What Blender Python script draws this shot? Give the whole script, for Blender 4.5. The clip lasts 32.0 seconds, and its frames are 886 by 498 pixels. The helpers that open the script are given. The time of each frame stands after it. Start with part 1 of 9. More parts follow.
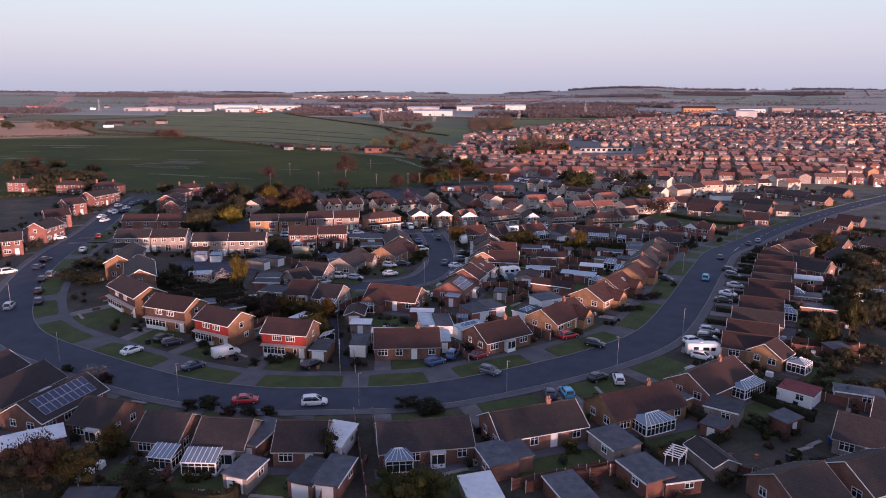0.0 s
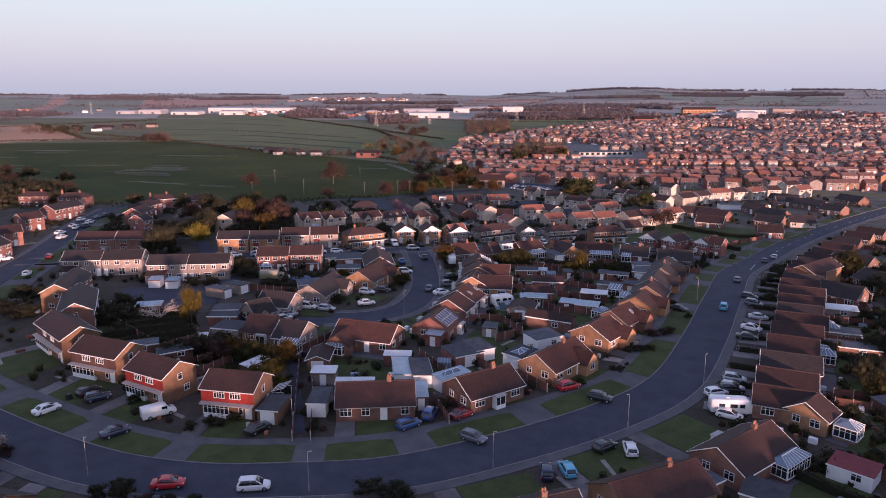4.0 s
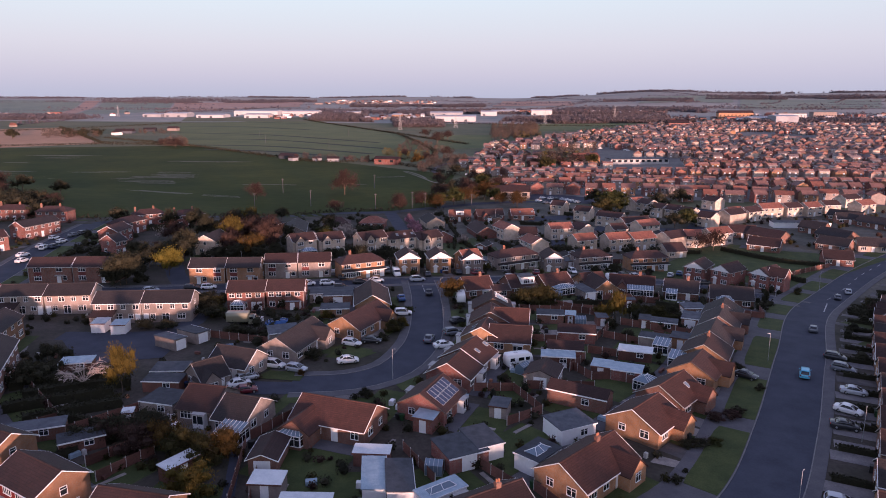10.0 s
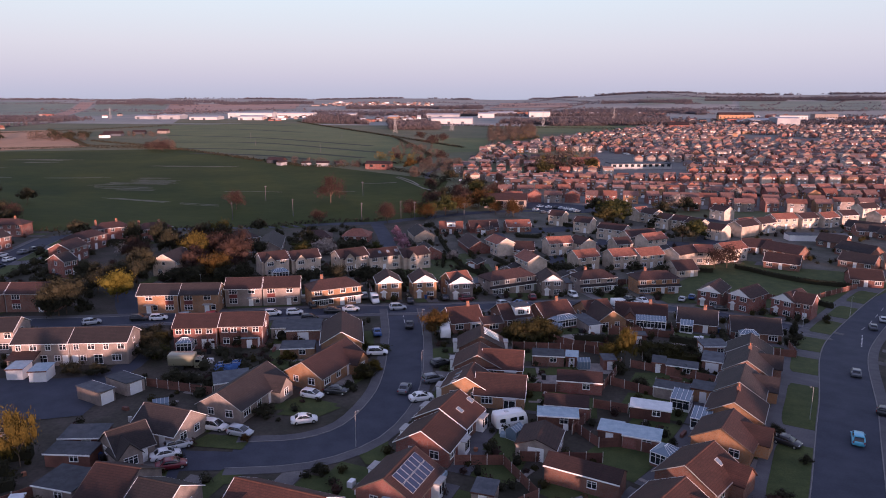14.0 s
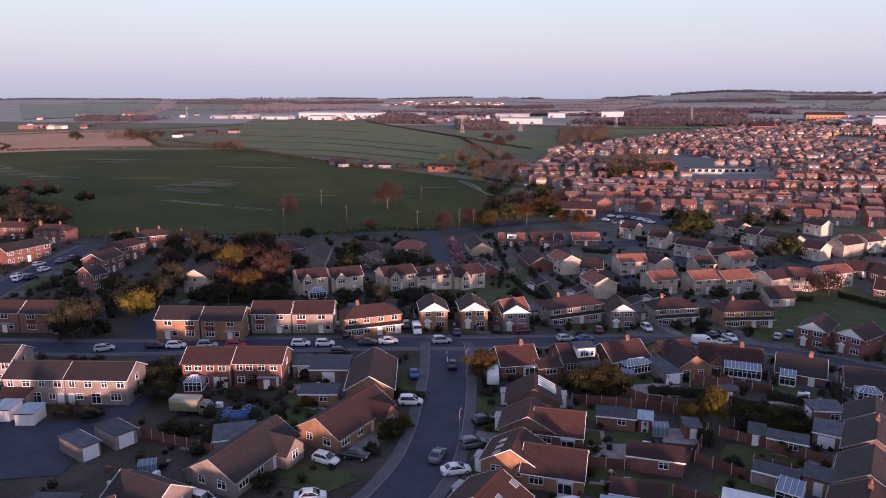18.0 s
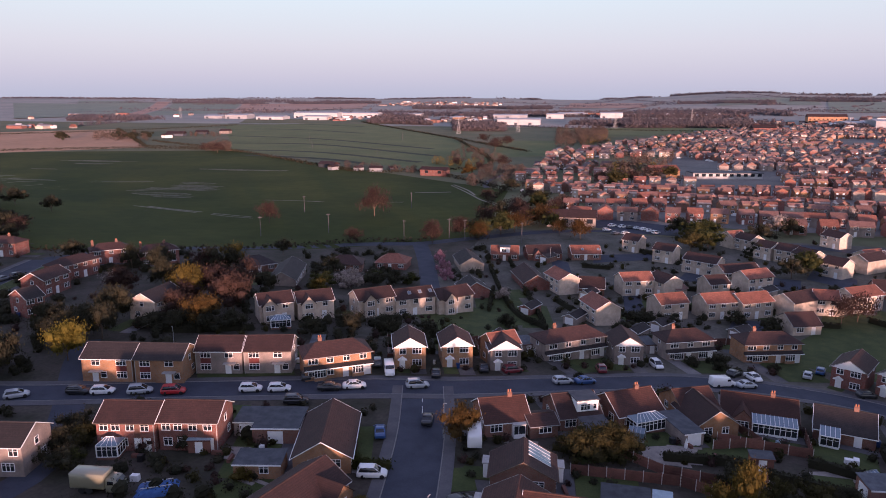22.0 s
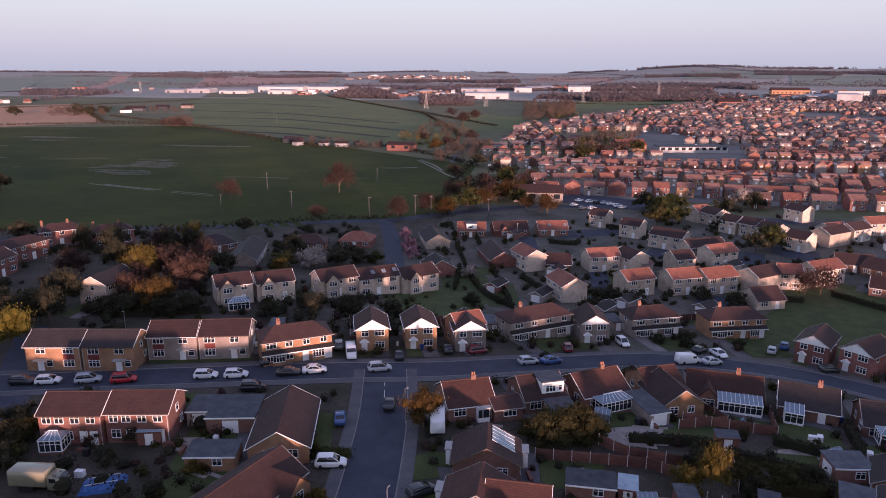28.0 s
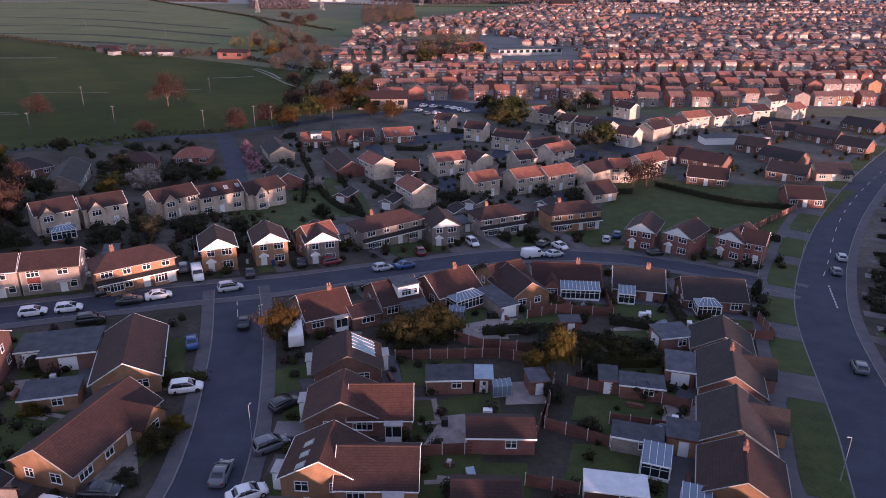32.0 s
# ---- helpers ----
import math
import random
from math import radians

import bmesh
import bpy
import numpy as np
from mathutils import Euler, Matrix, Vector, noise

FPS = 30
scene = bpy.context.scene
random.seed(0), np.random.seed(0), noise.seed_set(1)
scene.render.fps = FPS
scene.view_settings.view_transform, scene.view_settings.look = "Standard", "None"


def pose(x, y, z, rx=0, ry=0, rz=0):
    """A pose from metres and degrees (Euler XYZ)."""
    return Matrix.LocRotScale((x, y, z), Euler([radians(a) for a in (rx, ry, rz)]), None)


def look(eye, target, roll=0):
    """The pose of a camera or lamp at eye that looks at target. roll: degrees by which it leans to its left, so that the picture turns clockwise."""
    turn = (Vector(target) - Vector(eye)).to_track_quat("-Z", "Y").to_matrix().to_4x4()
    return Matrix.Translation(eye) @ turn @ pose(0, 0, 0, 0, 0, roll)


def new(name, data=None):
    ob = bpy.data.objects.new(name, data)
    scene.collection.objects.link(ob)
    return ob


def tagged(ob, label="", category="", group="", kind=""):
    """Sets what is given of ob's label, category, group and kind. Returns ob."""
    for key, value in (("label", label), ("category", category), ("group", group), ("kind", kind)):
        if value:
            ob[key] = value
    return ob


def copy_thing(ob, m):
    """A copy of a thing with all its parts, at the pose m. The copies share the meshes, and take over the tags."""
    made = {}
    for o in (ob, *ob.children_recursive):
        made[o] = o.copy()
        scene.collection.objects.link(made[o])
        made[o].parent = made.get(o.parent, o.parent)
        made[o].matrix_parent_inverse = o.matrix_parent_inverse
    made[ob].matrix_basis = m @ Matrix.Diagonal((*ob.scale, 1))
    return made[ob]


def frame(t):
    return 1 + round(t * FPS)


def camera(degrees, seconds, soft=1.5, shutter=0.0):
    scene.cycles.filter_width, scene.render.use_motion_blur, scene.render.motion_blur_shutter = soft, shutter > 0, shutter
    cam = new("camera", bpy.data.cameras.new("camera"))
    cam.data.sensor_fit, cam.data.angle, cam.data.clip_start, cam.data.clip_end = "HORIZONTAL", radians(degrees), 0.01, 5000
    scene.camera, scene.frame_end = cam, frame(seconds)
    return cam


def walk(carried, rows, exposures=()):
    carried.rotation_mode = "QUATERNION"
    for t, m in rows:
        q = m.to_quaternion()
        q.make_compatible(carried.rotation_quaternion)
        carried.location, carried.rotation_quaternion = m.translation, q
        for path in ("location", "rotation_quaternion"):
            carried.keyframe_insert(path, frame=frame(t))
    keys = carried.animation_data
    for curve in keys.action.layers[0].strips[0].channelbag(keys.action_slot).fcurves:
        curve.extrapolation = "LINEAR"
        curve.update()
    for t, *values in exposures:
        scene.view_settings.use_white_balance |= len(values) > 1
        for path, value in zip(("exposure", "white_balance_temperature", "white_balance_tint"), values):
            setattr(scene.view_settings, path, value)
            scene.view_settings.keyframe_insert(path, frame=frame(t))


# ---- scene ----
# ---- camera ----
EXPOSURES = [(0, 0.2, 6100, 14), (28.5, 0.2, 6100, 14), (30, 0.3, 5980, 13), (32, 0.33, 5920, 13)]
PATH = [
    (0, (-0.083, -2.216, 49.409), (-0.331, -0.281, 48.971), 0.2),
    (0.5, (0.065, 0.701, 49.625), (-0.183, 2.637, 49.186), 0.2),
    (1, (0.121, 3.593, 49.84), (-0.125, 5.529, 49.403), 0.3),
    (1.5, (0.165, 6.231, 50.061), (-0.08, 8.167, 49.623), 0.3),
    (2, (0.291, 9.047, 50.262), (0.046, 10.984, 49.825), 0.2),
    (2.5, (0.436, 11.911, 50.282), (0.191, 13.847, 49.846), 0.2),
    (4.5, (0.77, 23.524, 50.389), (0.526, 25.461, 49.955), 0.0),
    (5, (0.717, 26.507, 50.455), (0.475, 28.445, 50.021), 0.1),
    (5.5, (0.858, 29.598, 50.484), (0.614, 31.535, 50.052), -0.0),
    (6, (0.929, 32.641, 50.544), (0.674, 34.577, 50.113), -0.0),
    (6.5, (0.989, 35.573, 50.605), (0.724, 37.508, 50.174), -0.0),
    (7, (0.844, 38.501, 50.623), (0.566, 40.434, 50.192), -0.0),
    (7.5, (0.993, 41.484, 50.698), (0.689, 43.413, 50.269), -0.1),
    (8, (1.136, 44.39, 50.729), (0.811, 46.316, 50.301), -0.1),
    (8.5, (1.232, 47.245, 50.769), (0.906, 49.171, 50.341), -0.1),
    (9, (1.183, 50.029, 50.809), (0.858, 51.956, 50.381), -0.1),
    (9.5, (1.178, 52.826, 50.853), (0.855, 54.753, 50.425), -0.0),
    (10, (1.337, 55.721, 50.832), (1.013, 57.648, 50.405), -0.0),
    (10.5, (1.321, 58.811, 50.838), (0.999, 60.739, 50.411), -0.1),
    (11, (1.233, 61.731, 50.92), (0.912, 63.658, 50.494), -0.1),
    (11.5, (1.231, 64.624, 51.015), (0.911, 66.552, 50.59), -0.1),
    (12, (1.258, 67.614, 51.099), (0.937, 69.542, 50.674), -0.1),
    (12.5, (1.258, 70.392, 51.152), (0.937, 72.32, 50.728), -0.1),
    (13, (1.208, 73.26, 51.306), (0.888, 75.188, 50.882), -0.0),
    (13.5, (1.07, 76.129, 51.402), (0.751, 78.058, 50.979), 0.0),
    (14, (0.966, 79.122, 51.425), (0.647, 81.051, 51.002), 0.0),
    (14.5, (0.863, 82.092, 51.482), (0.544, 84.021, 51.059), 0.0),
    (16.5, (0.731, 93.23, 52.131), (0.403, 95.157, 51.707), -0.2),
    (17, (0.594, 95.968, 52.244), (0.121, 97.865, 51.82), -0.1),
    (17.5, (0.698, 98.949, 52.286), (0.186, 100.835, 51.861), -0.1),
    (18, (0.515, 102.001, 52.23), (0.005, 103.888, 51.805), -0.1),
    (18.5, (0.307, 105.002, 52.203), (-0.202, 106.889, 51.777), -0.1),
    (19, (0.156, 107.815, 52.129), (-0.352, 109.702, 51.703), -0.1),
    (19.5, (-0.039, 110.588, 52.062), (-0.547, 112.476, 51.637), -0.0),
    (20, (-0.273, 113.383, 52.057), (-0.781, 115.27, 51.632), -0.0),
    (20.5, (-0.581, 116.191, 52.175), (-1.087, 118.079, 51.75), -0.0),
    (21, (-0.825, 119.07, 52.223), (-1.331, 120.957, 51.799), -0.0),
    (21.5, (-1.226, 121.96, 52.309), (-1.731, 123.849, 51.885), 0.1),
    (22, (-1.543, 124.898, 52.425), (-2.048, 126.786, 52.001), 0.1),
    (22.5, (-1.535, 127.312, 52.616), (-2.041, 129.2, 52.193), 0.1),
    (23, (-1.382, 128.612, 52.636), (-1.883, 130.501, 52.211), 0.2),
    (23.5, (-1.2, 128.997, 52.489), (-1.69, 130.888, 52.064), 0.2),
    (24, (-0.941, 129.163, 52.405), (-1.422, 131.058, 51.981), 0.2),
    (24.1, (-0.918, 129.226, 52.429), (-1.3792, 131.1288, 52.02), 0.2),
    (24.2, (-0.894, 129.289, 52.452), (-1.3572, 131.1977, 52.0728), 0.2),
    (24.3, (-0.871, 129.353, 52.476), (-1.3352, 131.2668, 52.129), 0.2),
    (24.4, (-0.847, 129.416, 52.499), (-1.3138, 131.3384, 52.2059), 0.2),
    (24.5, (-0.824, 129.479, 52.523), (-1.292, 131.408, 52.284), 0.2),
    (24.8, (-0.852, 129.438, 52.464), (-1.3176, 131.3782, 52.3315), 0.16999999999999993),
    (25.15, (-0.884, 129.39, 52.396), (-1.3449, 131.3333, 52.2955), 0.13500000000000015),
    (25.5, (-0.917, 129.341, 52.328), (-1.3714, 131.285, 52.2003), 0.1),
    (26.0, (-0.964, 129.273, 52.23), (-1.4085, 131.2122, 52.0282), 0.05),
    (26.5, (-1.01, 129.204, 52.132), (-1.445, 131.137, 51.857), 0.0),
    (27, (-1.066, 129.21, 52.211), (-1.495, 131.132, 51.864), 0.1),
    (27.5, (-1.13, 129.138, 52.263), (-1.553, 131.047, 51.842), 0.1),
    (28, (-1.183, 129.05, 52.28), (-1.599, 130.942, 51.786), 0.1),
    (28.5, (-1.177, 128.943, 52.239), (-1.587, 130.817, 51.672), 0.0),
    (29, (-1.067, 128.835, 52.089), (-1.473, 130.688, 51.452), 0.0),
    (29.5, (-1.056, 128.815, 52.029), (-1.455, 130.642, 51.321), -0.0),
    (30, (-0.768, 128.978, 52.025), (-1.151, 130.796, 51.284), -0.2),
    (30.5, (-0.452, 129.163, 51.976), (-0.727, 131.0, 51.234), -0.5),
    (31, (-0.381, 129.263, 51.839), (-0.572, 131.111, 51.097), -0.6),
    (31.5, (-0.75, 129.528, 51.708), (-0.834, 131.384, 50.967), -0.0),
    (32, (-1.262, 129.908, 51.518), (-1.244, 131.767, 50.78), 0.4),
]
cam = camera(65.2, 32.0, soft=0.95)
walk(cam, [(t, look(eye, target, roll)) for t, eye, target, roll in PATH], exposures=EXPOSURES)

# ---- world and sun ----
SUN_DIR = Vector((0.55, -0.835, 0.0))
SUN_ELEV = 2.8
world = bpy.data.worlds.new("world")
scene.world = world
world.use_nodes = True
wn = world.node_tree
sky = wn.nodes.new("ShaderNodeTexSky")
sky.sky_type = "NISHITA"
sky.sun_disc = False
sky.sun_elevation = radians(SUN_ELEV)
sky.sun_rotation = math.atan2(SUN_DIR.x, SUN_DIR.y)
sky.air_density, sky.dust_density, sky.ozone_density = 1.0, 2.2, 1.6
# dusk tint: pale lavender at the horizon, clear blue-white above, mixed over the sky's own light
co = wn.nodes.new("ShaderNodeTexCoord")
sp = wn.nodes.new("ShaderNodeSeparateXYZ")
dusk = wn.nodes.new("ShaderNodeValToRGB")
stops = ((0.0, (0.47, 0.475, 0.58)), (0.03, (0.535, 0.515, 0.62)), (0.07, (0.60, 0.575, 0.66)), (0.12, (0.62, 0.645, 0.70)), (0.18, (0.64, 0.73, 0.815)), (0.40, (0.475, 0.495, 0.73)), (1.0, (0.255, 0.262, 0.47)))
for k, (at, c) in enumerate(stops):
    el = dusk.color_ramp.elements[k] if k < 2 else dusk.color_ramp.elements.new(at)
    el.position, el.color = at, (*c, 1)
blend = wn.nodes.new("ShaderNodeMixRGB")
blend.inputs[0].default_value = 0.93
wn.links.new(co.outputs["Generated"], sp.inputs[0])
wn.links.new(sp.outputs[2], dusk.inputs[0])
wn.links.new(sky.outputs[0], blend.inputs[1])
wn.links.new(dusk.outputs[0], blend.inputs[2])
wn.links.new(blend.outputs[0], wn.nodes["Background"].inputs[0])
wn.nodes["Background"].inputs[1].default_value = 1.0
sun = new("sun", bpy.data.lights.new("sun", "SUN"))
sun.data.energy, sun.data.angle, sun.data.color = 8.4, radians(2.0), (1.0, 0.57, 0.45)
sun.matrix_world = look(Vector((0, 0, 100)) + SUN_DIR * 100 * math.cos(radians(SUN_ELEV)) + Vector((0, 0, 100 * math.sin(radians(SUN_ELEV)))), (0, 0, 100))


# ---- materials ----
def mat(name, base, rough=0.8, metal=0.0, spec=0.3):
    m = bpy.data.materials.new(name)
    m.use_nodes = True
    b = m.node_tree.nodes["Principled BSDF"]
    b.inputs["Base Color"].default_value = (*base, 1)
    b.inputs["Roughness"].default_value = rough
    b.inputs["Metallic"].default_value = metal
    b.inputs["Specular IOR Level"].default_value = spec
    return m


def node(m, kind, **values):
    n = m.node_tree.nodes.new(kind)
    for k, v in values.items():
        n.inputs[k.replace("_", " ")].default_value = v
    return n


def wire(m, a, b):
    m.node_tree.links.new(a, b)


def varied(name, one, two, scale=3.0, rough=0.85, bump=0.0, fine=0.0, spread=0.0, spec=0.3):
    """A matt surface whose colour drifts between two tones, with finer grain, and from object to object by spread."""
    m = mat(name, one, rough, spec=spec)
    b = m.node_tree.nodes["Principled BSDF"]
    geo = node(m, "ShaderNodeNewGeometry")
    big = node(m, "ShaderNodeTexNoise", Scale=scale, Detail=5.0, Roughness=0.6)
    wire(m, geo.outputs["Position"], big.inputs["Vector"])
    ramp = node(m, "ShaderNodeValToRGB")
    ramp.color_ramp.elements[0].position, ramp.color_ramp.elements[1].position = 0.35, 0.65
    ramp.color_ramp.elements[0].color, ramp.color_ramp.elements[1].color = (*one, 1), (*two, 1)
    wire(m, big.outputs[0], ramp.inputs[0])
    out = ramp.outputs[0]
    small = node(m, "ShaderNodeTexNoise", Scale=scale * 14, Detail=3.0)
    wire(m, geo.outputs["Position"], small.inputs["Vector"])
    if fine:
        mix = node(m, "ShaderNodeMixRGB", Fac=fine)
        mix.blend_type = "OVERLAY"
        wire(m, out, mix.inputs[1])
        wire(m, small.outputs[0], mix.inputs[2])
        out = mix.outputs[0]
    if spread:
        info = node(m, "ShaderNodeObjectInfo")
        hue = node(m, "ShaderNodeHueSaturation")
        ma = node(m, "ShaderNodeMapRange", To_Min=1 - spread, To_Max=1 + spread)
        wire(m, info.outputs["Random"], ma.inputs[0])
        wire(m, ma.outputs[0], hue.inputs["Value"])
        wire(m, out, hue.inputs["Color"])
        out = hue.outputs[0]
    wire(m, out, b.inputs["Base Color"])
    if bump:
        bp = node(m, "ShaderNodeBump", Strength=bump, Distance=0.03)
        wire(m, small.outputs[0], bp.inputs["Height"])
        wire(m, bp.outputs[0], b.inputs["Normal"])
    return m


def brickwork(name, one, two, mortar):
    """Stretcher-bond brick on upright walls, the courses following the height and the run of the wall."""
    m = mat(name, one, 0.9)
    b = m.node_tree.nodes["Principled BSDF"]
    co = node(m, "ShaderNodeTexCoord")
    sep = node(m, "ShaderNodeSeparateXYZ")
    wire(m, co.outputs["Object"], sep.inputs[0])
    add = node(m, "ShaderNodeMath")
    wire(m, sep.outputs[0], add.inputs[0])
    wire(m, sep.outputs[1], add.inputs[1])
    com = node(m, "ShaderNodeCombineXYZ")
    wire(m, add.outputs[0], com.inputs[0])
    wire(m, sep.outputs[2], com.inputs[1])
    br = node(m, "ShaderNodeTexBrick", Scale=1.0, Mortar_Size=0.012, Brick_Width=0.225, Row_Height=0.075)
    br.inputs["Color1"].default_value, br.inputs["Color2"].default_value, br.inputs["Mortar"].default_value = (*one, 1), (*two, 1), (*mortar, 1)
    wire(m, com.outputs[0], br.inputs["Vector"])
    no = node(m, "ShaderNodeTexNoise", Scale=0.7, Detail=6.0)
    wire(m, co.outputs["Object"], no.inputs["Vector"])
    mix = node(m, "ShaderNodeMixRGB", Fac=0.55)
    mix.blend_type = "OVERLAY"
    wire(m, br.outputs[0], mix.inputs[1])
    wire(m, no.outputs[0], mix.inputs[2])
    info = node(m, "ShaderNodeObjectInfo")
    ma = node(m, "ShaderNodeMapRange", To_Min=0.8, To_Max=1.2)
    hue = node(m, "ShaderNodeHueSaturation")
    wire(m, info.outputs["Random"], ma.inputs[0])
    wire(m, ma.outputs[0], hue.inputs["Value"])
    wire(m, mix.outputs[0], hue.inputs["Color"])
    wire(m, hue.outputs[0], b.inputs["Base Color"])
    bp = node(m, "ShaderNodeBump", Strength=0.4, Distance=0.01)
    wire(m, br.outputs["Fac"], bp.inputs["Height"])
    bp.invert = True
    wire(m, bp.outputs[0], b.inputs["Normal"])
    return m


def tiles(name, one, two, rough=0.75):
    """Concrete roof tiles: courses down the slope, tile joints along it, moss and weather stains."""
    m = mat(name, one, rough)
    b = m.node_tree.nodes["Principled BSDF"]
    co = node(m, "ShaderNodeTexCoord")
    mp = node(m, "ShaderNodeMapping")
    mp.inputs["Scale"].default_value = (1, 1, 1)
    wire(m, co.outputs["Object"], mp.inputs["Vector"])
    sep = node(m, "ShaderNodeSeparateXYZ")
    wire(m, co.outputs["Object"], sep.inputs[0])
    com = node(m, "ShaderNodeCombineXYZ")
    wire(m, sep.outputs[0], com.inputs[0])
    wire(m, sep.outputs[2], com.inputs[1])
    br = node(m, "ShaderNodeTexBrick", Scale=1.0, Mortar_Size=0.014, Brick_Width=0.33, Row_Height=0.17)
    dark = tuple(c * 0.66 for c in one)
    br.inputs["Color1"].default_value, br.inputs["Color2"].default_value, br.inputs["Mortar"].default_value = (*one, 1), (*two, 1), (*dark, 1)
    wire(m, com.outputs[0], br.inputs["Vector"])
    no = node(m, "ShaderNodeTexNoise", Scale=0.55, Detail=8.0, Roughness=0.65)
    wire(m, co.outputs["Object"], no.inputs["Vector"])
    mix = node(m, "ShaderNodeMixRGB", Fac=0.6)
    mix.blend_type = "OVERLAY"
    wire(m, br.outputs[0], mix.inputs[1])
    wire(m, no.outputs[0], mix.inputs[2])
    # lichen flecks and streaks down the slope
    fl = node(m, "ShaderNodeTexNoise", Scale=5.0, Detail=6.0, Roughness=0.75)
    wire(m, co.outputs["Object"], fl.inputs["Vector"])
    fr = node(m, "ShaderNodeValToRGB")
    fr.color_ramp.elements[0].position, fr.color_ramp.elements[1].position = 0.42, 0.72
    fr.color_ramp.elements[0].color, fr.color_ramp.elements[1].color = (0.82, 0.82, 0.82, 1), (1.3, 1.26, 1.18, 1)
    wire(m, fl.outputs[0], fr.inputs[0])
    mul = node(m, "ShaderNodeMixRGB", Fac=1.0)
    mul.blend_type = "MULTIPLY"
    wire(m, mix.outputs[0], mul.inputs[1])
    wire(m, fr.outputs[0], mul.inputs[2])
    mix = mul
    info = node(m, "ShaderNodeObjectInfo")
    ma = node(m, "ShaderNodeMapRange", To_Min=0.78, To_Max=1.2)
    hue = node(m, "ShaderNodeHueSaturation")
    wire(m, info.outputs["Random"], ma.inputs[0])
    geo = node(m, "ShaderNodeNewGeometry")
    isl = node(m, "ShaderNodeMapRange", To_Min=0.62, To_Max=1.3)
    wire(m, geo.outputs["Random Per Island"], isl.inputs[0])
    both = node(m, "ShaderNodeMath")
    both.operation = "MULTIPLY"
    wire(m, ma.outputs[0], both.inputs[0])
    wire(m, isl.outputs[0], both.inputs[1])
    wire(m, both.outputs[0], hue.inputs["Value"])
    wire(m, mix.outputs[0], hue.inputs["Color"])
    wire(m, hue.outputs[0], b.inputs["Base Color"])
    bp = node(m, "ShaderNodeBump", Strength=0.4, Distance=0.02)
    wire(m, br.outputs["Fac"], bp.inputs["Height"])
    bp.invert = True
    wire(m, bp.outputs[0], b.inputs["Normal"])
    return m


WALL = {
    "brick": brickwork("brown_brick", (0.165, 0.066, 0.046), (0.205, 0.084, 0.058), (0.18, 0.14, 0.12)),
    "umber": brickwork("umber_brick", (0.158, 0.076, 0.040), (0.195, 0.094, 0.048), (0.17, 0.12, 0.09)),
    "ochre": brickwork("ochre_brick", (0.265, 0.128, 0.060), (0.32, 0.155, 0.072), (0.27, 0.20, 0.15)),
    "red": brickwork("red_brick", (0.175, 0.052, 0.042), (0.215, 0.066, 0.050), (0.19, 0.14, 0.125)),
    "pale": brickwork("buff_brick", (0.235, 0.190, 0.170), (0.29, 0.230, 0.205), (0.21, 0.18, 0.165)),
    "stone": brickwork("stone_blocks", (0.43, 0.345, 0.275), (0.50, 0.405, 0.325), (0.42, 0.36, 0.31)),
    "white": varied("white_render", (0.72, 0.71, 0.68), (0.80, 0.79, 0.77), 0.6, 0.85, fine=0.2),
}
WALLWORD = {"umber": "golden brown brick", "brick": "brown brick", "ochre": "ochre brick", "red": "red brick", "pale": "buff brick", "stone": "pale stone", "white": "white rendered"}
ROOF = {
    "brown": tiles("brown_tiles", (0.042, 0.023, 0.021), (0.056, 0.028, 0.025)),
    "rust": tiles("rust_tiles", (0.060, 0.027, 0.022), (0.078, 0.034, 0.026)),
    "dark": tiles("dark_tiles", (0.034, 0.028, 0.029), (0.046, 0.036, 0.036)),
    "bright": tiles("red_tiles", (0.23, 0.092, 0.066), (0.29, 0.115, 0.080)),
}
ROOF["mid"] = tiles("muted_red_tiles", (0.185, 0.102, 0.088), (0.235, 0.128, 0.108))
ROOF["slate"] = tiles("weathered_tiles", (0.115, 0.090, 0.092), (0.150, 0.112, 0.110))
ROOFWORD = {"slate": "grey-brown tiled", "rust": "rust-red tiled", "mid": "muted red tiled", "brown": "brown tiled", "dark": "dark tiled", "bright": "red tiled"}
TRIM = varied("white_upvc", (0.72, 0.72, 0.73), (0.79, 0.79, 0.79), 2.0, 0.45, fine=0.1, spec=0.5)
DARKTRIM = varied("brown_trim", (0.10, 0.075, 0.06), (0.14, 0.105, 0.085), 2.0, 0.6, fine=0.2)
GREYTRIM = varied("grey_trim", (0.30, 0.29, 0.28), (0.38, 0.37, 0.36), 2.0, 0.6, fine=0.2)
GLASS = mat("window_glass", (0.02, 0.024, 0.03), 0.06, spec=0.7)
ROOFGLASS = mat("conservatory_glass", (0.14, 0.19, 0.24), 0.12, spec=0.7)
REDCLAD = tiles("red_hung_tiles", (0.30, 0.036, 0.028), (0.35, 0.045, 0.034))
DARKCLAD = tiles("dark_hung_tiles", (0.09, 0.05, 0.045), (0.11, 0.06, 0.05))
FELT = varied("grey_felt_roof", (0.045, 0.049, 0.060), (0.077, 0.083, 0.096), 0.8, 0.8, fine=0.3, spread=0.4)
TARMAC = varied("tarmac", (0.041, 0.046, 0.063), (0.057, 0.062, 0.082), 0.25, 0.9, bump=0.1, fine=0.2, spec=0.2)
PAVE = varied("pavement", (0.078, 0.076, 0.085), (0.108, 0.104, 0.110), 0.4, 0.9, fine=0.3)
DRIVE = varied("drive", (0.091, 0.087, 0.091), (0.156, 0.143, 0.137), 0.3, 0.9, fine=0.4, spread=0.4)
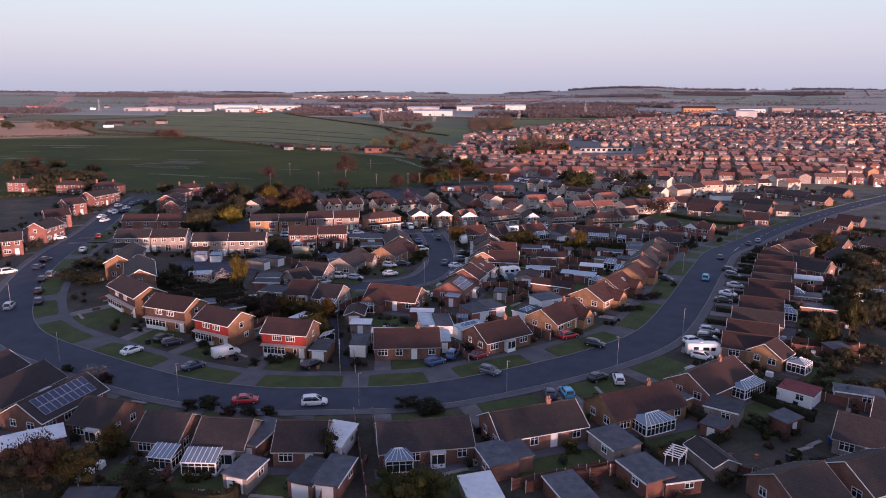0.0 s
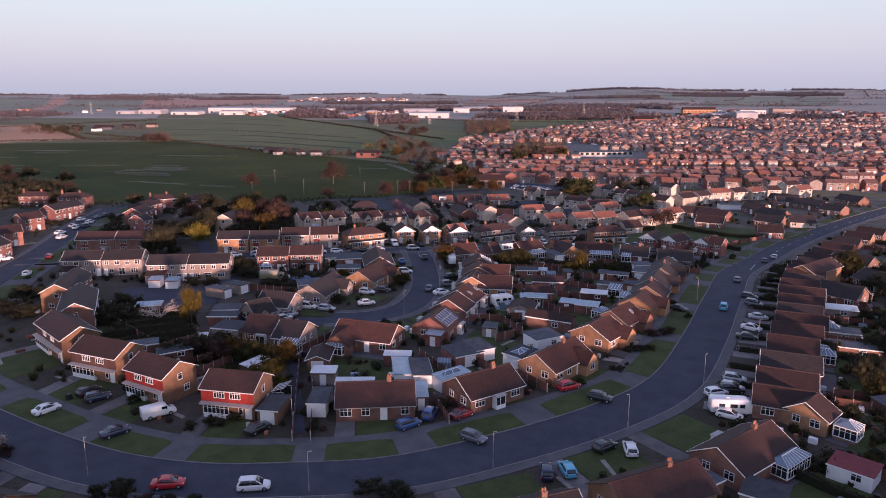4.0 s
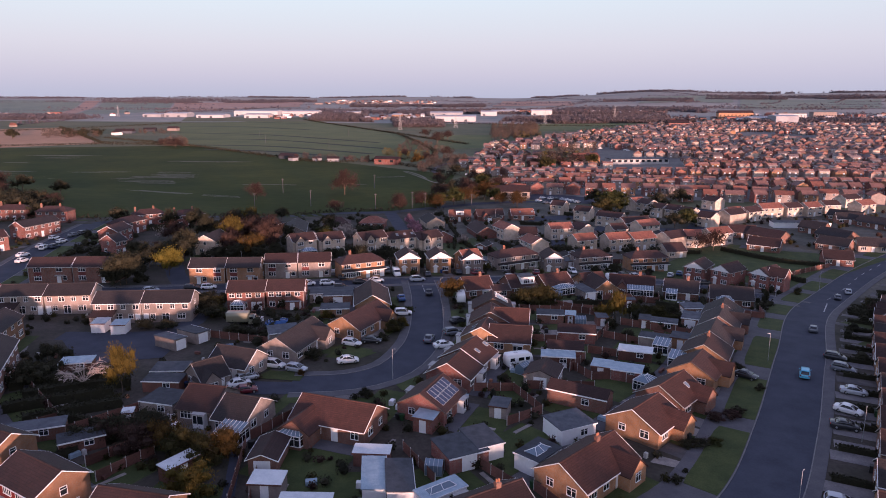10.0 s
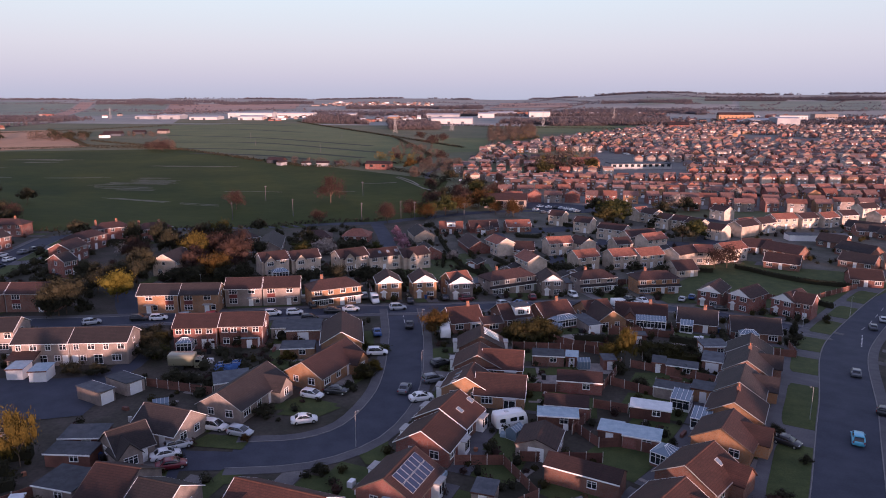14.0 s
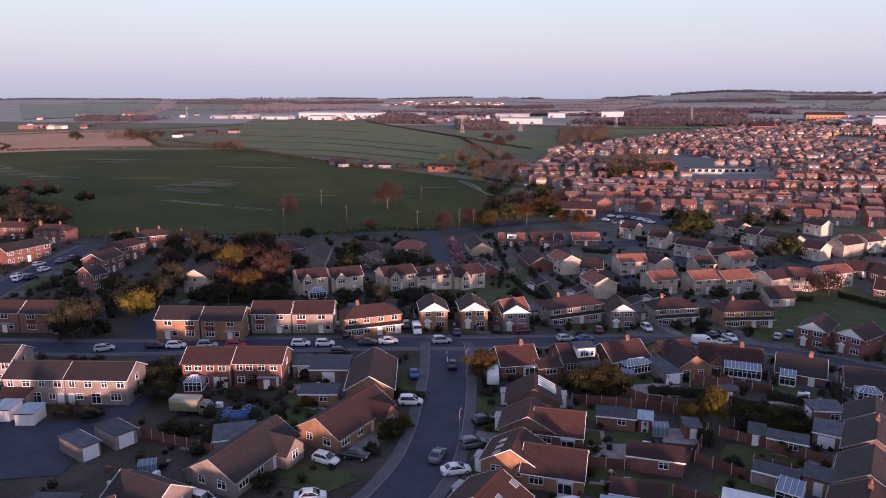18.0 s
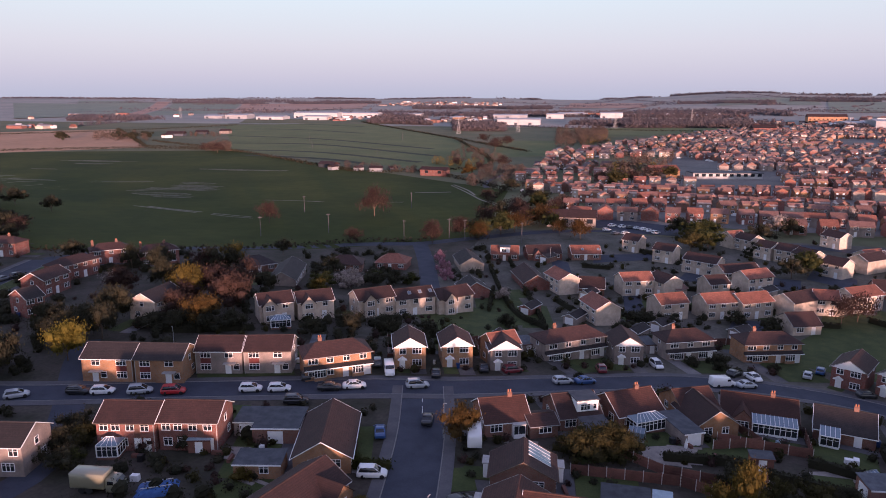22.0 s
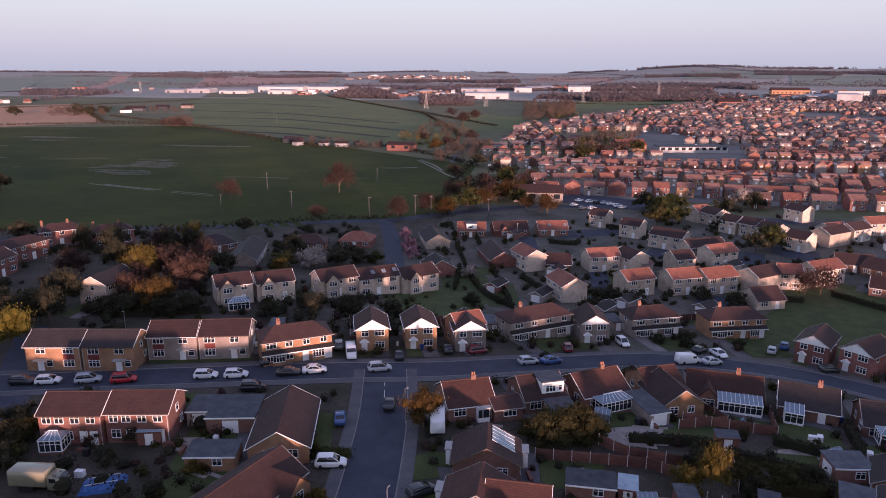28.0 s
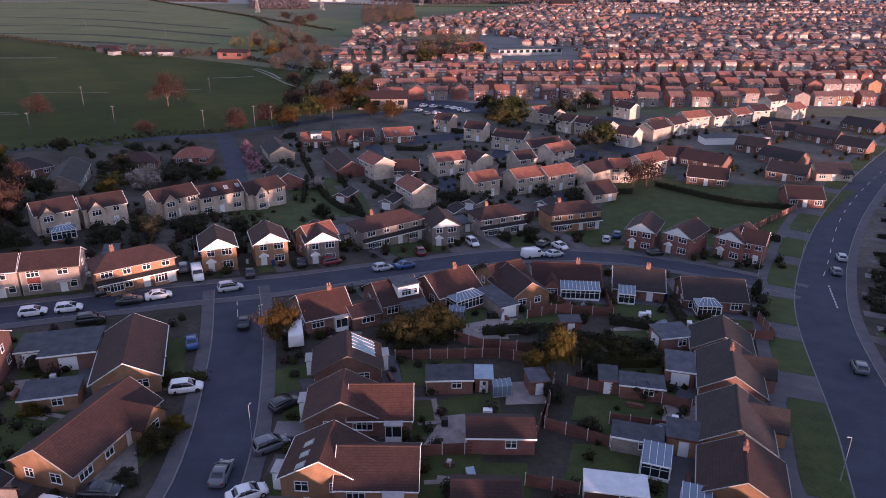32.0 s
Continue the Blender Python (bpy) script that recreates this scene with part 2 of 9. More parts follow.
GRASS = varied("lawn", (0.036, 0.051, 0.015), (0.062, 0.076, 0.023), 0.35, 0.95, bump=0.5, fine=0.5)
KERB = varied("kerb_stone", (0.150, 0.147, 0.147), (0.213, 0.206, 0.200), 1.0, 0.9)
GARDEN = varied("garden_ground", (0.029, 0.029, 0.018), (0.066, 0.055, 0.046), 0.12, 0.95, bump=0.5, fine=0.5)
WOOD = varied("fence_boards", (0.109, 0.052, 0.041), (0.172, 0.078, 0.060), 0.5, 0.85, fine=0.4, spread=0.35)
POSTS = varied("concrete_posts", (0.42, 0.40, 0.37), (0.52, 0.50, 0.47), 2.0, 0.9)
STEEL = mat("galvanised_steel", (0.42, 0.43, 0.44), 0.45, 0.6)
RUBBER = mat("tyre_rubber", (0.02, 0.02, 0.02), 0.8)
BARK = varied("bark", (0.09, 0.065, 0.045), (0.14, 0.10, 0.075), 3.0, 0.9)
CLAY = varied("clay_pots", (0.30, 0.12, 0.07), (0.36, 0.16, 0.09), 3.0, 0.85)
PANEL = mat("solar_cells", (0.02, 0.03, 0.07), 0.15, 0.0, 0.6)
FIELD = varied("winter_crop", (0.031, 0.042, 0.010), (0.059, 0.067, 0.015), 0.012, 0.95, fine=0.25, spec=0.1)
STRIPE = varied("ploughed_green", (0.088, 0.104, 0.036), (0.122, 0.132, 0.046), 0.02, 0.95, fine=0.25)
SOIL = varied("ploughed_soil", (0.374, 0.204, 0.116), (0.462, 0.248, 0.143), 0.01, 0.95, fine=0.25)
# land paled and greyed, distance haze put into its colour
HAZELAND = varied("hazed_fields", (0.215, 0.215, 0.195), (0.30, 0.275, 0.24), 0.0045, 0.95, fine=0.3)
MEADOW = varied("rough_meadow", (0.077, 0.088, 0.040), (0.144, 0.128, 0.069), 0.008, 0.95, fine=0.35)
PANELS = {"maroon": varied("maroon_panel", (0.115, 0.028, 0.026), (0.15, 0.038, 0.034), 1.5, 0.7, fine=0.3), "brown": varied("brown_panel", (0.12, 0.065, 0.05), (0.15, 0.08, 0.06), 1.5, 0.7, fine=0.3), "white": TRIM}
SLABS = varied("pale_slabs", (0.188, 0.169, 0.156), (0.288, 0.256, 0.231), 0.9, 0.9, bump=0.3, fine=0.4)
YARD = varied("estate_streets", (0.105, 0.102, 0.100), (0.175, 0.160, 0.145), 0.03, 0.9, fine=0.4)
# paved gardens further off, lightened in colour to stand in for haze
HAZEYARDS = varied("hazed_paved_gardens", (0.055, 0.055, 0.040), (0.122, 0.110, 0.095), 0.09, 0.95, bump=0.4, fine=0.5)
# far field colours washed out, standing in for distance haze
HAZEGREEN = varied("hazed_pasture", (0.160, 0.185, 0.145), (0.20, 0.22, 0.165), 0.006, 0.95, fine=0.3)
HAZESOIL = varied("hazed_ploughland", (0.33, 0.20, 0.155), (0.40, 0.245, 0.19), 0.006, 0.95, fine=0.3)


def smooth(a):
    a = max(0.0, min(1.0, a))
    return a * a * (3 - 2 * a)


def g(x, y):
    """Height of the land: a shallow dip beyond the estate, then slow rises to two lines of hills."""
    z = 0.2 + 1.2 * smooth((y - 100) / 70) - 6.4 * smooth((y + 0.5 * x - 210) / 110) + 5.5 * smooth((y - 440) / 900)
    if y > 1200:
        z += 9 * smooth((y - 1200) / 1100)
        z += smooth((y - 2050 - 120 * math.sin(x / 430)) / 750) * (15 + 7 * math.sin(x / 520 + 0.6) + 4 * math.sin(x / 190))
        z += smooth((y - 3000 + 0.32 * max(0.0, -x - 1200) - 200 * math.sin(x / 600 + 2)) / 1200) * (23 + 8 * math.sin(x / 640 + 2.4) + 5 * math.sin(x / 230) + 34 * smooth((x - 60) / 700) + 14 * math.exp(-((x + 1750) / 420) ** 2) + 3 * smooth((-x - 2500) / 900))
    return z


# ---- builders ----
def part(name, bm, material, parent, label="", m=None):
    """One mesh object under a thing, or at the top level."""
    me = bm
    if isinstance(bm, bmesh.types.BMesh):
        me = bpy.data.meshes.new(name)
        bm.to_mesh(me)
        bm.free()
    if material and not me.materials:
        me.materials.append(material)
    ob = new(name, me)
    if parent:
        ob.parent = parent
    if m is not None:
        ob.matrix_basis = m
    if label:
        ob["label"] = label
    return ob


def box(bm, x0, x1, y0, y1, z0, z1, m=None):
    vs = [bm.verts.new(((m @ Vector(p)) if m else p)) for p in
          ((x0, y0, z0), (x1, y0, z0), (x1, y1, z0), (x0, y1, z0), (x0, y0, z1), (x1, y0, z1), (x1, y1, z1), (x0, y1, z1))]
    for f in ((3, 2, 1, 0), (4, 5, 6, 7), (0, 1, 5, 4), (1, 2, 6, 5), (2, 3, 7, 6), (3, 0, 4, 7)):
        bm.faces.new([vs[i] for i in f])
    return vs


def extrude_x(bm, profile, x0, x1):
    """A solid of the (y, z) outline, counterclockwise seen from +x, from x0 to x1."""
    a = [bm.verts.new((x0, y, z)) for y, z in profile]
    b = [bm.verts.new((x1, y, z)) for y, z in profile]
    n = len(a)
    for i in range(n):
        bm.faces.new((a[i], a[(i + 1) % n], b[(i + 1) % n], b[i]))
    bm.faces.new(a[::-1])
    bm.faces.new(b)
    bmesh.ops.recalc_face_normals(bm, faces=bm.faces[:])


CACHE = {}


def shared(key, make, material):
    if key not in CACHE:
        bm = bmesh.new()
        make(bm)
        me = bpy.data.meshes.new(key[0])
        bm.to_mesh(me)
        bm.free()
        me.materials.append(material)
        CACHE[key] = me
    return CACHE[key]


def frame_mesh(w, h, lights):
    """One welded frame: jambs, mullions, head, sill and the rail of the top lights."""
    def make(bm):
        t = 0.075
        xs, ys = [-w / 2 - t], [-t, 0.0, h * 0.68, h * 0.68 + 0.05, h, h + t]
        for i in range(lights):
            xs += [-w / 2 + i * w / lights + (0.04 if i else 0), -w / 2 + (i + 1) * w / lights - (0.04 if i < lights - 1 else 0)]
        xs.append(w / 2 + t)
        grid = [[bm.verts.new((x, 0.01, y)) for x in xs] for y in ys]
        faces = []
        for j in range(len(ys) - 1):
            for i in range(len(xs) - 1):
                if i % 2 == 1 and j in (1, 3):
                    continue
                faces.append(bm.faces.new((grid[j][i], grid[j][i + 1], grid[j + 1][i + 1], grid[j + 1][i])))
        made = bmesh.ops.extrude_face_region(bm, geom=faces)["geom"]
        vs = [v for v in made if isinstance(v, bmesh.types.BMVert)]
        bmesh.ops.translate(bm, verts=vs, vec=(0, -0.07, 0))
        for v in vs:
            if v.co.z < -0.05:
                v.co.y -= 0.05
        bmesh.ops.recalc_face_normals(bm, faces=bm.faces[:])
    return shared(("window_frame", w, h, lights), make, TRIM)


def pane_mesh(w, h):
    return shared(("pane", w, h), lambda bm: box(bm, -w / 2, w / 2, -0.025, 0.015, 0, h), GLASS)


def far_window_mesh(w, h, lights):
    """Frame and panes in one mesh, for houses far off."""
    key = ("far_window", w, h, lights)
    if key not in CACHE:
        bm = bmesh.new()
        bm.from_mesh(frame_mesh(w, h, lights))
        n = len(bm.faces)
        box(bm, -w / 2, w / 2, -0.025, 0.015, 0, h)
        bm.faces.ensure_lookup_table()
        for f in bm.faces[n:]:
            f.material_index = 1
        me = bpy.data.meshes.new("window")
        bm.to_mesh(me)
        bm.free()
        me.materials.append(TRIM)
        me.materials.append(GLASS)
        CACHE[key] = me
    return CACHE[key]


def window(parent, x, y, z, turn, w=1.7, h=1.1, lights=3):
    if parent.matrix_basis.translation.y > 165:
        return part("window", far_window_mesh(w, h, lights), None, parent, m=pose(x, y, z, 0, 0, turn))
    ob = part("window", frame_mesh(w, h, lights), None, parent, m=pose(x, y, z, 0, 0, turn))
    part("pane", pane_mesh(w, h), None, ob)
    return ob


def door_mesh():
    def make(bm):
        box(bm, -0.45, 0.45, -0.05, 0.02, 0, 2.0)
        for z0, z1 in ((0.15, 0.85), (1.0, 1.85)):
            for x0, x1 in ((-0.36, -0.04), (0.04, 0.36)):
                box(bm, x0, x1, -0.07, -0.04, z0, z1)
        box(bm, -0.55, -0.45, -0.06, 0.02, 0, 2.1)
        box(bm, 0.45, 0.55, -0.06, 0.02, 0, 2.1)
        box(bm, -0.55, 0.55, -0.06, 0.02, 2.0, 2.12)
    return shared(("door",), make, TRIM)


def door(parent, x, y, z, turn):
    return part("door", door_mesh(), None, parent, m=pose(x, y, z, 0, 0, turn))


def garage_door(parent, x, y, z, turn, material=None):
    def make(bm):
        box(bm, -1.15, 1.15, -0.05, 0.02, 0, 2.05)
        f = [f for f in bm.faces if f.normal.y < -0.5 or f.calc_center_median().y < -0.04][0]
        bmesh.ops.inset_individual(bm, faces=[f], thickness=0.12, depth=-0.03)
    return part("garage_door", shared(("garage_door", material.name if material else ""), make, material or TRIM), None, parent, m=pose(x, y, z, 0, 0, turn))


def chimney(parent, x, y, z, top):
    bm = bmesh.new()
    box(bm, -0.36, 0.36, -0.26, 0.26, z - 0.9, top)
    box(bm, -0.42, 0.42, -0.32, 0.32, top - 0.25, top - 0.1)
    ob = part("chimney", bm, WALL["brick"], parent, m=pose(x, y, 0))
    pot = shared(("chimney_pot",), lambda b: bmesh.ops.create_cone(b, cap_ends=True, segments=8, radius1=0.14, radius2=0.11, depth=0.4), CLAY)
    for dx in (-0.18, 0.18):
        part("chimney_pot", pot, None, ob, m=pose(dx, 0, top + 0.2))


def porch(parent, x, y, turn):
    """A small glazed porch with a flat roof."""
    ob = part("porch", shared(("porch",), lambda b: (box(b, -0.95, 0.95, -1.15, 0, -0.3, 0.7), box(b, -0.95, -0.87, -1.15, 0, 0.7, 2.2), box(b, 0.87, 0.95, -1.15, 0, 0.7, 2.2), box(b, -0.2, -0.12, -1.15, -1.07, 0.7, 2.2),
                                                     box(b, -0.87, 0.87, -1.15, -1.07, 2.05, 2.2)), TRIM), None, parent, m=pose(x, y, 0, 0, 0, turn))
    part("pane", shared(("porch_pane",), lambda b: box(b, -0.9, 0.9, -1.11, 0, 0.7, 2.05), GLASS), None, ob)
    part("porch_roof", shared(("porch_roof",), lambda b: box(b, -1.08, 1.08, -1.3, 0, 2.2, 2.36), GREYTRIM), None, ob)
    return ob


def terrace_front(top, L, f, wall):
    """One home of a terrace: a wide window over another with a tile-hung panel between, a door and side light under a flat porch beside it."""
    s = 1 if int(abs(top.matrix_basis.translation.x) * 2) % 2 else -1
    if wall == "red":
        for xx in (-L * 0.37, -L * 0.17, L * 0.08, L * 0.33):
            window(top, xx, f, 3.3, 0, 1.15, 1.05, 2)
        for xx, w in ((-L * 0.35, 1.2), (-L * 0.08, 1.75)):
            window(top, xx, f, 0.9, 0, w, 1.15, 2)
        bm = bmesh.new()
        box(bm, L * 0.2 - 0.45, L * 0.2 + 0.45, f - 0.04, f + 0.02, 2.2, 4.5)
        part("spandrel_panel", bm, PANELS["brown"], top, "pale brown panel above the door")
        door(top, L * 0.2, f, 0, 0)
        door(top, L * 0.36, f, 0, 0)
    elif wall == "pale" and top.matrix_basis.translation.y < 226:
        for i in range(4):
            window(top, -L * 0.39 + i * L * 0.26, f, 3.2, 0, 1.2 if i % 2 else 0.9, 1.05, 2)
        window(top, -s * L * 0.3, f, 0.9, 0, 1.7, 1.15, 3)
        window(top, s * L * 0.02, f, 0.3, 0, 1.5, 1.8, 2)
        window(top, s * L * 0.28, f, 1.0, 0, 1.0, 1.0, 2)
        door(top, s * L * 0.42, f, 0, 0)
        if s > 0:
            bm = bmesh.new()
            extrude_x(bm, [(f - 2.6, -0.4), (f, -0.4), (f, 2.9), (f - 2.6, 2.2)], -L / 2 + 0.2, -L * 0.02)
            part("extension", bm, WALL[wall], top)
            bm = bmesh.new()
            extrude_x(bm, [(f - 2.9, 2.2), (f, 3.0), (f, 3.12), (f - 2.9, 2.32)], -L / 2, 0.0)
            part("extension_roof", bm, ROOF["brown"], top)
            window(top, -L * 0.3, f - 2.6, 0.8, 0, 1.8, 1.1, 3)
    else:
        xw, xd = s * L * 0.28, -s * L * 0.22
        bm = bmesh.new()
        box(bm, xw - 0.95, xw + 0.95, f - 0.05, f + 0.02, 2.1, 3.2)
        part("spandrel_panel", bm, PANELS["maroon"], top, "dark red panel between the windows")
        window(top, xw, f - 0.03, 0.9, 0, 1.8, 1.15, 3)
        window(top, xw, f - 0.03, 3.3, 0, 1.8, 1.05, 3)
        window(top, xd, f, 3.3, 0, 1.5, 1.05, 2)
        door(top, xd - 0.2, f, 0, 0)
        window(top, xd + 1.35, f, 0.9, 0, 1.0, 1.1, 1)
        bm = bmesh.new()
        box(bm, xd - 1.0, xd + 1.3, f - 1.1, f, 2.2, 2.36)
        part("porch_roof", bm, GREYTRIM, top)
    bm = bmesh.new()
    box(bm, s * (L / 2 - 0.12) - 0.05, s * (L / 2 - 0.12) + 0.05, f - 0.12, f - 0.02, -0.2, 4.5)
    part("drainpipe", bm, GREYTRIM, top)


PLOTS = []
RND = random.Random(7)
FOOT = 1.2
SIZES = {"bung": (2.45, 4.9), "two": (4.65, 6.6), "gab": (4.6, 6.5), "hip": (4.55, 6.35), "hipb": (2.45, 4.9), "gar": (2.2, 3.1), "semi": (2.5, 4.6)}


def house(kind, x, y, rot, L, D, wall="brick", roof="brown", clad="", flag="", lift=0.0):
    """A house whose ridge runs along its own x; its front looks to -y, or to -x for the gable-fronted ones."""
    he, hr = SIZES[kind]
    flags = flag.split("+")
    L = max(L, 4.5)
    two = he > 4
    kindword = {"bung": "bungalow", "two": "two-storey house", "gab": "gable-fronted house", "hip": "pair of hipped houses", "hipb": "hipped bungalow", "gar": "garage", "semi": "bungalow"}[kind]
    name = {"bung": "bungalow", "hipb": "bungalow", "semi": "bungalow", "gar": "garage"}.get(kind, "house")
    top = new(name)
    PLOTS.append((kind, x, y, rot, L, D))
    top.empty_display_size = 0.5
    top.matrix_basis = pose(x, y, g(x, y) + lift, 0, 0, rot)
    extra = {"red": ", red upper front", "dark": ", dark upper front", "white": ", white upper front"}.get(clad, "")
    tagged(top, f"{WALLWORD[wall]} {kindword}, {ROOFWORD[roof]} roof{extra}", "garage" if kind == "gar" else "house", "houses of the estate")
    hipped = kind in ("hip", "hipb")
    # walls
    bm = bmesh.new()
    if hipped:
        box(bm, -L / 2, L / 2, -D / 2, D / 2, -FOOT, he)
    else:
        extrude_x(bm, [(-D / 2, -FOOT), (D / 2, -FOOT), (D / 2, he), (0, hr - 0.16), (-D / 2, he)], -L / 2, L / 2)
    part("wall", bm, WALL[wall], top)
    # roof
    o, th = 0.35, 0.16
    k = (hr - he) / (D / 2)
    bm = bmesh.new()
    if hipped:
        r = max(0.3, L / 2 - D * 0.4)
        zz = he - o * k * 0.6
        lo = [bm.verts.new((sx * (L / 2 + o), sy * (D / 2 + o), zz)) for sx, sy in ((-1, -1), (1, -1), (1, 1), (-1, 1))]
        lo2 = [bm.verts.new((v.co.x, v.co.y, v.co.z + 0.14)) for v in lo]
        a, b = bm.verts.new((-r, 0, hr)), bm.verts.new((r, 0, hr))
        bm.faces.new(lo[::-1])
        for i in range(4):
            bm.faces.new((lo[i], lo[(i + 1) % 4], lo2[(i + 1) % 4], lo2[i]))
        bm.faces.new((lo2[0], lo2[1], b, a))
        bm.faces.new((lo2[2], lo2[3], a, b))
        bm.faces.new((lo2[1], lo2[2], b))
        bm.faces.new((lo2[3], lo2[0], a))
    else:
        y1, z1 = D / 2 + o, he - o * k
        extrude_x(bm, [(-y1, z1), (0, hr - th), (y1, z1), (y1, z1 + th), (0, hr), (-y1, z1 + th)], -L / 2 - 0.2, L / 2 + 0.2)
    part("roof", bm, ROOF[roof], top)
    bm = bmesh.new()
    r = (max(0.3, L / 2 - D * 0.4)) if hipped else L / 2 + 0.2
    extrude_x(bm, [(-0.16, hr - 0.10), (0.16, hr - 0.10), (0.10, hr + 0.05), (-0.10, hr + 0.05)], -r, r)
    part("ridge", bm, ROOF[roof], top)
    # gutters and verge boards
    edge = (TRIM, GREYTRIM, DARKTRIM, TRIM, GREYTRIM)[int(abs(x * 3 + y * 7)) % 5]
    for s in (-1, 1):
        bm = bmesh.new()
        zz = he - o * k * (0.6 if hipped else 1.0)
        box(bm, -L / 2 - (o if hipped else 0.2), L / 2 + (o if hipped else 0.2), s * (D / 2 + o + 0.055) - 0.05, s * (D / 2 + o + 0.055) + 0.05, zz - 0.01, zz + 0.09)
        part("gutter", bm, edge, top)
        if not hipped:
            bm = bmesh.new()
            extrude_x(bm, [(-D / 2 - o, he - o * k + 0.05), (0, hr - 0.11), (D / 2 + o, he - o * k + 0.05), (D / 2 + o, he - o * k + 0.17), (0, hr + 0.012), (-D / 2 - o, he - o * k + 0.17)],
                      s * (L / 2 + 0.235) - 0.03, s * (L / 2 + 0.235) + 0.03)
            part("verge_board", bm, edge if kind != "two" else TRIM, top)
    if kind == "gar":
        garage_door(top, -L / 2 - 0.0, 0, 0, -90)
        return top
    # windows
    f, bk, le, ri = -D / 2, D / 2, -L / 2, L / 2
    if kind == "gab":
        for z in (0.9, 3.3):
            window(top, le, -D * 0.22, z, -90, 1.7, 1.15, 3)
            if z > 2:
                window(top, le, D * 0.24, z, -90, 1.2, 1.1, 2)
        door(top, le, D * 0.26, 0, -90)
        for xx in (-L * 0.25, L * 0.25):
            window(top, xx, f, 3.3, 0, 0.9, 1.0, 1)
            window(top, xx, bk, 3.3, 180, 0.9, 1.0, 1)
        window(top, ri, 0, 3.3, 90, 1.7, 1.1, 3)
        window(top, ri, -D * 0.2, 0.9, 90, 1.7, 1.1, 3)
    else:
        count = max(2, int(L / 3.0))
        if "terrace" in flags:
            terrace_front(top, L, f, wall)
            count = 0
        if clad:
            count = 0
            for xx in (-L * 0.15, L * 0.15):
                window(top, xx, f, 3.25, 0, 1.7, 1.15, 4)
            door(top, ri - 1.0, f, 0, 0)
            window(top, ri - 2.3, f, 0.7, 0, 0.6, 1.3, 1)
        both = ((0, f, 0), (1, bk, 180))
        if abs(rot) <= 40:
            both = both[:1]
        elif abs(x) > 22:
            both = both[:1] if (math.sin(radians(rot)) > 0) == (x < 0) else both[1:]
        for side, yy, turn in both:
            for i in range(count):
                xx = (-L / 2 + (i + 0.5) * L / count)
                wide = 1.75 if (i + side) % 2 == 0 else 1.15
                if i == count // 2 and not (side and two):
                    if kind == "bung" and y < 232 and int(x * 5 + y * 3) % 3 and "fgable" not in flag:
                        porch(top, xx - 0.25, yy, turn)
                    else:
                        door(top, xx - 0.25, yy, 0, turn)
                    if two:
                        window(top, xx, yy, 3.3, turn, 1.15, 1.05, 2)
                    continue
                window(top, xx, yy, 0.9, turn, wide, 1.15, 3 if wide > 1.5 else 2)
                if two:
                    window(top, xx, yy, 3.3, turn, wide, 1.1, 3 if wide > 1.5 else 2)
        for xx, turn in ((le, -90), (ri, 90)):
            if y > 285 or (abs(rot) <= 40 and abs(x) > 30 and (xx > 0) == (x > 0)):
                continue
            window(top, xx, D * 0.18, 1.1, turn, 1.0, 1.0, 2)
            if two:
                window(top, xx, 0, 3.4, turn, 0.8, 1.0, 1)
            else:
                window(top, xx, -D * 0.24, 1.0, turn, 1.3, 1.1, 2)
    if "white" in flags:
        bm = bmesh.new()
        vs = [(-D / 2 - 0.1, he - 0.1), (D / 2 + 0.1, he - 0.1), (0, hr - 0.1)]
        a = [bm.verts.new((le - 0.10, yy, zz)) for yy, zz in vs]
        b = [bm.verts.new((le + 0.02, yy, zz)) for yy, zz in vs]
        bm.faces.new(a)
        bm.faces.new(b[::-1])
        for i in range(3):
            bm.faces.new((a[i], b[i], b[(i + 1) % 3], a[(i + 1) % 3]))
        bmesh.ops.recalc_face_normals(bm, faces=bm.faces[:])
        part("gable_cladding", bm, TRIM, top, "white boarded gable")
        bm = bmesh.new()
        extrude_x(bm, [(D * 0.26 - 0.9, 2.25), (D * 0.26 + 0.9, 2.25), (D * 0.26, 2.85)], le - 0.9, le)
        part("porch_roof", bm, TRIM, top)
    if clad:
        bm = bmesh.new()
        box(bm, le + 0.01, ri - 0.01, f - 0.04, f + 0.02, 2.5, he - 0.05)
        part("cladding", bm, {"red": REDCLAD, "dark": DARKCLAD}.get(clad, TRIM), top, {"red": "red tile-hung upper front"}.get(clad, "boarded upper front"))
        for w in [c for c in top.children if c.name.startswith("window") and c.location.y < f + 0.1 and c.location.z > 2]:
            w.location.y -= 0.04
        bm = bmesh.new()
        extrude_x(bm, [(f - 0.9, 2.2), (f, 2.35), (f, 2.5), (f - 0.9, 2.35)], le, ri)
        part("canopy_roof", bm, GREYTRIM, top)
        bm = bmesh.new()
        box(bm, le + 0.5, le + L * 0.55, f - 0.5, f, -0.4, 0.75)
        part("bay_base", bm, TRIM, top)
        window(top, le + 0.5 + (L * 0.55 - 0.5) / 2, f - 0.5, 0.8, 0, round(L * 0.55 - 0.7, 1), 1.3, 6)
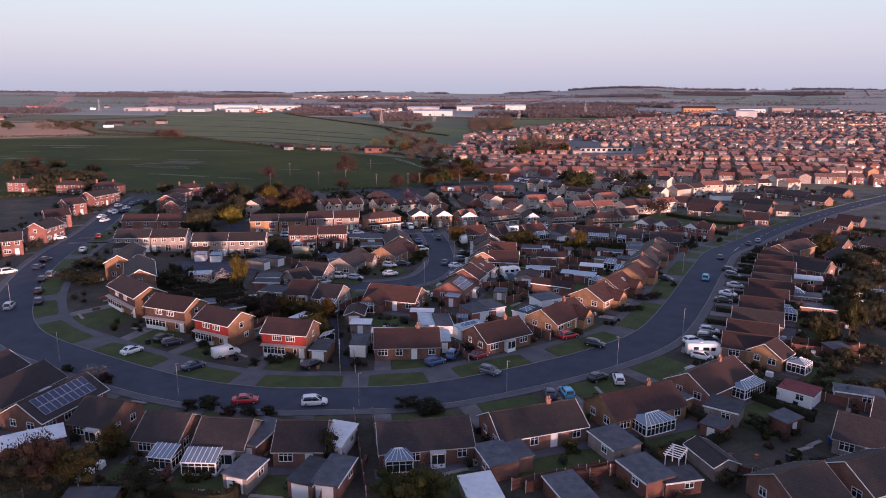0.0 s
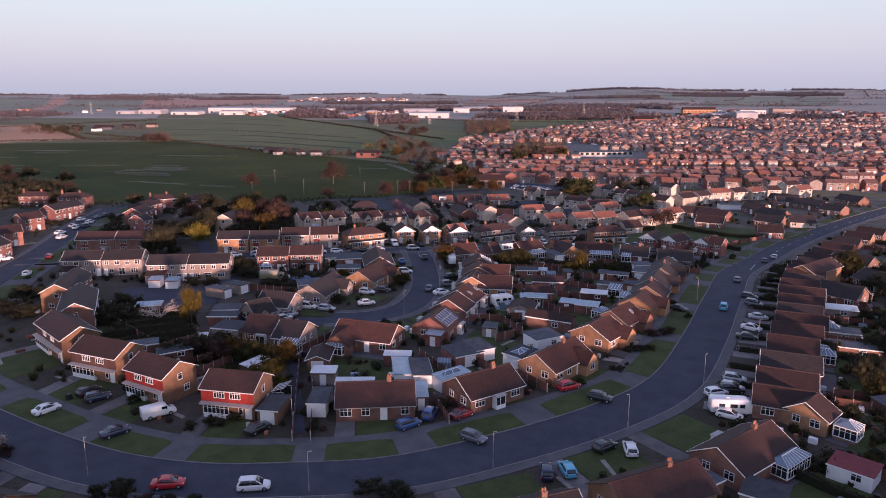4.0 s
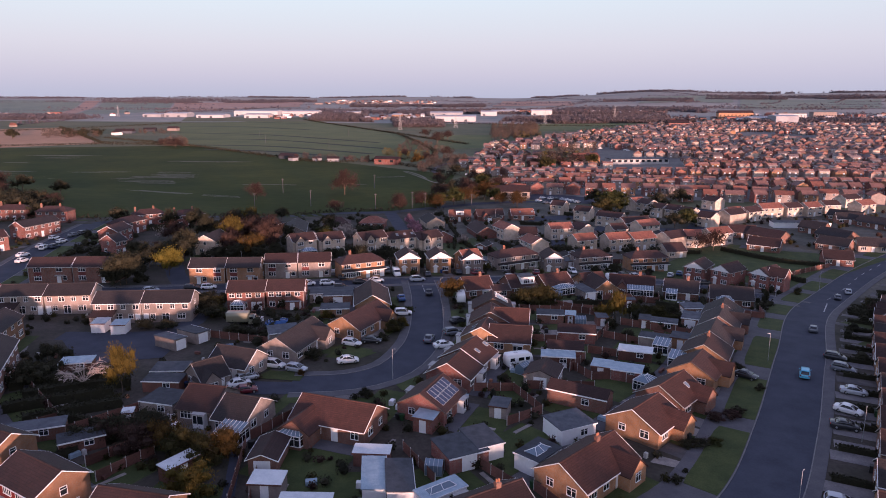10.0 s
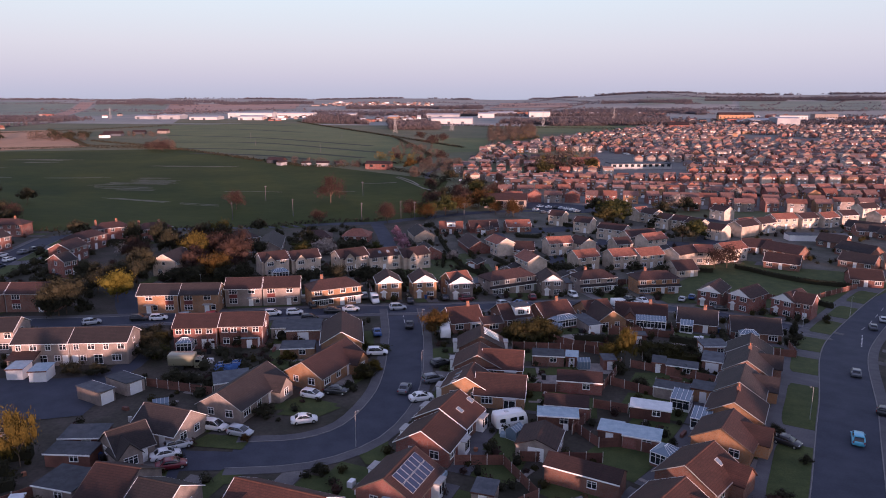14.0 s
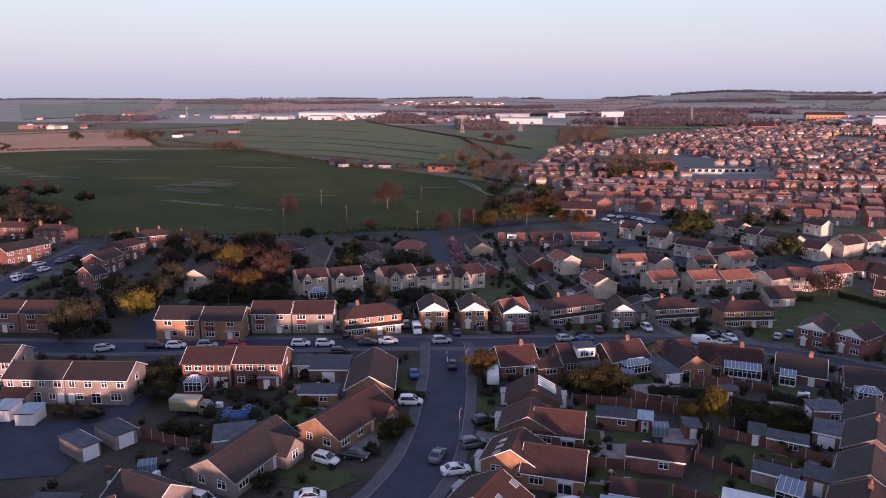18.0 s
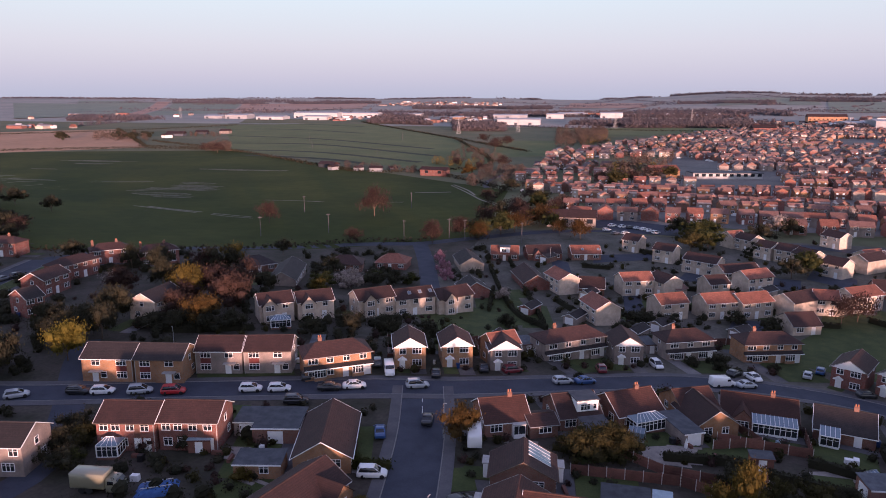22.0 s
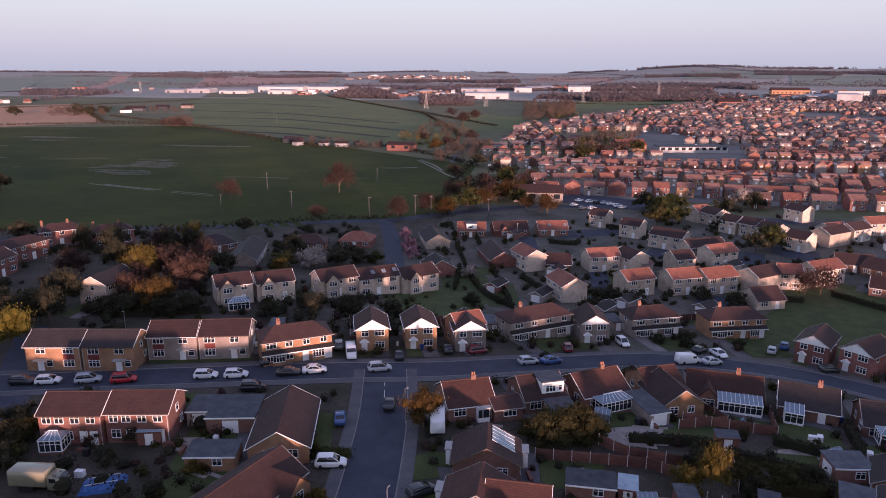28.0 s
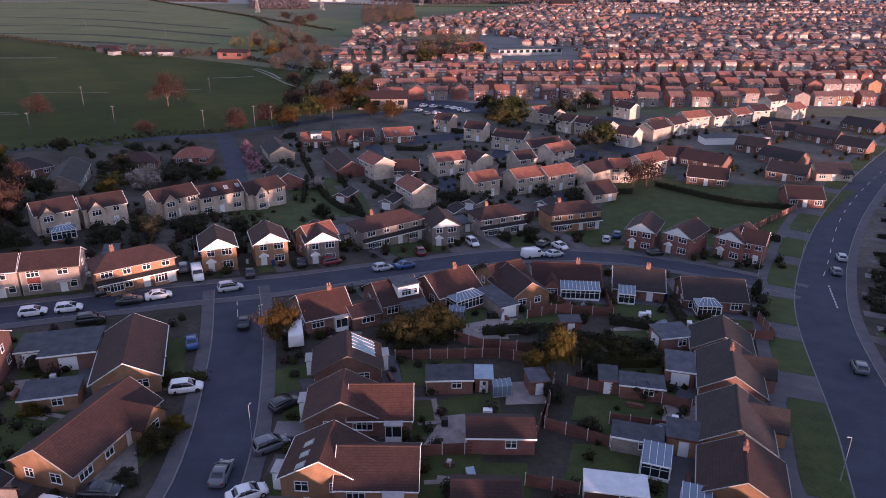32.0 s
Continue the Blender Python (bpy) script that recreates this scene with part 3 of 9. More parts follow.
    if "canopy" in flags:
        bm = bmesh.new()
        extrude_x(bm, [(f - 0.95, 2.3), (f, 2.45), (f, 2.95), (f - 0.95, 2.42)], le - 0.2, ri + 0.2)
        part("canopy_roof", bm, ROOF["dark"], top)
        bm = bmesh.new()
        box(bm, le - 0.22, ri + 0.22, f - 1.01, f - 0.955, 2.26, 2.44)
        part("fascia", bm, TRIM, top)
        for xx in (le + 1.6, ri - 3.8):
            bm = bmesh.new()
            box(bm, xx, xx + 2.2, f - 0.6, f, -0.5, 0.8)
            part("bay_base", bm, WALL[wall], top)
            window(top, xx + 1.1, f - 0.6, 0.85, 0, 2.0, 1.3, 4)
        garage_door(top, ri - 1.3, f, 0, 0)
    if "fgable" in flag:
        # small projecting front gable
        gx, gw, gd = (-L / 2 + 2.6, 5.2, 3.4) if "fgable3" in flags else (-L * 0.22, 3.2, 1.2) if "fgable" in flags else (L * 0.26, 4.0, 1.8)
        bm = bmesh.new()
        extrude_x(bm, [(-gw / 2, -FOOT), (gw / 2, -FOOT), (gw / 2, he - 0.2), (0, he + 1.5), (-gw / 2, he - 0.2)], 0, D / 2 + gd)
        bmesh.ops.transform(bm, matrix=Matrix.Translation((gx, 0, 0)) @ Matrix.Rotation(-math.pi / 2, 4, "Z"), verts=bm.verts[:])
        part("gable_wall", bm, WALL[wall], top)
        bm = bmesh.new()
        extrude_x(bm, [(-gw / 2 - 0.25, he - 0.45), (0, he + 1.52), (gw / 2 + 0.25, he - 0.45), (gw / 2 + 0.25, he - 0.3), (0, he + 1.68), (-gw / 2 - 0.25, he - 0.3)], 0, D / 2 + gd + 0.2)
        bmesh.ops.transform(bm, matrix=Matrix.Translation((gx, 0, 0)) @ Matrix.Rotation(-math.pi / 2, 4, "Z"), verts=bm.verts[:])
        part("gable_roof", bm, ROOF[roof], top)
        for c in [c for c in top.children if c.name.startswith("window") and abs(c.location.x - gx) < 2 and c.location.y < f + 0.1]:
            c.location.y -= gd
            c.location.x = gx
    if "dormer" in flags:
        dx = 1.3 if "dright" in flags else 0.0
        bm = bmesh.new()
        box(bm, dx - 1.8, dx + 1.8, f * 0.85, 0.2, he + 0.2, hr - 0.1)
        part("dormer", bm, TRIM, top, "white boarded dormer")
        bm = bmesh.new()
        box(bm, dx - 2.0, dx + 2.0, f * 0.85 - 0.2, 0.2, hr - 0.1, hr + 0.06)
        part("dormer_roof", bm, FELT, top)
        window(top, dx - 0.4, f * 0.85, he + 0.75, 0, 1.5, 0.95, 3)
        if dx:
            window(top, dx + 1.2, f * 0.85, he + 0.85, 0, 0.5, 0.8, 1)
    if "sky" in flag:
        a = math.degrees(math.atan(k))
        for i in (-1, 0, 1) if "sky3" in flags else (-1, 1) if "sky2" in flags else (0,):
            m = pose(L * 0.16 + i * L * 0.27, f * 0.5, (he + hr) / 2 + 0.03, a, 0, 0)
            ob = part("roof_window", shared(("roof_window",), lambda b: box(b, -0.45, 0.45, -0.6, 0.6, -0.1, 0.09), GREYTRIM), None, top, m=m)
            part("pane", shared(("roof_pane",), lambda b: box(b, -0.36, 0.36, -0.5, 0.5, 0.05, 0.11), ROOFGLASS), None, ob)
    if "glaze" in flags:
        a = math.degrees(math.atan(k))
        ob = part("roof_glazing", shared(("roof_glazing",), lambda b: box(b, -1.9, 1.9, -1.7, 1.7, -0.05, 0.10), ROOFGLASS), None, top, "pale blue glazed roof panel", pose(L * 0.18, f * 0.5, (he + hr) / 2 + 0.03, a, 0, 0))
        for i in range(5):
            part("glazing_bar", shared(("roof_bar",), lambda b: box(b, -0.02, 0.02, -1.75, 1.75, 0.05, 0.13), TRIM), None, ob, m=pose(-1.9 + i * 0.95, 0, 0))
    if "solar" in flags:
        a = -math.degrees(math.atan(k))
        m = pose(0, f / 2, (he + hr) / 2 + 0.12, -a, 0, 0)
        n = max(2, int(L / 1.25))
        for i in range(n):
            for j in (0, 1):
                ob = part("solar_panel", shared(("solar_panel",), lambda b: (box(b, -0.52, 0.52, -0.83, 0.83, -0.02, 0.03)), STEEL), None, top, m=m @ pose(-(n - 1) * 0.54 + i * 1.08, -0.86 + j * 1.72, 0.04))
                part("glass_face", shared(("glass_face",), lambda b: (box(b, -0.46, 0.46, -0.77, 0.77, 0.02, 0.045)), PANEL), None, ob)
    if "chimney" in flag:
        chimney(top, L * 0.18, 0.0, hr, hr + 0.65)
        if "chimney2" in flags:
            chimney(top, -L * 0.42, 0.0, hr - (1.5 if hipped else 0), hr + 0.8)
    elif kind == "hip" and RND.random() < 0.8:
        chimney(top, RND.choice((-1, 1)) * L * 0.22, 0.3, hr - 0.2, hr + 0.8)
    return top


def sheet(name, corners, n, m, lift, material, label, category="ground", kind="structure"):
    """A quad of land, n by m cells, laid on the ground."""
    a, b, c, d = [Vector((*p, 0)) for p in corners]
    verts, faces = [], []
    for j in range(m + 1):
        for i in range(n + 1):
            u, v = i / n, j / m
            p = a.lerp(b, u).lerp(d.lerp(c, u), v)
            verts.append((p.x, p.y, g(p.x, p.y) + lift))
    for j in range(m):
        for i in range(n):
            q = j * (n + 1) + i
            faces.append((q, q + 1, q + n + 2, q + n + 1))
    me = bpy.data.meshes.new(name)
    me.from_pydata(verts, [], faces)
    return tagged(part(name, me, material, None), label, category, kind=kind)


def curve_points(points, step=3.0):
    """Points every step metres along a smooth line through those given."""
    pts = [Vector(p) for p in points]
    pts = [pts[0] * 2 - pts[1]] + pts + [pts[-1] * 2 - pts[-2]]
    out = []
    for i in range(1, len(pts) - 2):
        n = max(2, int((pts[i + 1] - pts[i]).length / step))
        for j in range(n):
            t = j / n
            a, b, c, d = pts[i - 1:i + 3]
            out.append(0.5 * ((2 * b) + (c - a) * t + (2 * a - 5 * b + 4 * c - d) * t * t + (3 * b - a - 3 * c + d) * t ** 3))
    out.append(pts[-2])
    return out


def ribbon(name, points, left, right, lift, material, label, category, thick=0.0):
    """A strip along a line, from its left to its right edge, draped on the land; with thickness it is a kerb or a raised path."""
    pts = curve_points(points)
    verts, faces = [], []
    n = 4
    for i, p in enumerate(pts):
        q = pts[min(i + 1, len(pts) - 1)] - pts[max(i - 1, 0)]
        s = Vector((-q.y, q.x)).normalized()
        for j in range(n + 1):
            w = p + s * (left + (right - left) * j / n)
            verts.append((w.x, w.y, g(w.x, w.y) + lift))
        if thick:
            for w in (p + s * right, p + s * left):
                verts.append((w.x, w.y, g(w.x, w.y) + lift - thick))
    r = n + 3 if thick else n + 1
    for i in range(len(pts) - 1):
        for j in range(r if thick else n):
            a, b = i * r + j, i * r + (j + 1) % r
            faces.append((a, b, b + r, a + r))
    me = bpy.data.meshes.new(name)
    me.from_pydata(verts, [], faces)
    me.update()
    bm = bmesh.new()
    bm.from_mesh(me)
    bmesh.ops.recalc_face_normals(bm, faces=bm.faces[:])
    bm.to_mesh(me)
    bm.free()
    return tagged(part(name, me, material, None), label, category, kind="structure")


def terrain():
    def axis(a, b, fine0, fine1, step, grow):
        v, out = fine0, []
        while v < fine1:
            out.append(v)
            v += step
        s = step
        while v < b:
            out.append(v)
            s *= grow
            v += s
        out.append(b)
        s, v = step, fine0
        while v > a:
            s *= grow
            v -= s
            out.insert(0, max(v, a))
        return out
    xs = axis(-12000, 12000, -180, 180, 6, 1.07)
    ys = axis(-400, 15000, -20, 460, 6, 1.05)
    verts = [(x, y, g(x, y)) for y in ys for x in xs]
    n = len(xs)
    faces = [(j * n + i, j * n + i + 1, (j + 1) * n + i + 1, (j + 1) * n + i) for j in range(len(ys) - 1) for i in range(n - 1)]
    me = bpy.data.meshes.new("ground")
    me.from_pydata(verts, [], faces)
    for p in me.polygons:
        p.use_smooth = True
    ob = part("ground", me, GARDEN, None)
    me.materials.append(HAZELAND)
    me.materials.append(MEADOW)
    me.materials.append(HAZEYARDS)
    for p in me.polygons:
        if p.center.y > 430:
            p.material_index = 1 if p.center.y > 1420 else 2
        elif p.center.y > 262 and p.center.x > -60:
            p.material_index = 3
    return tagged(ob, "gardens, verges and open land of the estate", "ground", kind="structure")


terrain()


# ---- roads, fields and far land ----
CRES = [(-182, 302), (-169, 260), (-153, 218), (-143.5, 188), (-133, 163), (-119, 138), (-104, 121), (-84, 110.5), (-60.5, 101.5), (-44.4, 99.2), (-30.5, 100.9),
        (-16.9, 104.2), (-3, 112), (13.5, 124), (26.5, 138), (37, 161), (49, 193), (69, 244), (111, 308), (187, 394), (300, 500)]
INNER = [(-35.5, 238), (-31, 222), (-28, 208), (-26, 196), (-25.5, 185.6), (-27.6, 174), (-34, 167), (-44, 164)]
CROSS = [(-150, 205), (-125, 211), (-103, 216), (-76, 225), (-46, 234.5), (-28, 240), (-9, 249.3), (14, 261), (36, 262.5), (53, 256), (67, 246)]
LANE = [(-112, 242), (-104, 230), (-91, 214), (-83, 202.5), (-79, 193), (-83, 184), (-102, 180)]
UPPER = [(-50, 296), (-58, 321), (-69.5, 356), (-82, 389)]
EDGE = [(-182, 302), (-160, 339), (-110, 377), (-82, 388), (-66, 402), (-30, 430), (10, 436), (60, 425), (120, 405)]
ROADS = [(CRES, 4.2), (INNER, 3.6), (CROSS, 3.3), (LANE, 2.6), (UPPER, 3.0), (EDGE, 3.2)]
for k, (line, half) in enumerate(ROADS):
    ribbon("road", line, -half, half, 0.03 + 0.006 * k, TARMAC, "grey tarmac estate road between kerbs", "road")
    for s in (-1, 1):
        if line in (LANE, EDGE, UPPER):
            continue
        e = s * half
        # grass verge and path on the inside of the crescent, path alone elsewhere
        if line is CRES and s == 1:
            ribbon("pavement", line, half + 0.18, half + 7.0, 0.10, PAVE, "grey slab footpath behind a verge", "pavement", 0.25)
        else:
            ribbon("pavement", line, e + s * 0.18, e + s * 1.9, 0.10, PAVE, "grey slab footpath beside the road", "pavement", 0.25)


def verges():
    """Lens-shaped patches of grass between the crescent and its footpath, with drives between them."""
    pts = curve_points(CRES, 2.0)
    run, gap, i = 0.0, False, 0
    start = 0
    rnd = random.Random(3)
    want = 14.0
    for i in range(1, len(pts)):
        run += (pts[i] - pts[i - 1]).length
        if run >= want:
            if not gap and i - start > 3:
                line = [tuple(p) for p in pts[start:i + 1]]
                n = len(line)
                verts, faces = [], []
                for j in range(n):
                    p = Vector(line[j])
                    q = Vector(line[min(j + 1, n - 1)]) - Vector(line[max(j - 1, 0)])
                    s = Vector((-q.y, q.x)).normalized()
                    u = j / (n - 1)
                    w = 0.9 + 0.1 * min(1.0, 8 * u, 8 * (1 - u))
                    for o in (4.45, 4.45 + 2.4 * w, 4.45 + 4.9 * w):
                        c = p + s * o
                        verts.append((c.x, c.y, g(c.x, c.y) + 0.14))
                    for o in (4.45 + 4.9 * w, 4.45):
                        c = p + s * o
                        verts.append((c.x, c.y, g(c.x, c.y) - 0.1))
                for j in range(n - 1):
                    for m in range(5):
                        a, b = j * 5 + m, j * 5 + (m + 1) % 5
                        faces.append((a, b, b + 5, a + 5))
                faces += [tuple(range(5)), tuple(range((n - 1) * 5, n * 5))]
                me = bpy.data.meshes.new("verge")
                me.from_pydata(verts, [], faces)
                tagged(part("verge", me, GRASS, None), "mown grass verge between road and footpath", "verge", kind="structure")
            gap = not gap
            start, run = i, 0.0
            want = rnd.uniform(4.0, 6.0) if gap else rnd.uniform(11, 19)


verges()
for line, half in ROADS[:3]:
    for s in (-1, 1):
        e = s * half
        ribbon("kerb", line, e, e + s * 0.16, 0.13, KERB, "pale concrete kerb along the road", "kerb", 0.25)


def dashes(points, offset, length, gap, width, name, label):
    """Painted road marks along a line."""
    pts = curve_points(points, 0.5)
    total, on, begin = 0.0, True, 0
    bm = bmesh.new()
    for i in range(1, len(pts)):
        total += (pts[i] - pts[i - 1]).length
        if total >= (length if on else gap):
            if on:
                a, b = pts[begin], pts[i]
                d = (b - a).normalized()
                s = Vector((-d.y, d.x))
                vs = []
                for p, o in ((a, -width / 2), (b, -width / 2), (b, width / 2), (a, width / 2)):
                    q = p + s * (offset + o)
                    vs.append(bm.verts.new((q.x, q.y, g(q.x, q.y) + 0.075)))
                bm.faces.new(vs)
            on, begin, total = not on, i, 0.0
    tagged(part(name, bm, PAINT, None), label, "road marking", kind="stuff")


PAINT = varied("road_paint", (0.45, 0.45, 0.44), (0.58, 0.58, 0.56), 2.0, 0.8, fine=0.4)
dashes([(-41, 234.2), (-37, 235.6), (-32, 237.2), (-26, 239.2)], -2.9, 0.6, 0.35, 0.2, "give_way_line", "white dashed give-way line at the junction")
dashes([(-34.4, 234), (-31.5, 224)], 0.0, 3.0, 1.5, 0.12, "centre_line", "white centre line on the side road")
dashes([(65, 240), (70, 252)], -4.3, 0.6, 0.4, 0.25, "give_way_line", "white dashed give-way line at the junction")
dashes([(76, 256), (111, 308), (187, 394)], 0.0, 3.0, 5.0, 0.12, "centre_line", "worn white centre dashes on the road")

sheet("field", [(-60, 405), (-75, 560), (-420, 800), (-190, 318)], 30, 30, 0.05, FIELD, "dark green winter crop field beyond the houses", "field")
sheet("field", [(-190, 318), (-420, 800), (-700, 700), (-330, 240)], 24, 24, 0.06, FIELD, "dark green winter crop field beyond the houses", "field")
sheet("field", [(-660, 690), (-540, 812), (-860, 1150), (-1080, 900)], 16, 16, 0.10, SOIL, "bare brown ploughed field", "field")
sheet("field", [(-120, 650), (-120, 760), (-240, 1060), (-420, 800)], 24, 24, 0.10, STRIPE, "green striped field on the rise", "field")
sheet("field", [(-420, 800), (-240, 1060), (-560, 1560), (-760, 1330)], 24, 24, 0.10, STRIPE, "green striped field on the rise", "field")
sheet("field", [(-1227, 2116), (-907, 2420), (-1292, 3480), (-1748, 3052)], 30, 30, 1.2, HAZESOIL, "ploughed field on the far rise, paled for haze", "field")
sheet("field", [(-1322, 1716), (-1275, 1720), (-2062, 2964), (-2109, 2928)], 30, 30, 0.25, HAZESOIL, "narrow brown field running up the hill", "field")
sheet("field", [(-1403, 1632), (-1328, 1716), (-2064, 2844), (-2720, 3124)], 30, 30, 0.25, HAZEGREEN, "green field on the far hillside", "field")
sheet("field", [(-1295, 1760), (-1208, 2060), (-1754, 3044), (-2000, 2900)], 30, 30, 0.25, HAZEGREEN, "green field on the far hillside", "field")
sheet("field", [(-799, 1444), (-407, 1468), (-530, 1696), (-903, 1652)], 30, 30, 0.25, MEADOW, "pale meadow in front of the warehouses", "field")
sheet("field", [(-244, 2556), (41, 2516), (41, 3428), (-301, 3728)], 30, 30, 1.2, HAZESOIL, "ploughed field on the far rise, paled for haze", "field")
sheet("field", [(270, 2652), (703, 3136), (794, 3656), (394, 3612)], 30, 30, 1.2, HAZEGREEN, "green field on the far hillside", "field")
sheet("field", [(553, 2396), (1011, 2520), (1319, 3284), (792, 3424)], 30, 30, 1.2, HAZEGREEN, "green field on the far hillside, greyed for haze", "field")
sheet("field", [(-36, 1148), (143, 1228), (171, 1468), (-46, 1436)], 30, 30, 0.25, STRIPE, "green meadow beyond the estate", "field")
sheet("field", [(-130, 784), (-74, 820), (-95, 1040), (-169, 1028)], 30, 30, 0.25, STRIPE, "green field beside the estate", "field")
sheet("field", [(-1459, 1516), (-1418, 1644), (-2252, 2648), (-2680, 2688)], 30, 30, 1.5, HAZEGREEN, "green field on the far hillside", "field")
sheet("lawn", [(72, 268), (118, 318), (60, 330), (30, 285)], 12, 12, 0.07, GRASS, "open green between the houses", "lawn")
sheet("lawn", [(-36, 262), (-18, 270), (-42, 305), (-56, 292)], 10, 10, 0.07, GRASS, "long lawn behind the houses", "lawn")
sheet("car_park", [(-24, 446), (24, 430), (40, 448), (-10, 470)], 8, 8, 0.09, TARMAC, "tarmac car park beside the estate", "car park")


def hedge_lines():
    """Dark field hedges and crop lines, too many leaves to count."""
    rnd = random.Random(11)
    lines = [[(-75, 560), (-160, 651), (-213, 640), (-420, 795), (-560, 825)], [(-700, 700), (-560, 790), (-420, 800)], [(-160, 651), (-120, 735), (-236, 1060)],
             [(-105, 860), (-240, 1060), (-560, 1540)], [(-60, 404), (-75, 480), (-78, 560)], [(-660, 690), (-760, 800), (-1080, 905)], [(-540, 815), (-860, 1155)], [(-330, 240), (-260, 276), (-190, 316)], [(-182, 306), (-120, 374), (-82, 394)], [(-600, 905), (-420, 800)],
             [(20, 1085), (160, 1330), (410, 1450)], [(120, 1335), (-60, 1350), (-240, 1450)], [(-980, 900), (-820, 1100), (-740, 1340)]]
    verts, faces = [], []
    for line in lines:
        wide = 1.6 if Vector(line[0]).length > 500 else 1.3
        for p in curve_points(line, 1.6):
            for _ in range(5):
                x, y = p.x + rnd.gauss(0, wide), p.y + rnd.gauss(0, wide)
                z = g(x, y) + rnd.uniform(0.2, 2.2) * wide * 0.6
                leaf(verts, faces, x, y, z, rnd.uniform(0.6, 1.2) * wide * 0.6, rnd)
    me = bpy.data.meshes.new("field_hedge")
    me.from_pydata(verts, [], faces)
    tagged(part("field_hedge", me, LEAF["hedge"], None), "dark untrimmed hedgerows between the fields", "hedge", kind="stuff")


def leaf(verts, faces, x, y, z, r, rnd):
    """One small tilted leaf clump: a bent quad."""
    n = Vector((rnd.gauss(0, 1), rnd.gauss(0, 1), rnd.gauss(0.4, 1))).normalized()
    u = n.orthogonal().normalized()
    v = n.cross(u)
    a = rnd.uniform(0, 6.28)
    u, v = u * math.cos(a) + v * math.sin(a), v * math.cos(a) - u * math.sin(a)
    k = len(verts)
    c = Vector((x, y, z))
    for p in (-u * r, -v * r * 0.6 + n * r * 0.2, u * r, v * r * 0.6 + n * r * 0.2):
        verts.append(tuple(c + p))
    faces.append((k, k + 1, k + 2, k + 3))


def leaves(name, one, two):
    m = mat(name, one, 0.85, spec=0.15)
    b = m.node_tree.nodes["Principled BSDF"]
    geo = node(m, "ShaderNodeNewGeometry")
    ramp = node(m, "ShaderNodeValToRGB")
    ramp.color_ramp.elements[0].color, ramp.color_ramp.elements[1].color = (*[c * 0.7 for c in one], 1), (*two, 1)
    wire(m, geo.outputs["Random Per Island"], ramp.inputs[0])
    wire(m, ramp.outputs[0], b.inputs["Base Color"])
    thin = node(m, "ShaderNodeBsdfTranslucent")
    both = node(m, "ShaderNodeMixShader")
    both.inputs[0].default_value = 0.4
    wire(m, ramp.outputs[0], thin.inputs[0])
    wire(m, b.outputs[0], both.inputs[1])
    wire(m, thin.outputs[0], both.inputs[2])
    wire(m, both.outputs[0], m.node_tree.nodes["Material Output"].inputs[0])
    return m


LEAF = {
    "hedge": leaves("hedge_leaf", (0.045, 0.048, 0.028), (0.085, 0.070, 0.045)),
    "dark": leaves("dark_leaf", (0.036, 0.038, 0.024), (0.062, 0.058, 0.036)),
    "olive": leaves("olive_leaf", (0.045, 0.054, 0.018), (0.072, 0.072, 0.024)),
    "golive": leaves("brown_olive_leaf", (0.046, 0.043, 0.017), (0.066, 0.058, 0.022)),
    "willow": leaves("willow_leaf", (0.125, 0.110, 0.020), (0.185, 0.150, 0.030)),
    "yellow": leaves("yellow_leaf", (0.094, 0.074, 0.018), (0.14, 0.104, 0.026)),
    "amber": leaves("amber_leaf", (0.082, 0.052, 0.017), (0.125, 0.075, 0.024)),
    "orange": leaves("orange_leaf", (0.072, 0.040, 0.015), (0.100, 0.055, 0.019)),
    "russet": leaves("russet_leaf", (0.056, 0.036, 0.031), (0.082, 0.050, 0.041)),
    "blossom": leaves("blossom", (0.26, 0.21, 0.19), (0.45, 0.38, 0.34)),
    "bare": leaves("sparse_blossom", (0.30, 0.25, 0.22), (0.46, 0.40, 0.36)),
    "pink": leaves("pink_blossom", (0.30, 0.14, 0.18), (0.50, 0.28, 0.34)),
}
LEAFWORD = {"dark": "dark green", "olive": "olive green", "golive": "brownish olive", "willow": "yellow-green", "yellow": "yellow autumn", "amber": "amber autumn",
            "orange": "orange autumn", "russet": "russet brown", "blossom": "pale blossoming", "bare": "thin blossoming", "pink": "pink blossoming"}


def tube(bm, points, radii, sides=6):
    rings = []
    for i, p in enumerate(points):
        d = (points[min(i + 1, len(points) - 1)] - points[max(i - 1, 0)]).normalized()
        u = d.orthogonal().normalized()
        v = d.cross(u)
        rings.append([bm.verts.new(p + (u * math.cos(6.2832 * k / sides) + v * math.sin(6.2832 * k / sides)) * radii[i]) for k in range(sides)])
    for a, b in zip(rings, rings[1:]):
        for k in range(sides):
            bm.faces.new((a[k], a[(k + 1) % sides], b[(k + 1) % sides], b[k]))
    bm.faces.new(rings[-1])


def blob(verts, faces, c, r, h, rnd):
    """A small uneven mass of twigs and inner leaves."""
    k = len(verts)
    verts.append((c.x, c.y, c.z - h))
    for zz, rr in ((-0.5, 0.85), (0.5, 0.8)):
        for s in range(6):
            q = r * rr * rnd.uniform(0.75, 1.2)
            verts.append((c.x + q * math.cos(s * 1.047 + zz), c.y + q * math.sin(s * 1.047 + zz), c.z + h * zz))
    verts.append((c.x, c.y, c.z + h))
    for s in range(6):
        t = (s + 1) % 6
        faces.extend(((k, k + 1 + t, k + 1 + s), (k + 1 + s, k + 1 + t, k + 7 + t, k + 7 + s), (k + 7 + s, k + 7 + t, k + 13)))


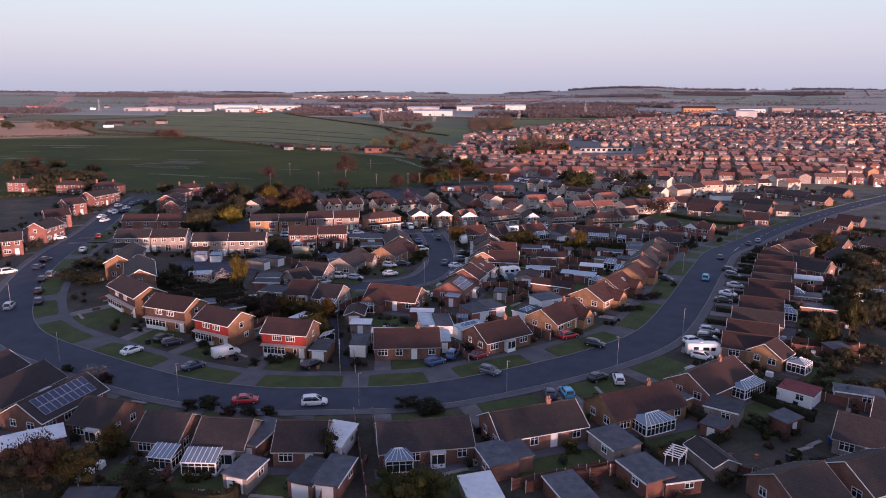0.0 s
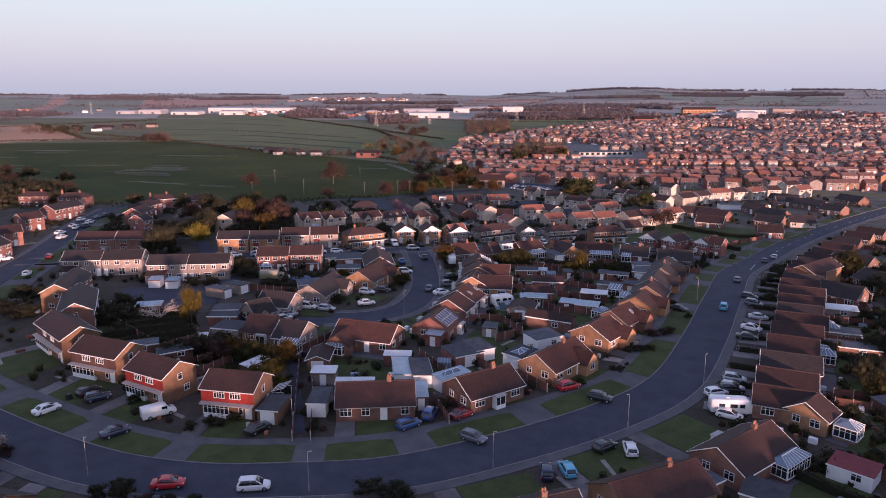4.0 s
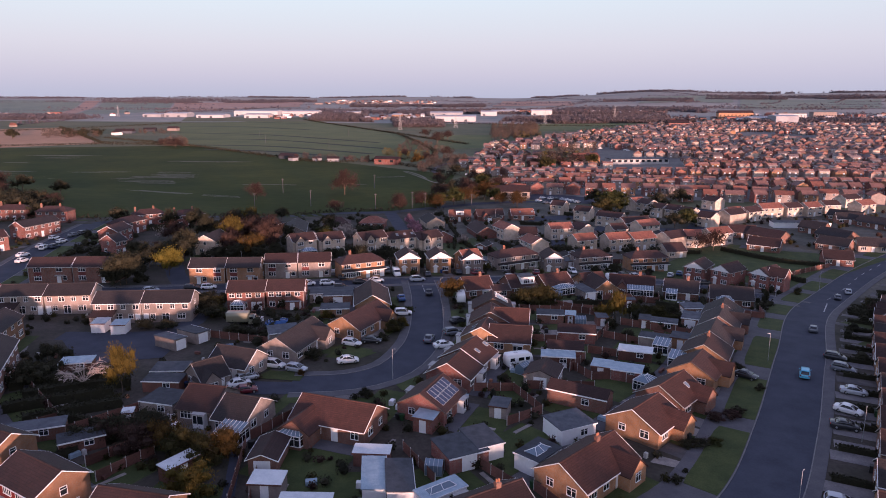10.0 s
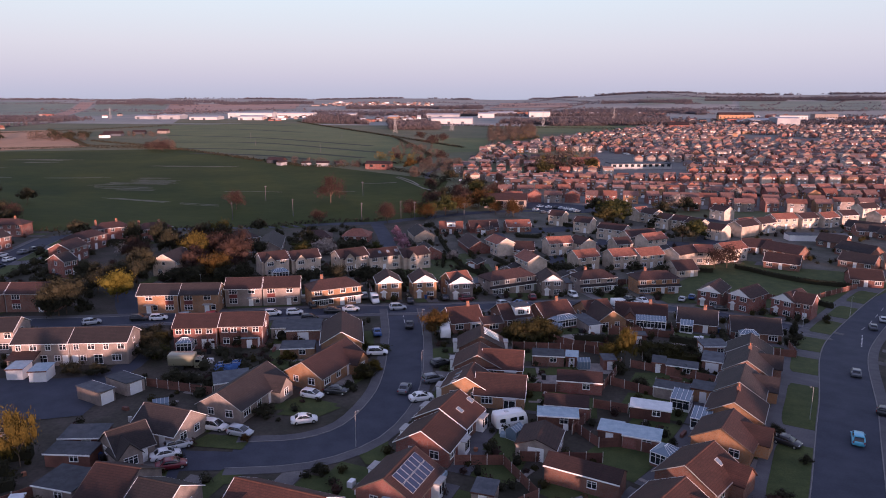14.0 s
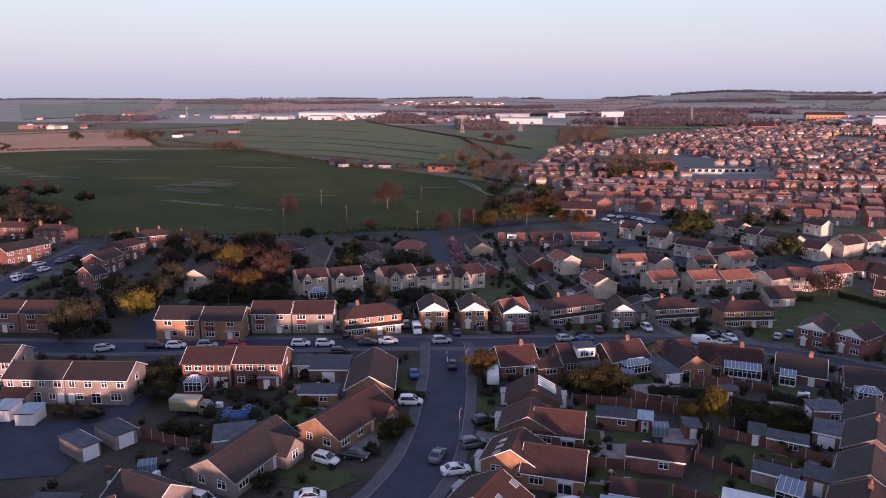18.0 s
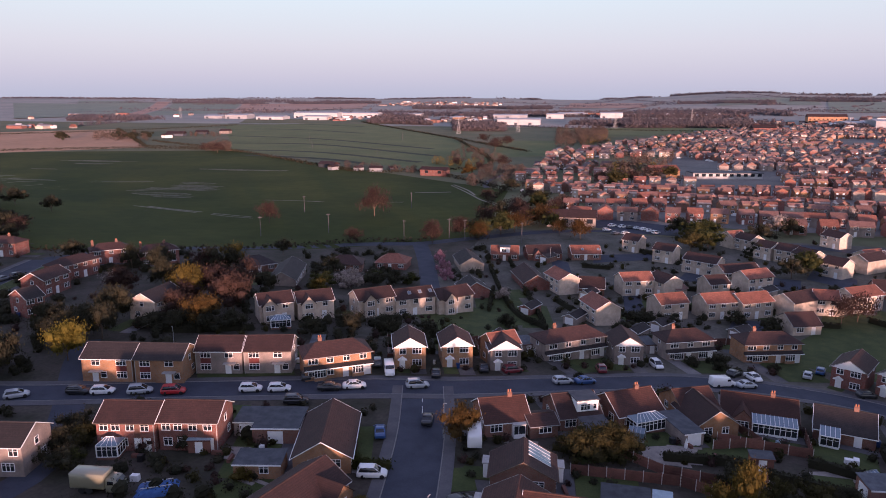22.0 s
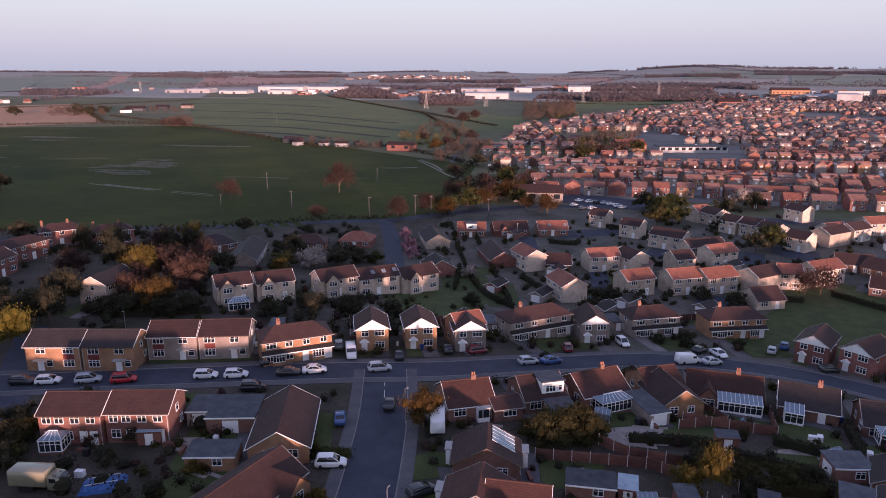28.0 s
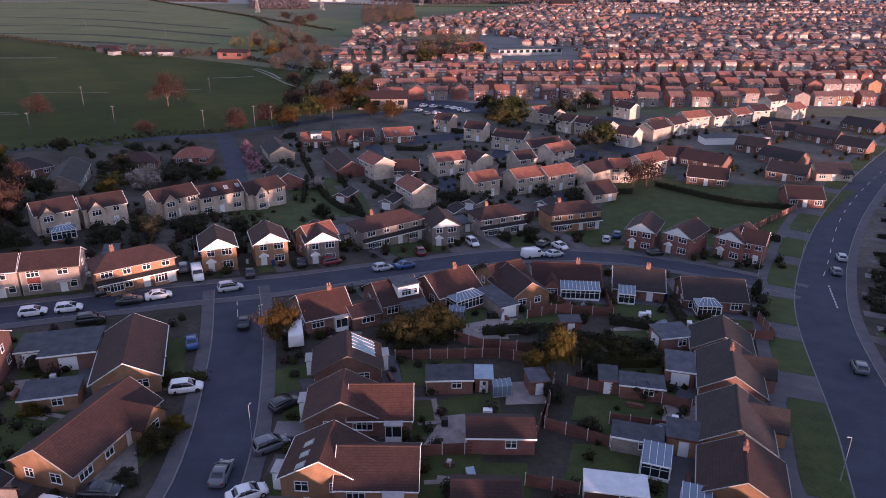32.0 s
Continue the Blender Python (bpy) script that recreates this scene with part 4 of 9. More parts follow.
def tree_model(colour, seed, thin, far=False):
    """Trunk with limbs, and a crown of leaf clumps round the limb ends, about one metre high and wide; scaled by its user."""
    key = ("tree", colour, seed, thin, far)
    if key in CACHE:
        return CACHE[key]
    rnd = random.Random(seed * 17 + 3)
    bm = bmesh.new()
    tube(bm, [Vector((0, 0, -0.05)), Vector((0.01, 0, 0.2)), Vector((0.0, 0.02, 0.45)), Vector((0.02, 0.0, 0.75))], [0.035, 0.028, 0.02, 0.008])
    ends = []
    for i in range(9):
        a, z0 = i * 2.4 + rnd.uniform(-0.3, 0.3), rnd.uniform(0.18, 0.5)
        r, z1 = rnd.uniform(0.5, 0.9), rnd.uniform(0.38, 0.86)
        q = Vector((math.cos(a) * r, math.sin(a) * r, z1))
        tube(bm, [Vector((0, 0, z0)), Vector((0, 0, z0)).lerp(q, 0.5) + Vector((0, 0, 0.05)), q], [0.014, 0.009, 0.003], 4)
        ends += [q, Vector((0, 0, z0)).lerp(q, 0.6) + Vector((0, 0, 0.06))]
    ends += [Vector((rnd.uniform(-0.25, 0.25), rnd.uniform(-0.25, 0.25), rnd.uniform(0.65, 0.92))) for _ in range(7)]
    trunk = bpy.data.meshes.new("trunk")
    bm.to_mesh(trunk)
    bm.free()
    trunk.materials.append(BARK)
    verts, faces = [], []
    count = 420 if thin else 1700 if far else 4200
    if not thin and not (far and colour in ("russet", "orange")):
        for c in ends:
            blob(verts, faces, c + Vector((rnd.gauss(0, 0.05), rnd.gauss(0, 0.05), -0.02)), rnd.uniform(0.17, 0.27), 0.10, rnd)
    for _ in range(count):
        c = rnd.choice(ends)
        x, y, z = c.x + rnd.gauss(0, 0.17), c.y + rnd.gauss(0, 0.17), c.z + rnd.gauss(0, 0.075)
        leaf(verts, faces, x, y, max(0.10, z), rnd.uniform(0.017, 0.038) * (1.35 if far else 1.12), rnd)
    crown = bpy.data.meshes.new("crown")
    crown.from_pydata(verts, [], faces)
    crown.materials.append(LEAF[colour])
    CACHE[key] = (trunk, crown)
    return CACHE[key]


TREES = []


def tree(x, y, height, radius, colour):
    seed = len(TREES) % 4
    trunk, crown = tree_model(colour, seed, colour == "bare", y > 290)
    bush = height < 5.6
    top = new("shrub" if bush else "tree")
    TREES.append(top)
    top.empty_display_size = 0.3
    k = radius
    top.matrix_basis = pose(x, y, g(x, y), 0, 0, (x * 37 + y * 11) % 360)
    tagged(top, f"{LEAFWORD[colour]} {'garden shrub with dense leaves' if bush else 'tree with a spreading uneven crown'}", "shrub" if bush else "tree", "trees and shrubs")
    scale = Matrix.Diagonal((k, k, height * 1.02, 1))
    part("trunk", trunk, None, top, m=scale)
    drop = 0.30 if bush else 0.13
    part("crown", crown, None, top, m=Matrix.Diagonal((k, k, height * (1 + drop), 1)) @ Matrix.Translation((0, 0, -drop * 0.92)))
    return top


hedge_lines()
CHALK = varied("bare_crop_streak", (0.14, 0.135, 0.10), (0.24, 0.21, 0.17), 0.05, 0.95, fine=0.3)
DARKROW = varied("dark_crop_row", (0.022, 0.030, 0.016), (0.034, 0.040, 0.022), 0.05, 0.95, fine=0.3)
STREAKS = random.Random(19)


def streak(a, b, width):
    """A pale bare line where the seed drill missed, thin and slightly bent."""
    a, b = Vector(a), Vector(b)
    mid = a.lerp(b, 0.5) + Vector((STREAKS.gauss(0, 0.8), STREAKS.gauss(0, 0.8)))
    ribbon("crop_streak", [tuple(a), tuple(mid), tuple(b)], -width / 2, width / 2, 0.16 + 0.004 * STREAKS.random(), CHALK, "pale bare streak in the green crop", "field")


for a, b, n, w in (((-308, 495), (-284, 508), 3, 1.0), ((-296, 486), (-259, 489), 4, 1.1), ((-280, 478), (-251, 480), 3, 1.0), ((-300, 512), (-254, 512), 5, 1.1), ((-296, 527), (-258, 524), 5, 1.1), ((-299, 539), (-274, 539), 3, 1.0),
                   ((-258, 443), (-207, 431), 2, 1.5), ((-203, 430), (-175, 425), 2, 1.2), ((-200, 481), (-160, 484), 1, 1.6), ((-134, 492), (-121, 495), 1, 1.5), ((-128, 536), (-108, 543), 1, 1.6), ((-118, 581), (-83, 517), 2, 1.6), ((-83, 517), (-61, 485), 2, 1.4),
                   ((-509, 659), (-437, 662), 4, 1.6), ((-477, 635), (-440, 640), 3, 1.4), ((-480, 589), (-449, 593), 2, 1.5), ((-338, 623), (-269, 628), 3, 1.3), ((-442, 526), (-390, 529), 2, 1.5), ((-365, 529), (-320, 541), 3, 1.2)):
    a, b = Vector(a), Vector(b)
    side = Vector((-(b - a).y, (b - a).x)).normalized()
    for k in range(n):
        o = side * (k - (n - 1) / 2) * STREAKS.uniform(2.2, 3.4)
        u, v = STREAKS.uniform(-0.1, 0.25), STREAKS.uniform(0.75, 1.1)
        streak(a.lerp(b, u) + o, a.lerp(b, v) + o, w * STREAKS.uniform(0.6, 1.1))
ribbon("crop_row", [(-681, 1205), (-556, 1223), (-400, 1141)], -5, 5, 0.2, DARKROW, "dark row between strips of the green field", "field")
ribbon("crop_row", [(-567, 1031), (-409, 998), (-215, 875)], -5, 5, 0.2, DARKROW, "dark row between strips of the green field", "field")
ribbon("crop_row", [(-484, 899), (-365, 903), (-185, 789)], -5, 5, 0.2, DARKROW, "dark row between strips of the green field", "field")
ribbon("crop_row", [(-422, 809), (-317, 800), (-183, 725)], -5, 5, 0.2, DARKROW, "dark row between strips of the green field", "field")
ribbon("crop_row", [(-373, 750), (-287, 736), (-228, 702)], -5, 5, 0.2, DARKROW, "dark row between strips of the green field", "field")
ribbon("crop_row", [(-805, 1414), (-661, 1430), (-484, 1355)], -5, 5, 0.2, DARKROW, "dark row between strips of the green field", "field")

# dark and russet are pale mauve: distance haze put into the leaf colour
FARLEAF = {"dark": leaves("hazed_wood_leaf", (0.150, 0.138, 0.158), (0.130, 0.118, 0.134)), "russet": leaves("hazed_copse_leaf", (0.180, 0.150, 0.158), (0.155, 0.128, 0.132)), "near": leaves("hedgerow_leaf", (0.130, 0.096, 0.078), (0.175, 0.125, 0.095)), "gold": leaves("hedgerow_gold_leaf", (0.19, 0.145, 0.05), (0.25, 0.18, 0.065))}


def clump(verts, faces, x, y, r, h, rnd):
    """A rounded, uneven tree crown, for woods far off."""
    k, z = len(verts), g(x, y)
    for i, (rr, zz) in enumerate(((0.75, 0.0), (1.0, 0.45), (0.7, 0.8))):
        for s in range(6):
            a = s * 1.047 + i * 0.5 + rnd.uniform(-0.25, 0.25)
            q = r * rr * rnd.uniform(0.75, 1.2)
            verts.append((x + q * math.cos(a), y + q * math.sin(a), z + h * zz * rnd.uniform(0.9, 1.1)))
    verts.append((x + rnd.gauss(0, r * 0.2), y, z + h))
    for i in (0, 6):
        faces += [(k + i + s, k + i + (s + 1) % 6, k + i + 6 + (s + 1) % 6, k + i + 6 + s) for s in range(6)]
    faces += [(k + 12 + s, k + 12 + (s + 1) % 6, k + 18) for s in range(6)]


def leafy(verts, faces, x, y, r, h, n, rnd):
    """A far tree or bush: n loose tufts in an uneven, upright oval that thins towards its edge."""
    z = g(x, y)
    for _ in range(n):
        a, u = rnd.uniform(0, 6.283), rnd.random()
        q = r * math.sqrt(rnd.random()) * math.sqrt(max(0.0, 1 - (2 * u - 0.9) ** 2 * 0.75))
        leaf(verts, faces, x + q * math.cos(a), y + q * math.sin(a), z + h * (0.06 + 0.94 * u), r * rnd.uniform(0.9, 1.7) / math.sqrt(n) * 1.25, rnd)


WOODS = (
    ("russet", ((-430, 1950), (260, 1930), (320, 2260), (-480, 2250))),
    ("russet", ((-120, 1440), (260, 1500), (300, 1700), (-120, 1640))),
    ("dark", ((320, 1480), (640, 1560), (660, 1660), (330, 1580))),
    ("russet", ((-26, 1416), (206, 1496), (256, 1856), (-34, 1824))),
    ("russet", ((-536, 1508), (-377, 1444), (-480, 1772), (-635, 1832))),
    ("dark", ((-650, 1872), (-324, 1788), (-378, 2076), (-737, 2116))),
    ("dark", ((11, 2088), (404, 2144), (448, 2376), (12, 2344))),
    ("dark", ((-1236, 1444), (-1088, 1528), (-1206, 1688), (-1431, 1664))),
    ("russet", ((-282, 1244), (-200, 1256), (-249, 1544), (-376, 1584))),
    ("dark", ((167, 3000), (550, 3204), (612, 3572), (209, 3760))),
    ("dark", ((-1963, 2832), (-1220, 3472), (-1316, 3740), (-2256, 3248))),
    ("dark", ((640, 3392), (1369, 3364), (1460, 3588), (693, 3672))),
    ("dark", ((-723, 2424), (-259, 2500), (-366, 3504), (-994, 3312))),
)


def far_woods():
    """Woods, hedgerows and copses of the far land, past counting, as loose leafless crowns on the rising ground."""
    rnd = random.Random(5)
    pools = {"dark": ([], []), "russet": ([], []), "near": ([], []), "gold": ([], [])}
    for key, quad in WOODS:
        a, b, c, d = [Vector(p) for p in quad]
        deep = ((d - a).length + (c - b).length) / 2
        n = int(min(3200, ((b - a).length + (c - d).length) / 2 * min(deep, 200) / 24))
        for _ in range(n):
            u, v = rnd.random(), rnd.random() ** 1.6 * min(1.0, 320 / deep)
            p = a.lerp(b, u).lerp(d.lerp(c, u), v)
            if math.sin(p.x / 61) + math.sin(p.y / 47 + p.x / 130) < -1.1:
                continue
            r = rnd.uniform(2.4, 5.0)
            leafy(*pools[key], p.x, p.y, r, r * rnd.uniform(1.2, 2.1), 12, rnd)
    # thickets and tree belts round the crop fields and beside the estate
    for key, n, low, high, quad in (
        ("near", 40, 6, 11, ((-700, 900), (-600, 893), (-650, 975), (-739, 985))), ("near", 26, 6, 11, ((-436, 775), (-412, 788), (-450, 850), (-476, 848))),
        ("near", 80, 3, 6.5, ((-165, 745), (-104, 680), (-128, 830), (-190, 900))), ("near", 70, 4, 8, ((-104, 566), (-66, 580), (-84, 690), (-116, 684))),
        ("gold", 16, 5, 9, ((-172, 706), (-128, 676), (-120, 700), (-166, 726))), ("near", 190, 6, 11, ((-84, 930), (-30, 985), (-40, 1300), (-112, 1230))),
        ("gold", 20, 5, 9, ((-60, 960), (-24, 985), (-26, 1080), (-62, 1050))), ("near", 24, 4, 8, ((-640, 1000), (-560, 990), (-560, 1030), (-650, 1050))),
        ("near", 40, 3, 6, ((-236, 664), (-160, 640), (-158, 648), (-234, 676))), ("gold", 18, 5, 9, ((-15, 655), (8, 650), (20, 700), (-10, 720))), ("near", 26, 6, 11, ((-14, 690), (26, 700), (40, 810), (-12, 760))),
        ("near", 18, 4, 8, ((110, 738), (144, 746), (146, 762), (112, 756))),
    ):
        a, b, c, d = [Vector(p) for p in quad]
        for _ in range(n):
            u, v = rnd.random(), rnd.random()
            p = a.lerp(b, u).lerp(d.lerp(c, u), v)
            h = rnd.uniform(low, high)
            leafy(*pools[key], p.x, p.y, h * rnd.uniform(0.32, 0.5), h, 110, rnd)
    # hedgerows, now and then with a tree
    for _ in range(90):
        y = 1350 + 2700 * rnd.random() ** 1.2
        x = rnd.uniform(-0.8, 0.62) * y
        if -1100 < x < 50 and 1480 < y < 1800 or x > -150 and y < 1500:
            continue
        a, n = rnd.choice((0.05, -0.1, 0.2, 1.2, 1.9)) + rnd.gauss(0, 0.1), rnd.uniform(60, 260) * (0.4 + y / 3000)
        for s in range(int(-n), int(n), 6):
            px, py = x + s * math.cos(a) + rnd.gauss(0, 1), y + s * math.sin(a) + rnd.gauss(0, 1)
            r = rnd.uniform(1.8, 3.2) if rnd.random() < 0.9 else 5.5
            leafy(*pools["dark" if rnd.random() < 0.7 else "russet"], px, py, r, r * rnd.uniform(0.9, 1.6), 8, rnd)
    # the crests
    for _ in range(9000):
        x = rnd.uniform(-3900, 3300)
        dense = math.sin(x / 290) + math.sin(x / 91 + 2) + 0.6 * math.sin(x / 33)
        if dense + rnd.gauss(0, 0.5) < (0.4 if x < 200 else -0.6):
            continue
        y = rnd.uniform(4230, 4420) - 0.32 * max(0.0, -x - 1200)
        r = rnd.uniform(4, 8)
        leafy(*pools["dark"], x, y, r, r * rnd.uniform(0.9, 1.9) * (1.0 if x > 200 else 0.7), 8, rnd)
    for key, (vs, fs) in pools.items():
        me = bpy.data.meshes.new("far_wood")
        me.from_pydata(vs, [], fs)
        tagged(part("far_wood", me, FARLEAF[key], None), {"near": "brown leafless tree belts beside the fields", "gold": "golden autumn trees along the hedges"}.get(key, "bare woods and hedgerows on the low hills, paled for haze"), "wood", kind="stuff")


far_woods()


# ---- smaller buildings, vehicles, street furniture ----
SHEDWALL = {"white": TRIM, "ochre": WALL["ochre"], "brick": WALL["brick"], "pale": WALL["pale"], "red": WALL["red"], "umber": WALL["umber"], "wood": WOOD}
WHITEROOF = varied("pale_sheet_roof", (0.50, 0.53, 0.55), (0.62, 0.64, 0.65), 0.8, 0.5, fine=0.3)
BLUEROOF = varied("blue_grey_sheet_roof", (0.22, 0.30, 0.36), (0.32, 0.40, 0.46), 0.8, 0.4, fine=0.3)
REDFELT = varied("red_felt_roof", (0.13, 0.028, 0.034), (0.17, 0.038, 0.042), 0.8, 0.8, fine=0.3)
TARP = varied("blue_tarpaulin", (0.03, 0.09, 0.26), (0.05, 0.13, 0.33), 1.5, 0.5, fine=0.3)
SHEDROOF = {"felt": FELT, "white": WHITEROOF, "blue": BLUEROOF, "brown": ROOF["brown"], "redfelt": REDFELT}
SHEDWORD = {"felt": "grey felt", "white": "pale sheet", "blue": "blue-grey sheet", "brown": "brown tiled", "redfelt": "dark red felt"}


def shed(x, y, rot, L, W, h, roof, wall, lantern=False):
    big = L * W > 14
    top = new("garage" if big else "shed")
    top.empty_display_size = 0.3
    top.matrix_basis = pose(x, y, g(x, y), 0, 0, rot)
    word = {"white": "white-panelled", "ochre": "ochre brick", "brick": "brown brick", "pale": "buff brick", "red": "red brick", "umber": "golden brick", "wood": "brown wooden"}[wall]
    tagged(top, f"{word} {'garage' if big else 'garden shed'} with a {SHEDWORD[roof]} roof", "garage" if big else "shed", "garages and sheds")
    bm = bmesh.new()
    fall = 0.25 if roof != "brown" else 0.0
    if roof == "brown":
        extrude_x(bm, [(-W / 2, -1), (W / 2, -1), (W / 2, h - 0.2), (0, h + 0.9), (-W / 2, h - 0.2)], -L / 2, L / 2)
    else:
        extrude_x(bm, [(-W / 2, -1), (W / 2, -1), (W / 2, h - 0.05), (-W / 2, h - fall)], -L / 2, L / 2)
    part("wall", bm, SHEDWALL[wall], top)
    bm = bmesh.new()
    if roof == "brown":
        extrude_x(bm, [(-W / 2 - 0.2, h - 0.3), (0, h + 0.9), (W / 2 + 0.2, h - 0.3), (W / 2 + 0.2, h - 0.18), (0, h + 1.02), (-W / 2 - 0.2, h - 0.18)], -L / 2 - 0.15, L / 2 + 0.15)
    else:
        extrude_x(bm, [(-W / 2 - 0.15, h - fall), (W / 2 + 0.15, h - 0.05), (W / 2 + 0.15, h + 0.07), (-W / 2 - 0.15, h - fall + 0.12)], -L / 2 - 0.15, L / 2 + 0.15)
    part("roof", bm, SHEDROOF[roof], top)
    bm = bmesh.new()
    box(bm, -L / 2 - 0.17, L / 2 + 0.17, -W / 2 - 0.21, -W / 2 - 0.155, h - fall - 0.08 - (0.3 if roof == "brown" else 0), h - fall + 0.13 - (0.3 if roof == "brown" else 0))
    part("fascia", bm, TRIM if big else WOOD, top)
    if lantern:
        # glazed roof lantern: a low ridge with sloping bars
        a, b = max(L, W) * 0.32, min(L, W) * 0.26
        turn = pose(0, 0, h - 0.06, 0, 0, 0 if L > W else 90)
        bm = bmesh.new()
        lo = [bm.verts.new(q) for q in ((-a, -b, 0), (a, -b, 0), (a, b, 0), (-a, b, 0))]
        hi = [bm.verts.new(q) for q in ((-a + b, 0, 0.55), (a - b, 0, 0.55))]
        for f in ((lo[0], lo[1], hi[1], hi[0]), (lo[2], lo[3], hi[0], hi[1]), (lo[1], lo[2], hi[1]), (lo[3], lo[0], hi[0]), tuple(lo[::-1])):
            bm.faces.new(f)
        ob = part("roof_lantern", bm, ROOFGLASS, top, "white framed glass roof lantern", turn)
        for p, q in ((lo_, hi_) for lo_, hi_ in ((Vector((-a, -b, 0.02)), Vector((-a + b, 0, 0.57))), (Vector((a, -b, 0.02)), Vector((a - b, 0, 0.57))), (Vector((a, b, 0.02)), Vector((a - b, 0, 0.57))), (Vector((-a, b, 0.02)), Vector((-a + b, 0, 0.57))), (Vector((-a + b, 0, 0.57)), Vector((a - b, 0, 0.57))), (Vector((-a, -b, 0.02)), Vector((a, -b, 0.02))), (Vector((0, -b, 0.02)), Vector((0, 0, 0.57))))):
            bm = bmesh.new()
            tube(bm, [p, q], [0.05, 0.05], 4)
            part("glazing_bar", bm, TRIM, ob)
    if big:
        if L > W:
            garage_door(top, -L / 2, 0, 0, -90)
            window(top, L * 0.15, -W / 2, 1.0, 0, 1.15, 0.9, 2)
        else:
            garage_door(top, 0, -W / 2, 0, 0)
    else:
        door(top, 0, -W / 2, -0.15, 0)
    return top


def conservatory(x, y, rot, L, W):
    top = new("conservatory")
    top.empty_display_size = 0.3
    top.matrix_basis = pose(x, y, g(x, y), 0, 0, rot)
    tagged(top, "white framed glass conservatory against the house", "conservatory", "conservatories")
    bm = bmesh.new()
    box(bm, -L / 2, L / 2, -W / 2, W / 2, -0.8, 0.5)
    part("base_wall", bm, WALL["brick"], top)
    hw, hr = 2.15, 3.0
    for sx, sy, turn, length in ((0, -W / 2, 0, L), (-L / 2, 0, -90, W), (L / 2, 0, 90, W)):
        window(top, sx, sy, 0.58, turn, round(length - 0.2, 1), 1.5, max(3, int(length / 0.75)))
    bm = bmesh.new()
    for sx in (-1, 1):
        for sy in (-1, 1):
            box(bm, sx * L / 2 - 0.06, sx * L / 2 + 0.06, sy * W / 2 - 0.06, sy * W / 2 + 0.06, 0.5, hw)
    box(bm, -L / 2 - 0.08, L / 2 + 0.08, -W / 2 - 0.08, W / 2 + 0.08, hw, hw + 0.1)
    part("frame", bm, TRIM, top)
    bm = bmesh.new()
    r = max(0.2, L / 2 - W * 0.35)
    lo = [bm.verts.new(p) for p in ((-L / 2 - 0.1, -W / 2 - 0.1, hw + 0.1), (L / 2 + 0.1, -W / 2 - 0.1, hw + 0.1), (L / 2 + 0.1, W / 2, hw + 0.1), (-L / 2 - 0.1, W / 2, hw + 0.1))]
    a, b = bm.verts.new((-r, 0, hr)), bm.verts.new((r, 0, hr))
    for f in ((lo[0], lo[1], b, a), (lo[2], lo[3], a, b), (lo[1], lo[2], b), (lo[3], lo[0], a), tuple(lo[::-1])):
        bm.faces.new(f)
    glass = part("roof_glass", bm, ROOFGLASS, top)
    n = max(3, int(L / 0.7))
    for i in range(n + 1):
        u = i / n
        p, q = Vector((-L / 2 - 0.1 + u * (L + 0.2), -W / 2 - 0.1, hw + 0.12)), Vector((-r + 2 * r * u, 0, hr + 0.03))
        bm = bmesh.new()
        tube(bm, [p, q], [0.03, 0.03], 4)
        part("glazing_bar", bm, TRIM, glass)
    bm = bmesh.new()
    box(bm, -r, r, -0.07, 0.07, hr - 0.02, hr + 0.09)
    part("ridge", bm, TRIM, top)
    return top


PAINTS = {"white": (0.72, 0.72, 0.72), "black": (0.015, 0.016, 0.02), "silver": (0.40, 0.42, 0.45), "grey": (0.12, 0.13, 0.15), "red": (0.42, 0.015, 0.02), "maroon": (0.14, 0.012, 0.02),
          "blue": (0.03, 0.08, 0.22), "navy": (0.015, 0.025, 0.06), "lightblue": (0.10, 0.42, 0.58), "khaki": (0.20, 0.19, 0.13)}
PAINTMAT = {}
CARGLASS = mat("car_glass", (0.015, 0.018, 0.022), 0.05, spec=0.8)
LAMPGLASS = mat("headlight_glass", (0.55, 0.56, 0.58), 0.15, spec=0.7)
TAILGLASS = mat("tail_light_glass", (0.28, 0.01, 0.01), 0.2, spec=0.6)


def paint(colour):
    if colour not in PAINTMAT:
        m = mat(colour + "_car_paint", PAINTS[colour], 0.3, 0.15 if colour in ("silver", "grey") else 0.0, 0.5)
        m.node_tree.nodes["Principled BSDF"].inputs["Coat Weight"].default_value = 0.5
        PAINTMAT[colour] = m
    return PAINTMAT[colour]


def loft(bm, sections):
    """Closed skin over rounded rectangles: (x, half width, bottom, top, inset of the top)."""
    rings = []
    for x, w, z0, z1, inset in sections:
        c = min(0.12, (z1 - z0) * 0.3)
        ring = [(-w + 0.05, z0), (w - 0.05, z0), (w, z0 + c), (w, z0 + (z1 - z0) * 0.55), (w - inset, z1 - c * 0.4), (w - inset - 0.1, z1), (-w + inset + 0.1, z1), (-w + inset, z1 - c * 0.4), (-w, z0 + (z1 - z0) * 0.55), (-w, z0 + c)]
        rings.append([bm.verts.new((x, y, z)) for y, z in ring])
    for a, b in zip(rings, rings[1:]):
        for k in range(10):
            bm.faces.new((a[k], a[(k + 1) % 10], b[(k + 1) % 10], b[k]))
    bm.faces.new(rings[0][::-1])
    bm.faces.new(rings[-1])
    for f in bm.faces:
        f.smooth = True
    bmesh.ops.recalc_face_normals(bm, faces=bm.faces[:])


